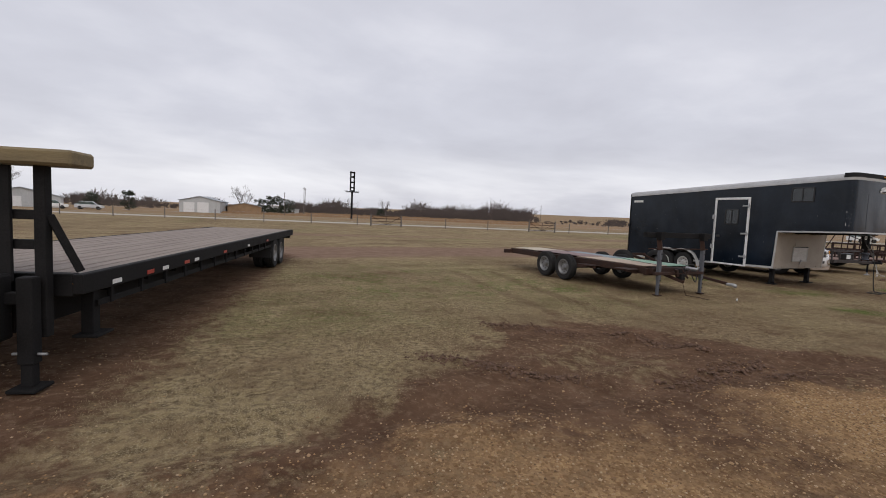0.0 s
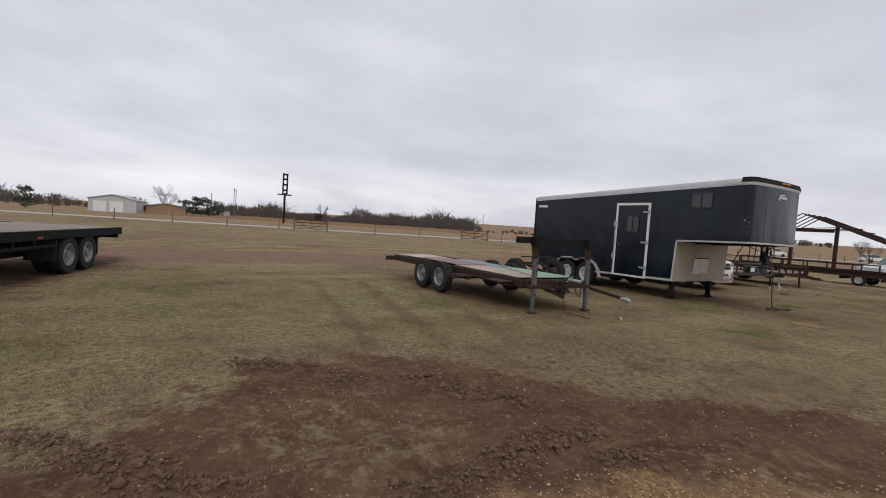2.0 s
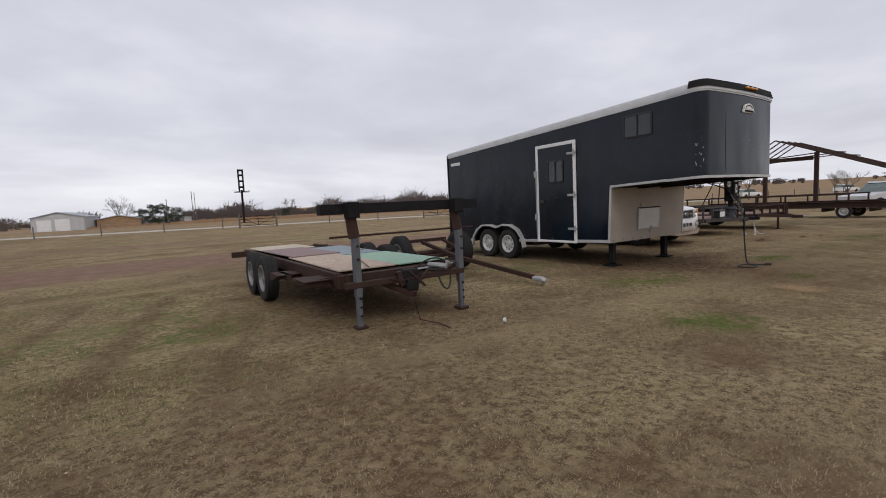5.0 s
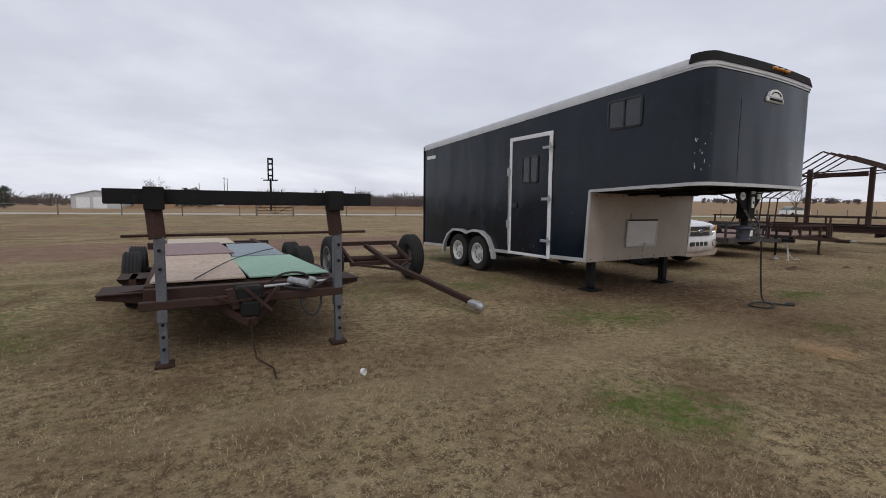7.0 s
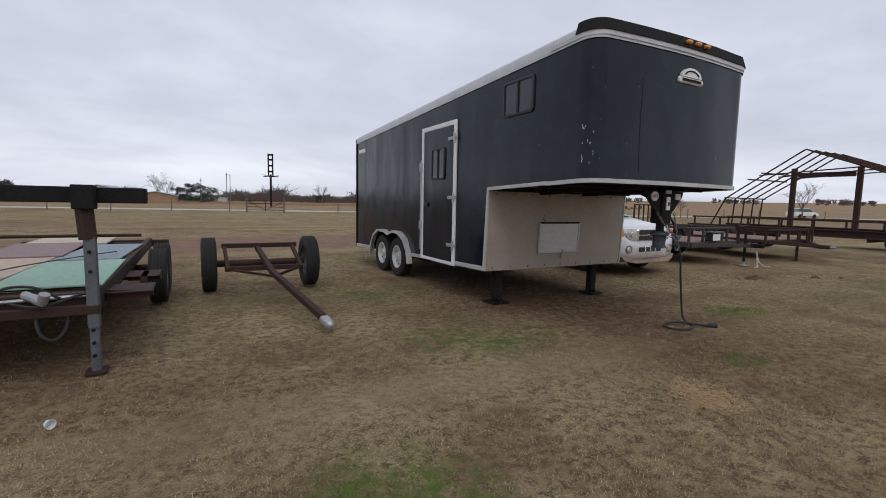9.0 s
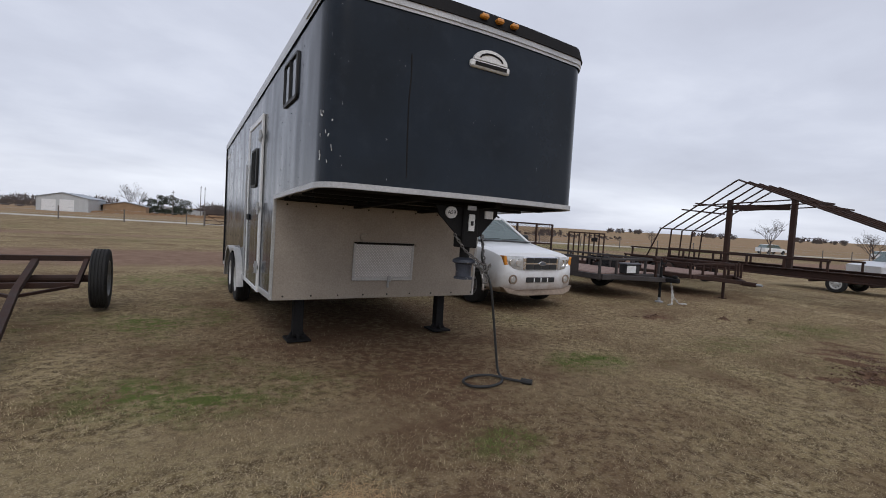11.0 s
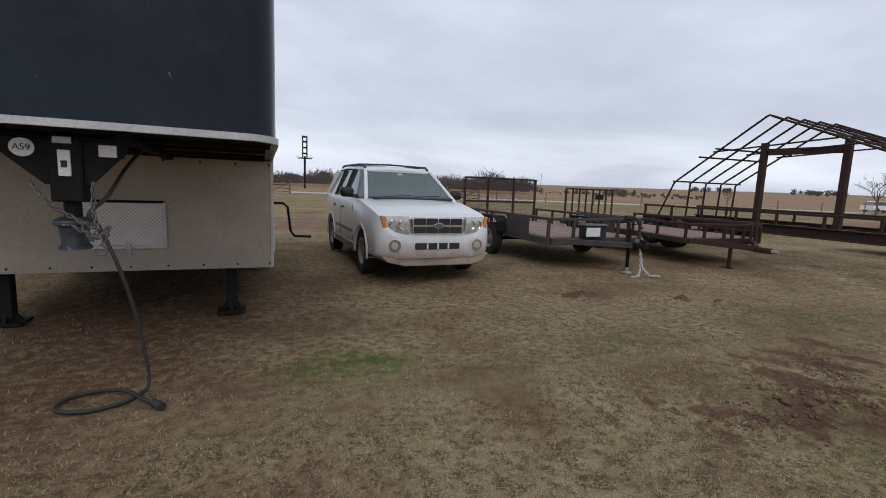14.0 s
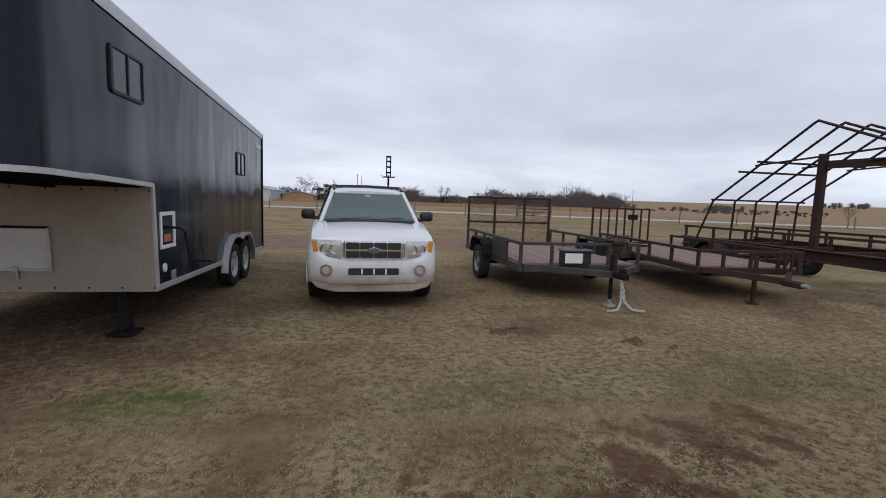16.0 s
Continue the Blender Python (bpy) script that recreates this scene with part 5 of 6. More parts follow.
for sx in (-1, 1):
    for nm, a, b, w, mt in (("front_pillar", (.765, 10.14, 1.10), (.595, 10.92, 1.61), .06, M_CARPAINT), ("middle_pillar", (.85, 11.52, 1.10), (.652, 11.48, 1.62), .07, M_BLACKPL), ("rear_door_pillar", (.852, 12.32, 1.11), (.652, 12.30, 1.62), .06, M_BLACKPL), ("rear_pillar", (.81, 13.2, 1.1), (.62, 13.04, 1.61), .13, M_CARPAINT)):
        bm = bmesh.new()
        bar(bm, (SX + sx * a[0], a[1], a[2]), (SX + sx * b[0], b[1], b[2]), w, w, .012)
        part(nm, bm, mt, car)
    bm = tube(bmesh.new(), [(SX + sx * .58, 11.0, 1.64), (SX + sx * .585, 11.12, 1.69), (SX + sx * .59, 11.35, 1.705), (SX + sx * .59, 12.7, 1.715), (SX + sx * .585, 12.95, 1.70), (SX + sx * .58, 13.05, 1.64)], .022, 8)
    part("roof_rail", bm, M_BLACKPL, car, "black roof rail", smooth=60)
    bm = bmesh.new()
    bar(bm, (SX + sx * .60, 9.12, .955), (SX + sx * .70, 10.12, 1.13), .05, .02, .008)
    part("hood_edge", bm, M_CARPAINT, car)
for y in (11.5, 12.5):
    part("roof_crossbar", tube(bmesh.new(), [(SX - .585, y, 1.715), (SX, y, 1.73), (SX + .585, y, 1.715)], .016, 8), M_BLACKPL, car, "black roof crossbar")
part("cowl", prism(bmesh.new(), [(10.08, 1.135), (10.22, 1.15), (10.22, 1.17), (10.08, 1.155)], 0, SX - .70, SX + .70), M_BLACKPL, car)
for x in (-.48, .02):
    bm = bmesh.new()
    bar(bm, (SX + x, 10.16, 1.175), (SX + x + .5, 10.24, 1.195), .016, .012)
    part("wiper", bm, M_BLACKPL, car)
part("inspection_sticker", box(SX - .05, SX + .03, 10.80, 10.805, 1.50, 1.56, 0, turn=None), M_STICKER, car)
# front end
gr = part("grille", box(SX - .42, SX + .42, 8.965, 9.06, .685, .93, .03), M_CHROME, car, "chrome-framed two-bar grille")
for z0, z1 in ((.705, .797), (.822, .914)):
    for k in range(4):
        x0 = SX - .365 + k * .185
        part("grille_opening", box(x0 - .008, x0 + .168, 8.955, 8.97, z0, z1, .008), M_BLACKPL, gr)
bm = lathe(bmesh.new(), [(0, -.02), (.85, -.018), (1.0, -.006), (1.0, .01)], (0, 0, 0), 24, 1)
bmesh.ops.scale(bm, vec=(.092, 1, .048), verts=bm.verts)
bmesh.ops.translate(bm, vec=(SX, 8.955, .81), verts=bm.verts)
bd = part("badge", bm, M_CHROME, gr, "oval chrome badge", smooth=40)
bm = lathe(bmesh.new(), [(0, -.024), (1.0, -.022), (1.0, -.01)], (0, 0, 0), 24, 1)
bmesh.ops.scale(bm, vec=(.074, 1, .034), verts=bm.verts)
bmesh.ops.translate(bm, vec=(SX, 8.955, .81), verts=bm.verts)
part("badge_field", bm, M_GREYSTEEL, bd)
for sx in (-1, 1):
    pr = [(SX + sx * .43, .69), (SX + sx * .70, .715), (SX + sx * .765, .935), (SX + sx * .435, .935)]
    bm = prism(bmesh.new(), pr, 1, 8.975, 9.12, .012)
    for v in bm.verts:
        v.co.y += max(0, abs(v.co.x - SX) - .45) * .22
    hl = part("headlight", bm, M_LAMP, car, "clear headlight with amber corner", smooth=30)
    for x in (.52, .64):
        bm = lathe(bmesh.new(), [(.0, .012), (.05, .01), (.065, -.004), (.07, .0)], (SX + sx * x, 8.972 + max(0, x - .45) * .22, .82), 18, 1)
        part("reflector_bowl", bm, M_CHROME, hl, smooth=40)
    bm = prism(bmesh.new(), [(SX + sx * .72, .76), (SX + sx * .80, .78), (SX + sx * .82, .935), (SX + sx * .768, .935)], 1, 9.035, 9.15, .01)
    part("turn_signal", bm, M_AMBER, hl, "amber turn signal")
    bm = lathe(bmesh.new(), [(.085, .02), (.082, -.012), (.062, -.012), (.056, .012), (.0, .010)], (SX + sx * .63, 8.985, .53), 22, 1)
    fg = part("fog_lamp", bm, M_CARDIRT, car, "round fog lamp in a white ring", smooth=40)
    bm = lathe(bmesh.new(), [(.056, .004), (.045, -.006), (.0, -.008)], (SX + sx * .63, 8.98, .53), 18, 1)
    part("fog_lens", bm, M_LAMP, fg, smooth=40)
part("lower_intake", box(SX - .34, SX + .34, 8.965, 8.99, .475, .565, .01), M_BLACKPL, car, "black lower intake slot")
for x in (-.16, 0, .16):
    part("intake_bar", box(SX + x - .012, SX + x + .012, 8.958, 8.98, .48, .56, .004), M_CARPAINT, car)
bm = prism(bmesh.new(), [(SX - .84, .40), (SX - .74, .30), (SX - .5, .255), (SX + .5, .255), (SX + .74, .30), (SX + .84, .40), (SX + .6, .345), (SX - .6, .345)], 1, 8.985, 9.25, .012)
for v in bm.verts:
    v.co.y += (max(0, abs(v.co.x - SX) - .5)) * .32 - .085
part("lower_valance", bm, M_CARDIRT, car, "dusty beige lower front valance", smooth=30)
part("skid_lip", box(SX - .5, SX + .5, 8.99, 9.04, .27, .31, .01), M_BLACKPL, car)
part("rear_underbody", box(SX - .6, SX + .6, 9.4, 13.2, .22, .34, .02), M_BLACKPL, car)
car.matrix_basis = pose(18.60, 11.10, 0, 0, 0, 1.5)

# ---------------------------------------------------------------- grey utility trailer with mesh gate
u1 = thing("utility_trailer", "grey utility trailer with plank floor and rusty mesh ramp gate", "trailer", pose(22.0, 11.2, 0))
ux0, ux1, uy0, uy1 = 20.98, 23.05, 9.42, 13.05
for x in (ux0, ux1):
    part("side_rail", box(x - .04, x + .04, uy0, uy1, .42, .54, .006), M_UT, u1)
    part("top_rail", box(x - .028, x + .028, uy0, uy1, .85, .90, .006), M_UT, u1)
    for y in np.linspace(uy0 + .02, uy1 - .02, 6):
        part("stake", box(x - .025, x + .025, y - .025, y + .025, .52, .87, .004), M_UT, u1)
for y in (uy0, uy1):
    part("end_rail", box(ux0 + .04, ux1 - .04, y - .04, y + .04, .42, .54, .006), M_UT, u1)
part("front_top_rail", box(ux0, ux1, uy0 - .028, uy0 + .028, .85, .90, .006), M_UT, u1)
for x in (21.5, 22.0, 22.5):
    part("stake", box(x - .025, x + .025, uy0 - .024, uy0 + .024, .52, .87, .004), M_UT, u1)
for i in range(10):
    x = ux0 + .05 + i * .199
    part("plank", box(x, x + .19, uy0 + .05, uy1 - .05, .52, .555 + .003 * (i % 2), .004), M_PLANKRED, u1)
for s_, x in ((-1, ux0 - .14), (1, ux1 + .14)):
    wheel(u1, x, 11.28, .335, .335, .2, s_, M_RIMGREY)
    bm = prism(bmesh.new(), [(10.82, .52), (10.85, .72), (11.0, .82), (11.58, .82), (11.72, .72), (11.75, .50), (11.72, .50), (11.69, .71), (11.57, .79), (11.01, .79), (10.88, .71), (10.85, .52)], 0, x - .12, x + .12)
    part("fender", bm, M_DARKSTEEL, u1)
part("axle", tube(bmesh.new(), [(ux0 - .1, 11.28, .335), (ux1 + .1, 11.28, .335)], .04), M_DARKSTEEL, u1)
part("side_board", box(ux0 - .05, ux0 - .042, 10.0, 10.85, .52, .86, .004), M_UT, u1, "dented grey steel side plate")
gt = part("ramp_gate", box(ux0, ux0 + .05, uy1 + .05, uy1 + .10, .40, 1.64, .005), M_RUST, u1, "rusty ramp gate with expanded mesh")
for x in (21.62, 22.36, ux1 - .05):
    part("gate_bar", box(x, x + .05, uy1 + .05, uy1 + .10, .40, 1.64, .005), M_RUST, gt)
for z in (.42, 1.02, 1.60):
    part("gate_rail", box(ux0 + .05, ux1 - .05, uy1 + .052, uy1 + .098, z, z + .045, .005), M_RUST, gt)
bm = bmesh.new()
yy = uy1 + .075
for k in np.arange(-1.3, 2.1, .055):
    for sg in (1, -1):
        x0_, x1_ = max(0, k), min(2.0, k + 1.2)
        if x1_ - x0_ > .03:
            za, zb = (x0_ - k), (x1_ - k)
            if sg < 0:
                za, zb = 1.2 - za, 1.2 - zb
            bar(bm, (ux0 + .03 + x0_, yy + .004 * sg, .43 + za), (ux0 + .03 + x1_, yy + .004 * sg, .43 + zb), .0022, .004, 0)
tagged(part("expanded_mesh", bm, M_RUST, gt), kind="stuff")
for s_ in (-1, 1):
    bm = bmesh.new()
    bar(bm, (22.15 + s_ * .85, uy0, .48), (22.17, 8.62, .50), .07, .09)
    part("tongue_arm", bm, M_UT, u1)
part("coupler", bx(bx(bmesh.new(), 22.11, 22.23, 8.36, 8.68, .46, .56, .02), 22.13, 22.21, 8.4, 8.5, .56, .62, .015), M_DARKSTEEL, u1)
jk = part("tongue_jack", tube(bmesh.new(), [(22.2, 8.8, .1), (22.2, 8.8, .78)], .03, 12), M_DARKSTEEL, u1, "round tongue jack")
part("jack_foot", lathe(bmesh.new(), [(.0, .0), (.09, .0), (.085, .02), (.03, .035), (.025, .12)], (22.2, 8.8, .0), 16, 2), M_GALV, jk)
part("jack_crank", tube(bmesh.new(), [(22.2, 8.8, .78), (22.2, 8.8, .84), (22.32, 8.78, .85), (22.32, 8.76, .92)], .010, 6), M_DARKSTEEL, jk)
chain([(22.2, 8.56, .48), (22.21, 8.52, .3), (22.2, 8.5, .12), (22.12, 8.44, .02), (22.0, 8.4, .014), (21.93, 8.42, .014)], "safety_chain", u1, M_ROPE, .009, .03)
chain([(22.22, 8.58, .48), (22.26, 8.55, .3), (22.25, 8.5, .14), (22.34, 8.42, .02), (22.5, 8.36, .014)], "safety_chain", u1, M_ROPE, .009, .03)
bx_ = thing("battery_box", "black battery box with a grey front strapped on the trailer tongue", "box", pose(21.85, 9.3, .545))
part("case", box(21.66, 22.14, 9.42, 9.62, .56, .76, .02), M_BLACKPL, bx_)
part("lid", box(21.64, 22.16, 9.40, 9.64, .76, .80, .02), M_GREYSTEEL, bx_, "grey lid")
part("front_label", box(21.68, 21.98, 9.412, 9.418, .58, .74, .002), M_STICKER, bx_, "pale front label")
lv = thing("rusty_winch", "rusty hand winch and post bolted to the trailer front", "winch", pose(22.45, 9.2, .545))
part("stand", bx(bx(bmesh.new(), 22.43, 22.48, 9.22, 9.27, .50, .88, .006), 22.38, 22.54, 9.20, 9.30, .84, .88, .006), M_RUST, lv)
part("drum", tube(bmesh.new(), [(22.38, 9.25, .93), (22.56, 9.25, .93)], .05, 14), M_RUST, lv)
part("handle", tube(bmesh.new(), [(22.56, 9.25, .93), (22.63, 9.25, .93), (22.63, 9.15, .76), (22.70, 9.15, .76)], .014, 6), M_DARKSTEEL, lv)

u1.matrix_basis = pose(22.02, 11.35, 0)

# ---------------------------------------------------------------- brown utility trailer with barred gate
u2 = thing("utility_trailer", "rusty brown utility trailer with board floor and barred gate", "trailer", pose(24.8, 11, 0))
vx0, vx1, vy0, vy1 = 23.87, 25.75, 8.55, 13.3
for x in (vx0, vx1):
    part("side_rail", box(x - .035, x + .035, vy0, vy1, .44, .54, .006), M_RUST, u2)
    part("top_rail", box(x - .03, x + .03, vy0, vy1 - .8, .79, .84, .006), M_RUST, u2)
    for y in np.linspace(vy0 + .03, vy1 - .85, 6):
        part("stake", box(x - .025, x + .025, y - .025, y + .025, .52, .80, .004), M_RUST, u2)
for y in (vy0, vy1):
    part("end_rail", box(vx0 + .035, vx1 - .035, y - .035, y + .035, .44, .54, .006), M_RUST, u2)
part("front_top_rail", box(vx0, vx1, vy0 - .03, vy0 + .03, .79, .84, .006), M_RUST, u2)
for x in (24.3, 24.8, 25.3):
    part("stake", box(x - .025, x + .025, vy0 - .024, vy0 + .024, .52, .80, .004), M_RUST, u2)
for i in range(9):
    x = vx0 + .05 + i * .2
    part("plank", box(x, x + .19, vy0 + .05, vy1 - .05, .52, .555 + .003 * (i % 2), .004), M_PLANKRED, u2)
for s_, x in ((-1, vx0 - .15), (1, vx1 + .15)):
    for y in (11.2,) if s_ < 0 else (11.2,):
        wheel(u2, x, y, .345, .345, .2, s_, M_RIMGREY)
    ar = [(11.2 + .44 * math.cos(a), .36 + .44 * math.sin(a)) for a in np.linspace(0.1, math.pi - .1, 12)]
    ar2 = [(11.2 + .41 * math.cos(a), .36 + .41 * math.sin(a)) for a in np.linspace(math.pi - .1, .1, 12)]
    part("fender", prism(bmesh.new(), ar + ar2, 0, x - .13, x + .13), M_RUST, u2)
part("axle", tube(bmesh.new(), [(vx0 - .1, 11.2, .345), (vx1 + .1, 11.2, .345)], .04), M_RUST, u2)
g2 = part("ramp_gate", box(24.0, 24.05, vy1 + .04, vy1 + .09, .50, 1.47, .005), M_RUST, u2, "rusty barred ramp gate")
for x in np.linspace(24.23, 25.6, 7):
    part("gate_bar", box(x, x + .04, vy1 + .045, vy1 + .085, .50, 1.47, .004), M_RUST, g2)
for z in (.50, 1.43):
    part("gate_rail", box(24.05, 25.64, vy1 + .04, vy1 + .09, z, z + .045, .005), M_RUST, g2)
part("latch_plate", box(25.0, 25.28, vy1 + .02, vy1 + .04, 1.16, 1.30, .004), M_DARKSTEEL, g2)
for s_ in (-1, 1):
    bm = bmesh.new()
    bar(bm, (24.8 + s_ * .75, vy0, .49), (24.85, 7.85, .43), .07, .10)
    part("tongue_arm", bm, M_RUST, u2)
part("coupler", bx(bmesh.new(), 24.78, 24.9, 7.55, 7.92, .37, .47, .02), M_RUST, u2)
part("hitch_pin", tube(bmesh.new(), [(24.84, 7.42, .42), (24.84, 7.56, .42)], .03, 10), M_GALV, u2)
j2 = part("tongue_jack", box(24.58, 24.635, 8.17, 8.225, .02, .78, .006), M_RUST, u2)
part("jack_foot", box(24.54, 24.675, 8.13, 8.265, .0, .02, .004), M_RUST, j2)
part("spring_rack", bx(bx(bx(bmesh.new(), 25.2, 25.24, 8.3, 8.34, .5, .86, .004), 25.32, 25.36, 8.3, 8.34, .5, .9, .004), 25.44, 25.48, 8.3, 8.34, .5, .84, .004), M_RUST, u2)
u2.matrix_basis = pose(25.25, 11.75, 0, 0, 0, -5.5)
jn = thing("scrap_heap", "dark scrap metal and hose heaped on the trailer floor", "scrap", pose(24.6, 12.4, .56))
for k in range(7):
    a = rng.uniform(0, 6.28)
    c = Vector((24.3 + rng.uniform(0, 1.1), 11.9 + rng.uniform(0, .9), .60 + .03 * k))
    d = Vector((math.cos(a), math.sin(a), rng.uniform(-.05, .12))) * rng.uniform(.25, .45)
    part("scrap_bar", bar(bmesh.new(), c - d, c + d, .07, .05), M_RUST if k % 2 else M_DARKSTEEL, jn)
# ---------------------------------------------------------------- long frame trailer with roof hoops
ft = thing("frame_trailer", "long bare rusty frame trailer carrying a gabled pipe roof frame", "trailer", pose(28, 9, 0))
for x in (27.15, 29.3):
    part("main_beam", prism(bmesh.new(), [(x - .08, .60), (x + .08, .60), (x + .08, .62), (x + .012, .635), (x + .012, .785), (x + .08, .80), (x + .08, .82), (x - .08, .82), (x - .08, .80), (x - .012, .785), (x - .012, .635), (x - .08, .62)], 1, 5.3, 12.9), M_RUST, ft, "rusty I-beam")
    part("guard_rail", box(x - .03, x + .03, 7.2, 12.9, 1.05, 1.10, .005), M_RUST, ft)
    for y in np.arange(7.25, 12.95, .93):
        part("guard_stake", box(x - .025, x + .025, y - .025, y + .025, .81, 1.06, .004), M_RUST, ft)
for y in np.arange(5.45, 12.9, 1.06):
    part("crossmember", box(27.2, 29.25, y - .04, y + .04, .64, .76, .005), M_RUST, ft)
for x, y in ((27.95, 10.1), (28.2, 8.5)):
    part("roof_post", box(x - .065, x + .065, y - .065, y + .065, .76, 2.70, .008), M_RUST, ft, "thick rusty square post")
bm = bmesh.new()
bar(bm, (27.97, 10.0, 2.48), (28.18, 8.6, 2.48), .09, .15)
part("roof_beam", bm, M_RUST, ft)
for i in range(5):
    x = 26.75 + i * .58
    pts = [Vector(p) for p in ((x + .02, 12.05 if i == 0 else 11.62, .70), (x, 11.55, 1.70), (x + .01, 11.42, 1.80), (x + .12, 9.42, 3.14), (x + .13, 9.36, 3.17), (x + .14, 9.30, 3.14), (x + .10, 6.05, 1.80), (x + .10, 5.9, 1.68), (x + .08, 5.7, .72))]
    part("rafter", tube(bmesh.new(), pts, .024, 8), M_RUST, ft, smooth=60)
for y, z in ((11.54, 1.74), (5.93, 1.72)):
    part("eave_pipe", tube(bmesh.new(), [(26.7, y, z), (29.25, y, z)], .02, 8), M_RUST, ft)
for y, z, x0_, x1_ in ((10.85, 2.33, 26.7, 28.6), (10.5, 2.52, 26.8, 29.2), (8.1, 2.64, 26.9, 28.9), (7.7, 2.48, 27.2, 29.0)):
    bm = bmesh.new()
    bar(bm, (x0_, y, z), (x1_, y - .25, z - .02), .03, .04)
    part("purlin", bm, M_RUST, ft)
for i in (0, 2, 4):
    x = 26.86 + i * .58
    part("collar_tie", tube(bmesh.new(), [(x, 10.6, 2.45), (x + .02, 8.0, 2.58)], .018, 8), M_RUST, ft)
for s_, x in ((-1, 27.0), (1, 29.45)):
    for y in (11.5, 12.35):
        wheel(ft, x, y, .36, .36, .22, s_, M_RIMGREY)
for y in (11.5, 12.35):
    part("axle", tube(bmesh.new(), [(27.0, y, .36), (29.4, y, .36)], .05), M_RUST, ft)
    for x in (27.15, 29.3):
        part("spring_hanger", box(x - .04, x + .04, y - .25, y + .25, .41, .62, .006), M_RUST, ft)
for s_ in (-1, 1):
    bm = bmesh.new()
    bar(bm, (28.2 + s_ * .95, 5.4, .71), (28.2, 4.5, .62), .08, .12)
    part("tongue_arm", bm, M_RUST, ft)
part("tongue_stand", bx(bmesh.new(), 28.15, 28.25, 5.4, 5.5, .0, .64, .006), M_RUST, ft)
ft.matrix_basis = pose(27.7, 9.4, 0)
# a low boat-style dolly beyond it
dl = thing("low_trailer", "low white covered trailer with small wheels beyond the frame trailer", "trailer", pose(32.2, 9.2, 0))
part("deck", box(31.5, 33.1, 7.6, 10.8, .42, .62, .05), M_WHITE, dl)
for s_, x in ((-1, 31.42), (1, 33.18)):
    wheel(dl, x, 9.0, .28, .28, .17, s_, M_RIM)
part("tongue", bar(bmesh.new(), (32.3, 7.6, .46), (32.3, 6.2, .30), .08, .08), M_RUST, dl)
part("tongue_stand", box(32.25, 32.35, 6.25, 6.35, .0, .30, .005), M_RUST, dl)
part("axle", tube(bmesh.new(), [(31.42, 9, .28), (33.18, 9, .28)], .04), M_RUST, dl)
for y in (8.2, 9.8):
    part("spring_hanger", box(31.6, 33.0, y - .04, y + .04, .26, .43, .005), M_RUST, dl)

# ---------------------------------------------------------------- fences, road, sign, sheds, cars
def fence_y(x): return 57.5 - .30 * (x - 8.65)


road = bmesh.new()
rows = []
for x in np.linspace(-260, 420, 90):
    y = fence_y(x) + 9 + 1.2 * math.sin(x * .02)
    rows.append([road.verts.new((x, y + o, float(height(x, y + o)) + h)) for o, h in ((-2.3, -.05), (-2.0, .06), (0, .10), (2.0, .06), (2.3, -.05))])
for a, b in zip(rows, rows[1:]):
    for k in range(4):
        road.faces.new((a[k], b[k], b[k + 1], a[k + 1]))
tagged(link_mesh("road", road, M_ROAD, None, smooth=60), "pale gravel county road", "road", kind="structure")
fn = thing("field_fence", "wire field fence on weathered posts along the road", "fence", pose(8, 57, 0))
gates = ((15.6, 19.2), (35.2, 38.6))
for x in np.arange(-92, 120, 5.3):
    if any(a - .6 < x < b + .6 for a, b in gates):
        continue
    y = fence_y(x)
    part("post", tube(bmesh.new(), [(x, y, -.1), (x + rng.normal(0, .02), y, 1.25)], .055, 7), M_BARK, fn)
for a, b in ((-92, 15.6), (19.2, 35.2), (38.6, 120)):
    for z in (.45, .8, 1.12):
        part("wire", tube(bmesh.new(), [(a, fence_y(a), z), (b, fence_y(b), z)], .008, 4), M_GALV, fn)
for a, b in gates:
    g = thing("field_gate", "rusty pipe field gate hung between wooden posts", "gate", pose((a + b) / 2, fence_y((a + b) / 2), 0), "field gates")
    for x in (a, b):
        part("gate_post", tube(bmesh.new(), [(x, fence_y(x), -.1), (x, fence_y(x), 1.5)], .09, 8), M_BARK, g)
    for z in (.25, .6, .95, 1.25):
        part("gate_bar", tube(bmesh.new(), [(a, fence_y(a), z), (b, fence_y(b), z)], .035, 6), M_RUST, g)
    m_ = (a + b) / 2
    part("gate_brace", tube(bmesh.new(), [(a, fence_y(a), 1.25), (m_, fence_y(m_), .25), (b, fence_y(b), 1.25)], .03, 6), M_RUST, g)
    part("gate_middle", tube(bmesh.new(), [(m_, fence_y(m_), .2), (m_, fence_y(m_), 1.3)], .04, 6), M_RUST, g)

bb = thing("billboard", "tall edge-on billboard on a single dark steel pole", "billboard", pose(25.0, 104.0, 0))
part("pole", tube(bmesh.new(), [(25.0, 104.0, 0), (25.0, 104.0, 6.6)], .22, 10), M_DARKSTEEL, bb)
part("catwalk", box(23.6, 26.4, 103.4, 104.6, 6.1, 6.25, .02), M_DARKSTEEL, bb)
for x in (24.58, 25.42):
    part("panel_edge", box(x - .11, x + .11, 103.7, 104.3, 6.3, 10.8, .02), M_DARKSTEEL, bb)
for z in (7.0, 8.2, 9.4, 10.4):
    part("stringer", box(24.6, 25.4, 103.8, 104.2, z, z + .35, .02), M_DARKSTEEL, bb)
for x in (23.2, 26.7):
    part("lamp_arm", bar(bmesh.new(), (25.0, 104.0, 6.2), (x, 104.0, 6.5), .06, .06), M_DARKSTEEL, bb)


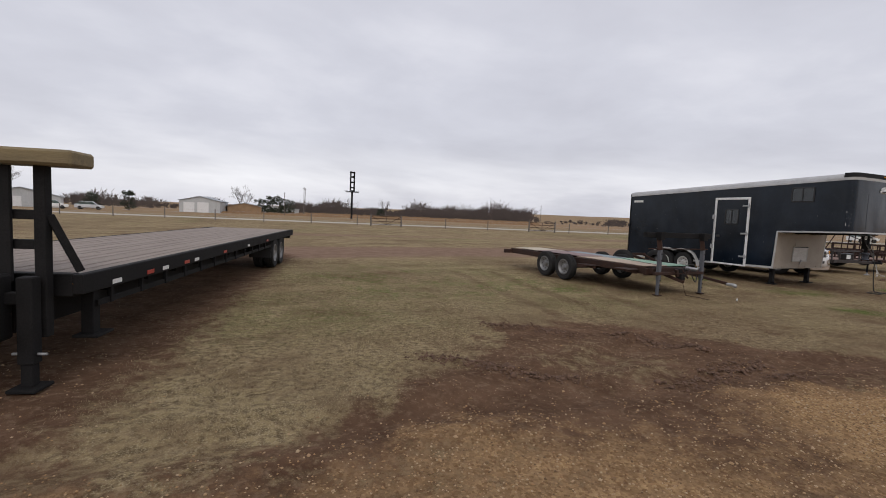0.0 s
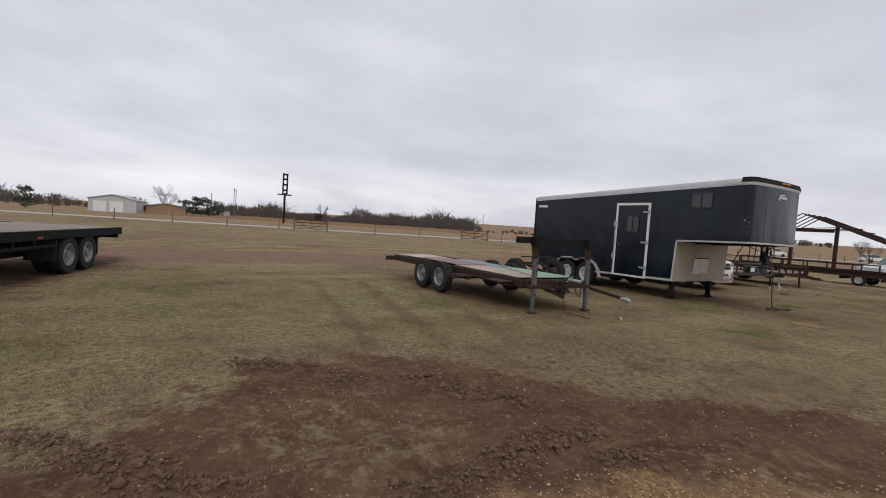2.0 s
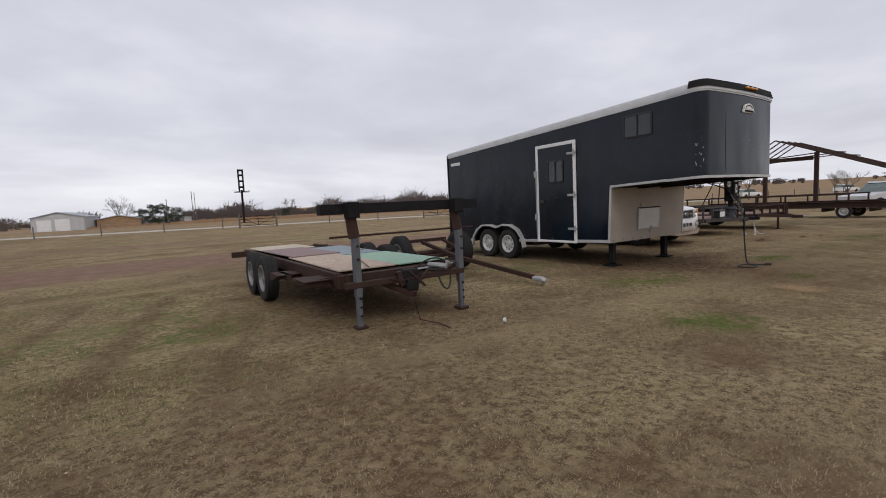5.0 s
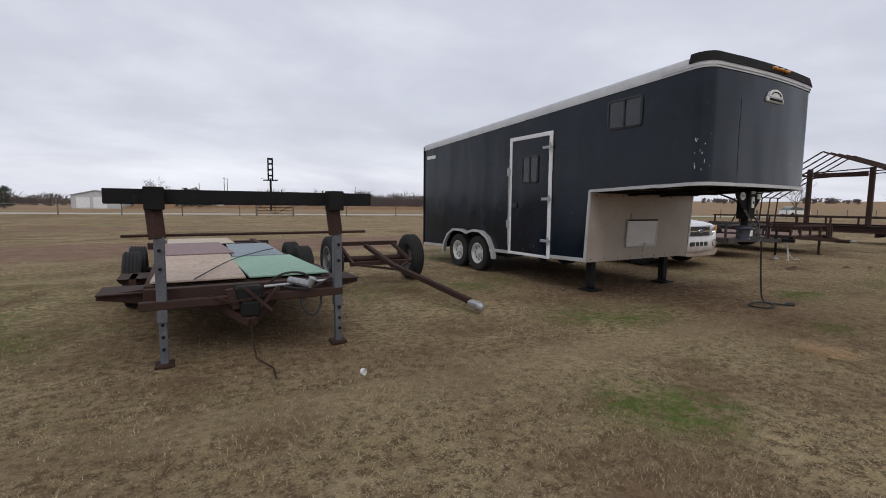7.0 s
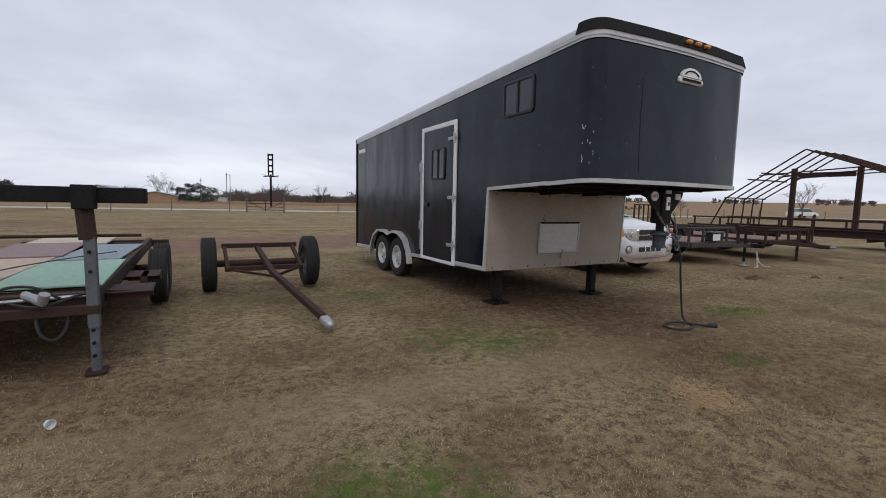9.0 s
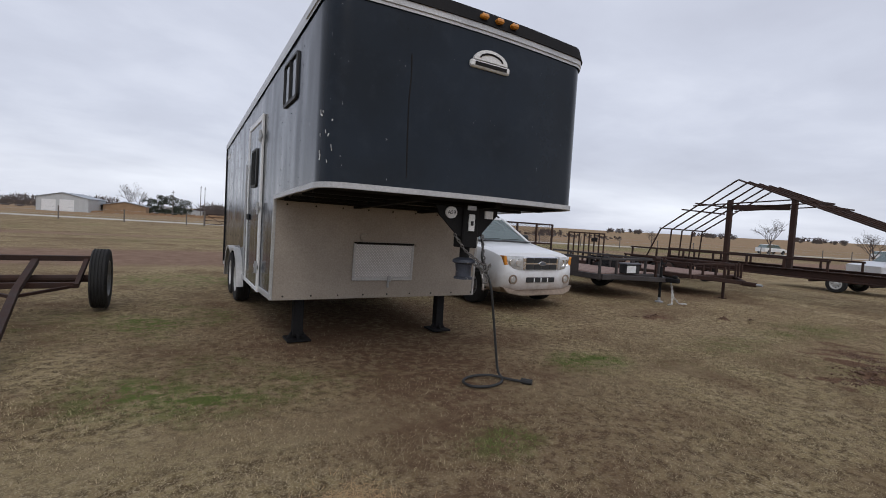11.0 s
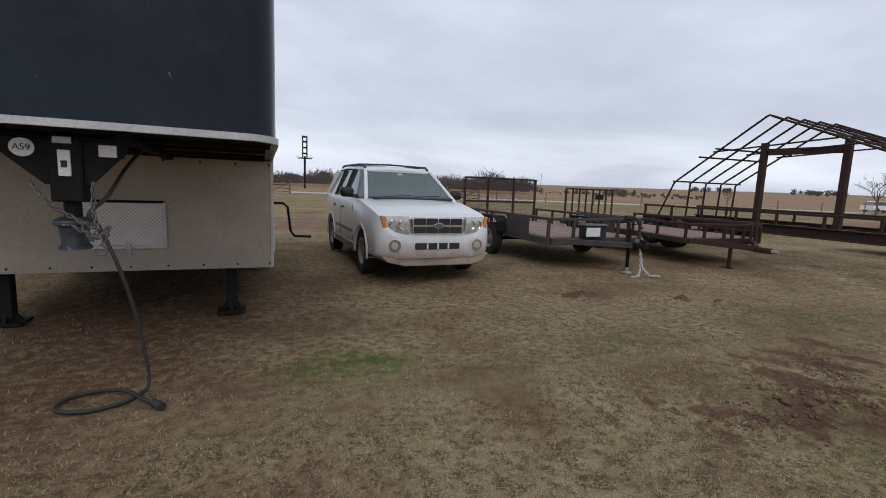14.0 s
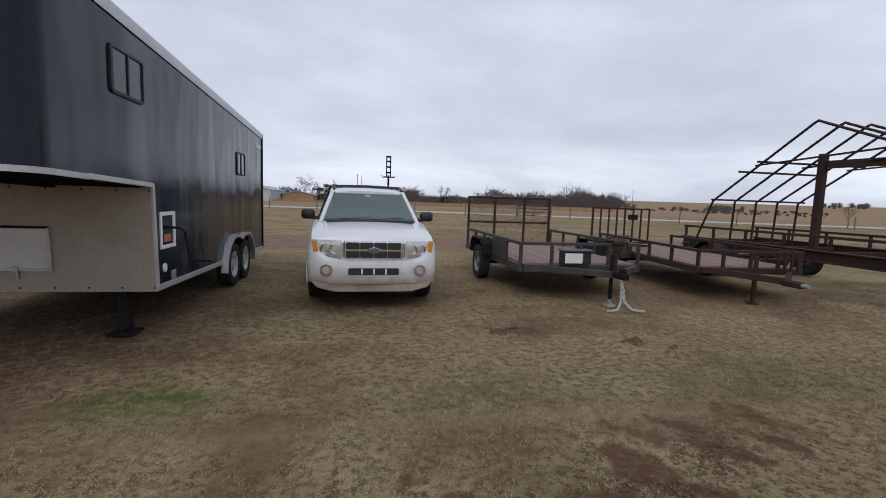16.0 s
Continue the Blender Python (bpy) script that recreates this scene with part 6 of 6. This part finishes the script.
def shed(name, label, x0, x1, y0, y1, hw, hr, m, wall=M_SHEDWALL, roofm=M_SHEDROOF, doors=()):
    s = thing(name, label, "building", m)
    def sp(nm, bm, mt, par=None):
        return part(nm, bm, mt, par or s, "", True)
    sp("wall", prism(bmesh.new(), [(x0, 0), (x1, 0), (x1, hw), ((x0 + x1) / 2, hr), (x0, hw)], 1, y0, y1), wall)
    for a, b in ((x0 - .25, (x0 + x1) / 2), (x1 + .25, (x0 + x1) / 2)):
        za = hw - .12
        sp("roof", prism(bmesh.new(), [(a, za), (b, hr + .04), (b, hr + .16), (a, za + .12)], 1, y0 - .25, y1 + .25), roofm)
    for a, b, h in doors:
        sp("garage_door", box(a, b, y0 - .06, y0 - .01, 0, h, .02), M_WHITE)
    return s


shed("shed", "pale metal shed with two white roller doors", -4.3, 4.3, 0, 11, 2.8, 3.7, pose(-6.6, 121.5, 0, 0, 0, -9), doors=((-3.4, -1.1, 2.3), (-.5, 1.9, 2.4)))
shed("hay_barn", "low tan barn with rusty siding", -4, 4, 0, 6, 2.0, 2.7, pose(3.2, 128, 0, 0, 0, -4), wall=M_RUSSET)
shed("long_shed", "long low grey shed", -9, 9, 0, 6, 1.8, 2.4, pose(10.5, 150, 0, 0, 0, -5))
shed("farmhouse", "small pale farmhouse under a bare tree", -6, 6, 0, 7, 2.2, 3.6, pose(-36, 112, 0, 0, 0, 12), doors=((-1, 0.2, 2.0), (2, 3.4, 1.6)))
for x, y in ((18.4, 132), (12.5, 124), (19.6, 138), (66, 170), (120, 160)):
    p = thing("utility_pole", "thin weathered wooden utility pole with a short crossarm", "pole", pose(x, y, 0), "utility poles")
    hgt = 6.0 if x < 15 else 8.0
    part("pole", tube(bmesh.new(), [(x, y, -.2), (x, y, hgt)], [.10, .07], 7), M_BARK, p)
    part("crossarm", box(x - .3, x + .3, y - .04, y + .04, hgt - .5, hgt - .42, .01), M_BARK, p)


def far_car(m, mat, label, cat="car", pickup=False):
    c = thing(cat.replace(" ", "_"), label, cat, m, "parked cars far off")
    prof = [(-2.2, .35), (2.2, .35), (2.25, .75), (1.3, .95), (-2.2, .98)]
    part("body", prism(bmesh.new(), prof, 1, -.9, .9, .06), mat, c, "", True)
    cabp = [(1.1, .95), (.45, 1.5), (-.6, 1.5), (-.8, .97)] if pickup else [(1.15, .95), (.5, 1.48), (-1.4, 1.5), (-2.05, .97)]
    part("cabin", prism(bmesh.new(), cabp, 1, -.78, .78, .05), M_GLASS, c, "", True)
    rp = [(.55, 1.46), (.45, 1.54), (-.62, 1.54), (-.66, 1.46)] if pickup else [(.6, 1.44), (.48, 1.53), (-1.4, 1.54), (-1.5, 1.46)]
    part("roof", prism(bmesh.new(), rp, 1, -.72, .72, .02), mat, c, "", True)
    for x in (-1.4, 1.4):
        for y in (-.82, .82):
            part("wheel", lathe(bmesh.new(), [(0, -.1), (.3, -.1), (.33, -.05), (.33, .05), (.3, .1), (0, .1)], (x, y, .33), 16, 1), M_TYRE, c, "", True)
    return c


far_car(pose(42.2, 10.0, 0, 0, 0, 150), M_CARFAR, "silver pickup truck parked beyond the trailers", "pickup truck", True)
far_car(pose(-29, 104, 0, 0, 0, 10), M_WHITE, "white car parked by the farmhouse")
far_car(pose(-24.5, 108, 0, 0, 0, 4), M_CARFAR, "silver car parked by the farmhouse")
far_car(pose(96, 39.8, .14, 0, 0, -17), M_WHITE, "white car standing on the gravel road")
far_car(pose(120, 32.8, .14, 0, 0, -17), M_WHITE, "white car standing on the gravel road")
far_car(pose(112, 20, 0, 0, 0, 70), M_CARBLUE, "dark pickup truck parked in the field", "pickup truck", True)


# ---------------------------------------------------------------- trees
def limb(bm, p, d, length, r, depth, rg, spread=.62):
    q = p + d * length * .5 + Vector((rg.normal(0, .05), rg.normal(0, .05), 0)) * length
    e = q + (d + Vector((rg.normal(0, .12), rg.normal(0, .12), .08))).normalized() * length * .5
    tube(bm, [p, q, e], [r, r * .82, r * .6], 6 if depth > 3 else 4 if depth > 1 else 3, False)
    if depth == 0:
        return
    for k in range(3 if depth > 2 else 4):
        nd_ = (d + Vector((rg.normal(0, spread), rg.normal(0, spread), rg.normal(.12, .3)))).normalized()
        limb(bm, q if k == 0 else e, nd_, length * rg.uniform(.55, .8), r * .55, depth - 1, rg, spread)


def bare_tree(x, y, h, seed, label="leafless tree with a fine grey crown"):
    rg = np.random.default_rng(seed)
    z = float(height(x, y))
    tr_ = thing("bare_tree", label, "tree", pose(x, y, z), "bare trees")
    part("trunk", tube(bmesh.new(), [(x, y, z - .2), (x + .05, y, z + h * .16), (x, y, z + h * .34)], [h * .024, h * .019, h * .015], 8), M_BARK, tr_)
    bm = bmesh.new()
    for k in range(4):
        a = k * 1.57 + rg.uniform(0, .8)
        limb(bm, Vector((x, y, z + h * rg.uniform(.24, .34))), Vector((math.cos(a) * .55, math.sin(a) * .55, .85)).normalized(), h * .25, h * .011, 4, rg)
    part("crown", bm, M_TWIG, tr_)


for i, (x, y, h) in enumerate(((84, 34.6, 5.6), (44.4, 139.4, 6.5), (-37, 106, 8.5), (2.5, 150, 8.5), (4.5, 154, 7.5), (58, 16, 3.4), (70, 43, 3.0), (104, 30, 4.2), (21, 168, 5), (62, 168, 5.5))):
    bare_tree(x, y, h, 40 + i)


def leaf_clump(bm, c, r, n, rg):
    for _ in range(n):
        v = Vector(rg.normal(0, 1, 3)).normalized() * r * rg.uniform(.35, 1.05)
        v.z *= .8
        p = c + v
        s = r * rg.uniform(.16, .34)
        a, b = Vector(rg.normal(0, 1, 3)).normalized() * s, Vector(rg.normal(0, 1, 3)).normalized() * s
        bm.faces.new([bm.verts.new(p + a), bm.verts.new(p + b), bm.verts.new(p - a * .7)])


def evergreen(x, y, h, w, seed):
    rg = np.random.default_rng(seed)
    t_ = thing("evergreen_tree", "dark evergreen tree with a dense uneven crown", "tree", pose(x, y, 0), "evergreens")
    part("trunk", tube(bmesh.new(), [(x, y, -.2), (x, y, h * .7)], [.2, .08], 7), M_BARK, t_)
    bm = bmesh.new()
    for k in range(34):
        f = rg.uniform(.10, .93)
        a = rg.uniform(0, 6.28)
        rr = w * math.sqrt(max(.05, 1 - (1.25 * f - .3) ** 2)) * rg.uniform(.25, 1.0)
        leaf_clump(bm, Vector((x + math.cos(a) * rr, y + math.sin(a) * rr, h * f)), w * .30, 75, rg)
    part("crown", bm, M_EVERGREEN, t_)


for i, (x, y, h, w) in enumerate(((7.4, 139, 4.4, 2.1), (10.0, 137, 5.0, 2.4), (12.6, 138, 5.4, 2.4), (14.9, 137, 4.8, 2.0), (-19.5, 116, 4.2, 1.7), (-26, 117, 3.6, 1.6), (46, 150, 3.2, 1.6))):
    evergreen(x, y, h, w, 70 + i)

# far woods: many thin bare stems and twigs, and russet scrub before them
bm_v, bm_f = [], []
for k in range(1060):
    if k < 840:
        u = rng.uniform()
        a = rng.uniform(radians(-34), radians(-3)) if u < .55 else rng.uniform(radians(4), radians(46)) if u < .92 else rng.uniform(radians(-52), radians(-34))
        R_ = rng.uniform(160, 230)
        big = 3.2 + 2.2 * math.exp(-((a + radians(27)) / radians(4)) ** 2) + 1.0 * math.sin(a * 31) + .8 * math.sin(a * 73 + 1)
        hh = max(1.6, big) * rng.uniform(.6, 1.7) * (.85 if a > 0 else 1.0)
        if a < radians(-34):
            hh *= .45
    else:
        a = rng.uniform(radians(-100), radians(-50))
        R_ = rng.uniform(420, 640)
        if math.sin(a * 40) < .1:
            continue
        hh = rng.uniform(3, 6.5)
    x, y = 9 - R_ * math.sin(a), 2 + R_ * math.cos(a)
    z = float(height(x, y)) - .3
    wdt = R_ / 190
    ux, uy = math.cos(a), math.sin(a)
    for j in range(46):
        u = rng.uniform(0, 1) ** .8 if j else 0.0
        ox = rng.normal(0, .20) * hh * (.35 + .9 * u * (1.25 - u) * 2) if j else 0.0
        z0 = z + u * .72 * hh
        dx, dz = ox * .35 + rng.normal(0, .10) * hh, (rng.uniform(.10, .28) if j else .9) * hh
        w = .12 * wdt * rng.uniform(.6, 1.5)
        px_, py_ = x + ux * ox, y + uy * ox
        b0 = len(bm_v)
        bm_v += [(px_ - ux * w, py_ - uy * w, z0), (px_ + ux * w, py_ + uy * w, z0), (px_ + ux * dx, py_ + uy * dx, z0 + dz)]
        bm_f.append((b0, b0 + 1, b0 + 2))
me = bpy.data.meshes.new("far_woods")
me.from_pydata(bm_v, [], bm_f)
me.materials.append(M_TWIG)
tagged(new("far_woods", me), "distant bare winter woodland along the skyline", "woods", kind="stuff")
bm_v, bm_f = [], []
for k in range(5000):
    a = rng.uniform(radians(-34), radians(6))
    R_ = rng.uniform(120, 165)
    if a > radians(-14) and rng.uniform() < .6:
        continue
    x, y = 9 - R_ * math.sin(a), 2 + R_ * math.cos(a)
    z = float(height(x, y)) - .05
    ux, uy = math.cos(a), math.sin(a)
    w, h_ = rng.uniform(.25, .7), rng.uniform(.25, .7)
    b0 = len(bm_v)
    bm_v += [(x - ux * w, y - uy * w, z), (x + ux * w, y + uy * w, z), (x + ux * w * .4, y + uy * w * .4, z + h_), (x - ux * w * .6, y - uy * w * .6, z + h_ * .8)]
    bm_f.append((b0, b0 + 1, b0 + 2, b0 + 3))
me = bpy.data.meshes.new("tall_grass")
me.from_pydata(bm_v, [], bm_f)
me.materials.append(M_RUSSET)
tagged(new("tall_grass", me), "tall russet field grass before the woods", "grass", kind="stuff")

# ---------------------------------------------------------------- grass blades and loose stones
def soup(name, verts, faces, material, label, category):
    m = bpy.data.meshes.new(name)
    m.vertices.add(len(verts))
    m.vertices.foreach_set("co", verts.astype(np.float32).ravel())
    k = faces.shape[1]
    m.loops.add(faces.size)
    m.loops.foreach_set("vertex_index", faces.astype(np.int32).ravel())
    m.polygons.add(len(faces))
    m.polygons.foreach_set("loop_start", np.arange(0, faces.size, k))
    m.update()
    m.materials.append(material)
    return tagged(new(name, m), label, category, kind="stuff")


def make_blades():
    m, nd, ln, bs = node_mat("dry_grass_blades")
    g = nd.new("ShaderNodeNewGeometry")
    a = nd.new("ShaderNodeAttribute")
    a.attribute_name = "green"
    dry = ramp(nd, ln, g.outputs["Random Per Island"], 0, 1, (0.115, 0.082, 0.044), (0.54, 0.43, 0.27))
    wet = ramp(nd, ln, g.outputs["Random Per Island"], 0, 1, (0.070, 0.104, 0.024), (0.21, 0.245, 0.082))
    ln.new(mixc(nd, ln, a.outputs["Fac"], dry, wet), bs.inputs["Base Color"])
    bs.inputs["Roughness"].default_value = 0.8
    bs.inputs["Specular IOR Level"].default_value = 0.05
    return m


N = 1150000
t = rng.uniform(0, 1, N)
px = -2 + 27 * t
py = 2.6 + np.abs(rng.normal(0, 1, N)) * 3.4 + np.where(px < 9, -0.4 + 0.12 * (9 - px), 0)
mud, gravel, lane, green, brown, field = masks(px, py)
keep = (rng.uniform(0, 1, N) > np.clip(mud * 1.25, 0, .96)) & (rng.uniform(0, 1, N) > np.clip(gravel * 1.25, 0, .985)) & (rng.uniform(0, 1, N) > brown * .75) & (py < 14) & (wob(px, py, 3.2) + .9 * wob(px, py, 9.0, 6) + rng.normal(0, .4, N) > -0.45)
px, py, green = px[keep], py[keep], green[keep]
n = len(px)
ang, lean = rng.uniform(0, 2 * np.pi, n), rng.uniform(0.75, 1.5, n)
ln_, wd = rng.uniform(.012, .036, n) * (1 + .4 * green), rng.uniform(.0010, .0023, n) * (1 + 0.25 * np.hypot(0 * px, np.maximum(py - 3.5, 0)))
pz = height(px, py) - 0.004
c, s = np.cos(ang), np.sin(ang)
tip = np.stack([px + c * ln_ * np.sin(lean), py + s * ln_ * np.sin(lean), pz + ln_ * np.cos(lean) + .003], -1)
l_ = np.stack([px - s * wd, py + c * wd, pz], -1)
r_ = np.stack([px + s * wd, py - c * wd, pz], -1)
V = np.stack([l_, r_, tip], 1).reshape(-1, 3)
blades = soup("grass", V, np.arange(3 * n).reshape(-1, 3), make_blades(), "short dry winter grass blades on the lawn", "grass")
at = blades.data.attributes.new("green", "FLOAT", "POINT")
gv = np.clip(green * 1.1 + rng.normal(0, .18, n) - .12, 0, 1)
at.data.foreach_set("value", np.repeat(gv, 3).astype(np.float32))


def make_stones():
    m, nd, ln, bs = node_mat("tan_and_grey_pebbles")
    g = nd.new("ShaderNodeNewGeometry")
    r = nd.new("ShaderNodeValToRGB")
    r.color_ramp.elements[0].color, r.color_ramp.elements[1].color = (0.15, 0.088, 0.044, 1), (0.52, 0.39, 0.25, 1)
    e = r.color_ramp.elements.new(0.6)
    e.color = (0.39, 0.235, 0.112, 1)
    ln.new(g.outputs["Random Per Island"], r.inputs[0])
    ln.new(r.outputs[0], bs.inputs["Base Color"])
    bs.inputs["Roughness"].default_value = 0.85
    return m


N = 90000
px, py = rng.uniform(-3, 9, N), rng.uniform(0.3, 6, N)
mud, gravel, lane, green, brown, field = masks(px, py)
keep = rng.uniform(0, 1, N) < np.clip(gravel * .9 + mud * .05 + .002, 0, 1)
px, py = px[keep], py[keep]
n = len(px)
r = rng.uniform(.004, .0115, n) * np.where(rng.uniform(0, 1, n) < .04, 1.7, 1)
pz = height(px, py) + r * .25
base = np.array([[1, 0, 0], [0, 1, 0], [-1, 0, 0], [0, -1, 0], [0, 0, .7], [0, 0, -.7]], float)
a = rng.uniform(0, 2 * np.pi, n)
c, s = np.cos(a), np.sin(a)
st = rng.uniform(.7, 1.3, (n, 6))
V = np.empty((n, 6, 3))
V[:, :, 0] = px[:, None] + (base[:, 0] * c[:, None] - base[:, 1] * s[:, None]) * r[:, None] * st
V[:, :, 1] = py[:, None] + (base[:, 0] * s[:, None] + base[:, 1] * c[:, None]) * r[:, None] * st
V[:, :, 2] = pz[:, None] + base[:, 2] * r[:, None] * st
F = np.array([[0, 1, 4], [1, 2, 4], [2, 3, 4], [3, 0, 4], [1, 0, 5], [2, 1, 5], [3, 2, 5], [0, 3, 5]])
soup("gravel", V.reshape(-1, 3), (F[None] + 6 * np.arange(n)[:, None, None]).reshape(-1, 3), make_stones(), "loose tan gravel and pebbles on the bare ground", "gravel")

# lumps of torn soil along the ruts
CL = []
for a, b in RIDGES:
    m_ = int(math.hypot(b[0] - a[0], b[1] - a[1]) * 420)
    t = rng.uniform(0, 1, m_)
    CL.append(np.stack([a[0] + t * (b[0] - a[0]) + rng.normal(0, .09, m_), a[1] + t * (b[1] - a[1]) + rng.normal(0, .09, m_)], -1))
for cx, cy, m_, s in ((20.0, 4.65, 150, .4), (20.25, 7.70, 110, .13), (21.45, 7.16, 80, .08), (21.74, 6.86, 30, .035)):
    CL.append(np.stack([cx + rng.normal(0, s, m_), cy + rng.normal(0, s * .55, m_)], -1))
P = np.concatenate(CL)
n = len(P)
r = (rng.gamma(2.0, .0048, n) + .004) * np.where(P[:, 0] < 10, 1.0, 0.7)
a = rng.uniform(0, 2 * np.pi, n)
c, s = np.cos(a), np.sin(a)
st = rng.uniform(.55, 1.4, (n, 6))
V = np.empty((n, 6, 3))
V[:, :, 0] = P[:, :1] + (base[:, 0] * c[:, None] - base[:, 1] * s[:, None]) * r[:, None] * st
V[:, :, 1] = P[:, 1:] + (base[:, 0] * s[:, None] + base[:, 1] * c[:, None]) * r[:, None] * st
V[:, :, 2] = (height(P[:, 0], P[:, 1]) + r * .3)[:, None] + base[:, 2] * r[:, None] * st
soup("soil_clods", V.reshape(-1, 3), (F[None] + 6 * np.arange(n)[:, None, None]).reshape(-1, 3), M_CLOD, "torn red-brown soil clods along the ruts", "soil")

# a handful of spilled straw
n = 900
px, py = 13.76 + rng.normal(0, .11, n), 4.65 + rng.normal(0, .13, n)
ang = rng.uniform(0, 2 * np.pi, n)
ln_ = rng.uniform(.04, .13, n)
c, s = np.cos(ang), np.sin(ang)
pz = height(px, py) + rng.uniform(.004, .03, n)
V = np.stack([np.stack([px - s * .002, py + c * .002, pz], -1), np.stack([px + s * .002, py - c * .002, pz], -1), np.stack([px + c * ln_, py + s * ln_, pz + rng.uniform(-.01, .02, n)], -1)], 1).reshape(-1, 3)
soup("straw", V, np.arange(3 * n).reshape(-1, 3), M_STRAW, "handful of bright straw spilled on the lawn", "straw")
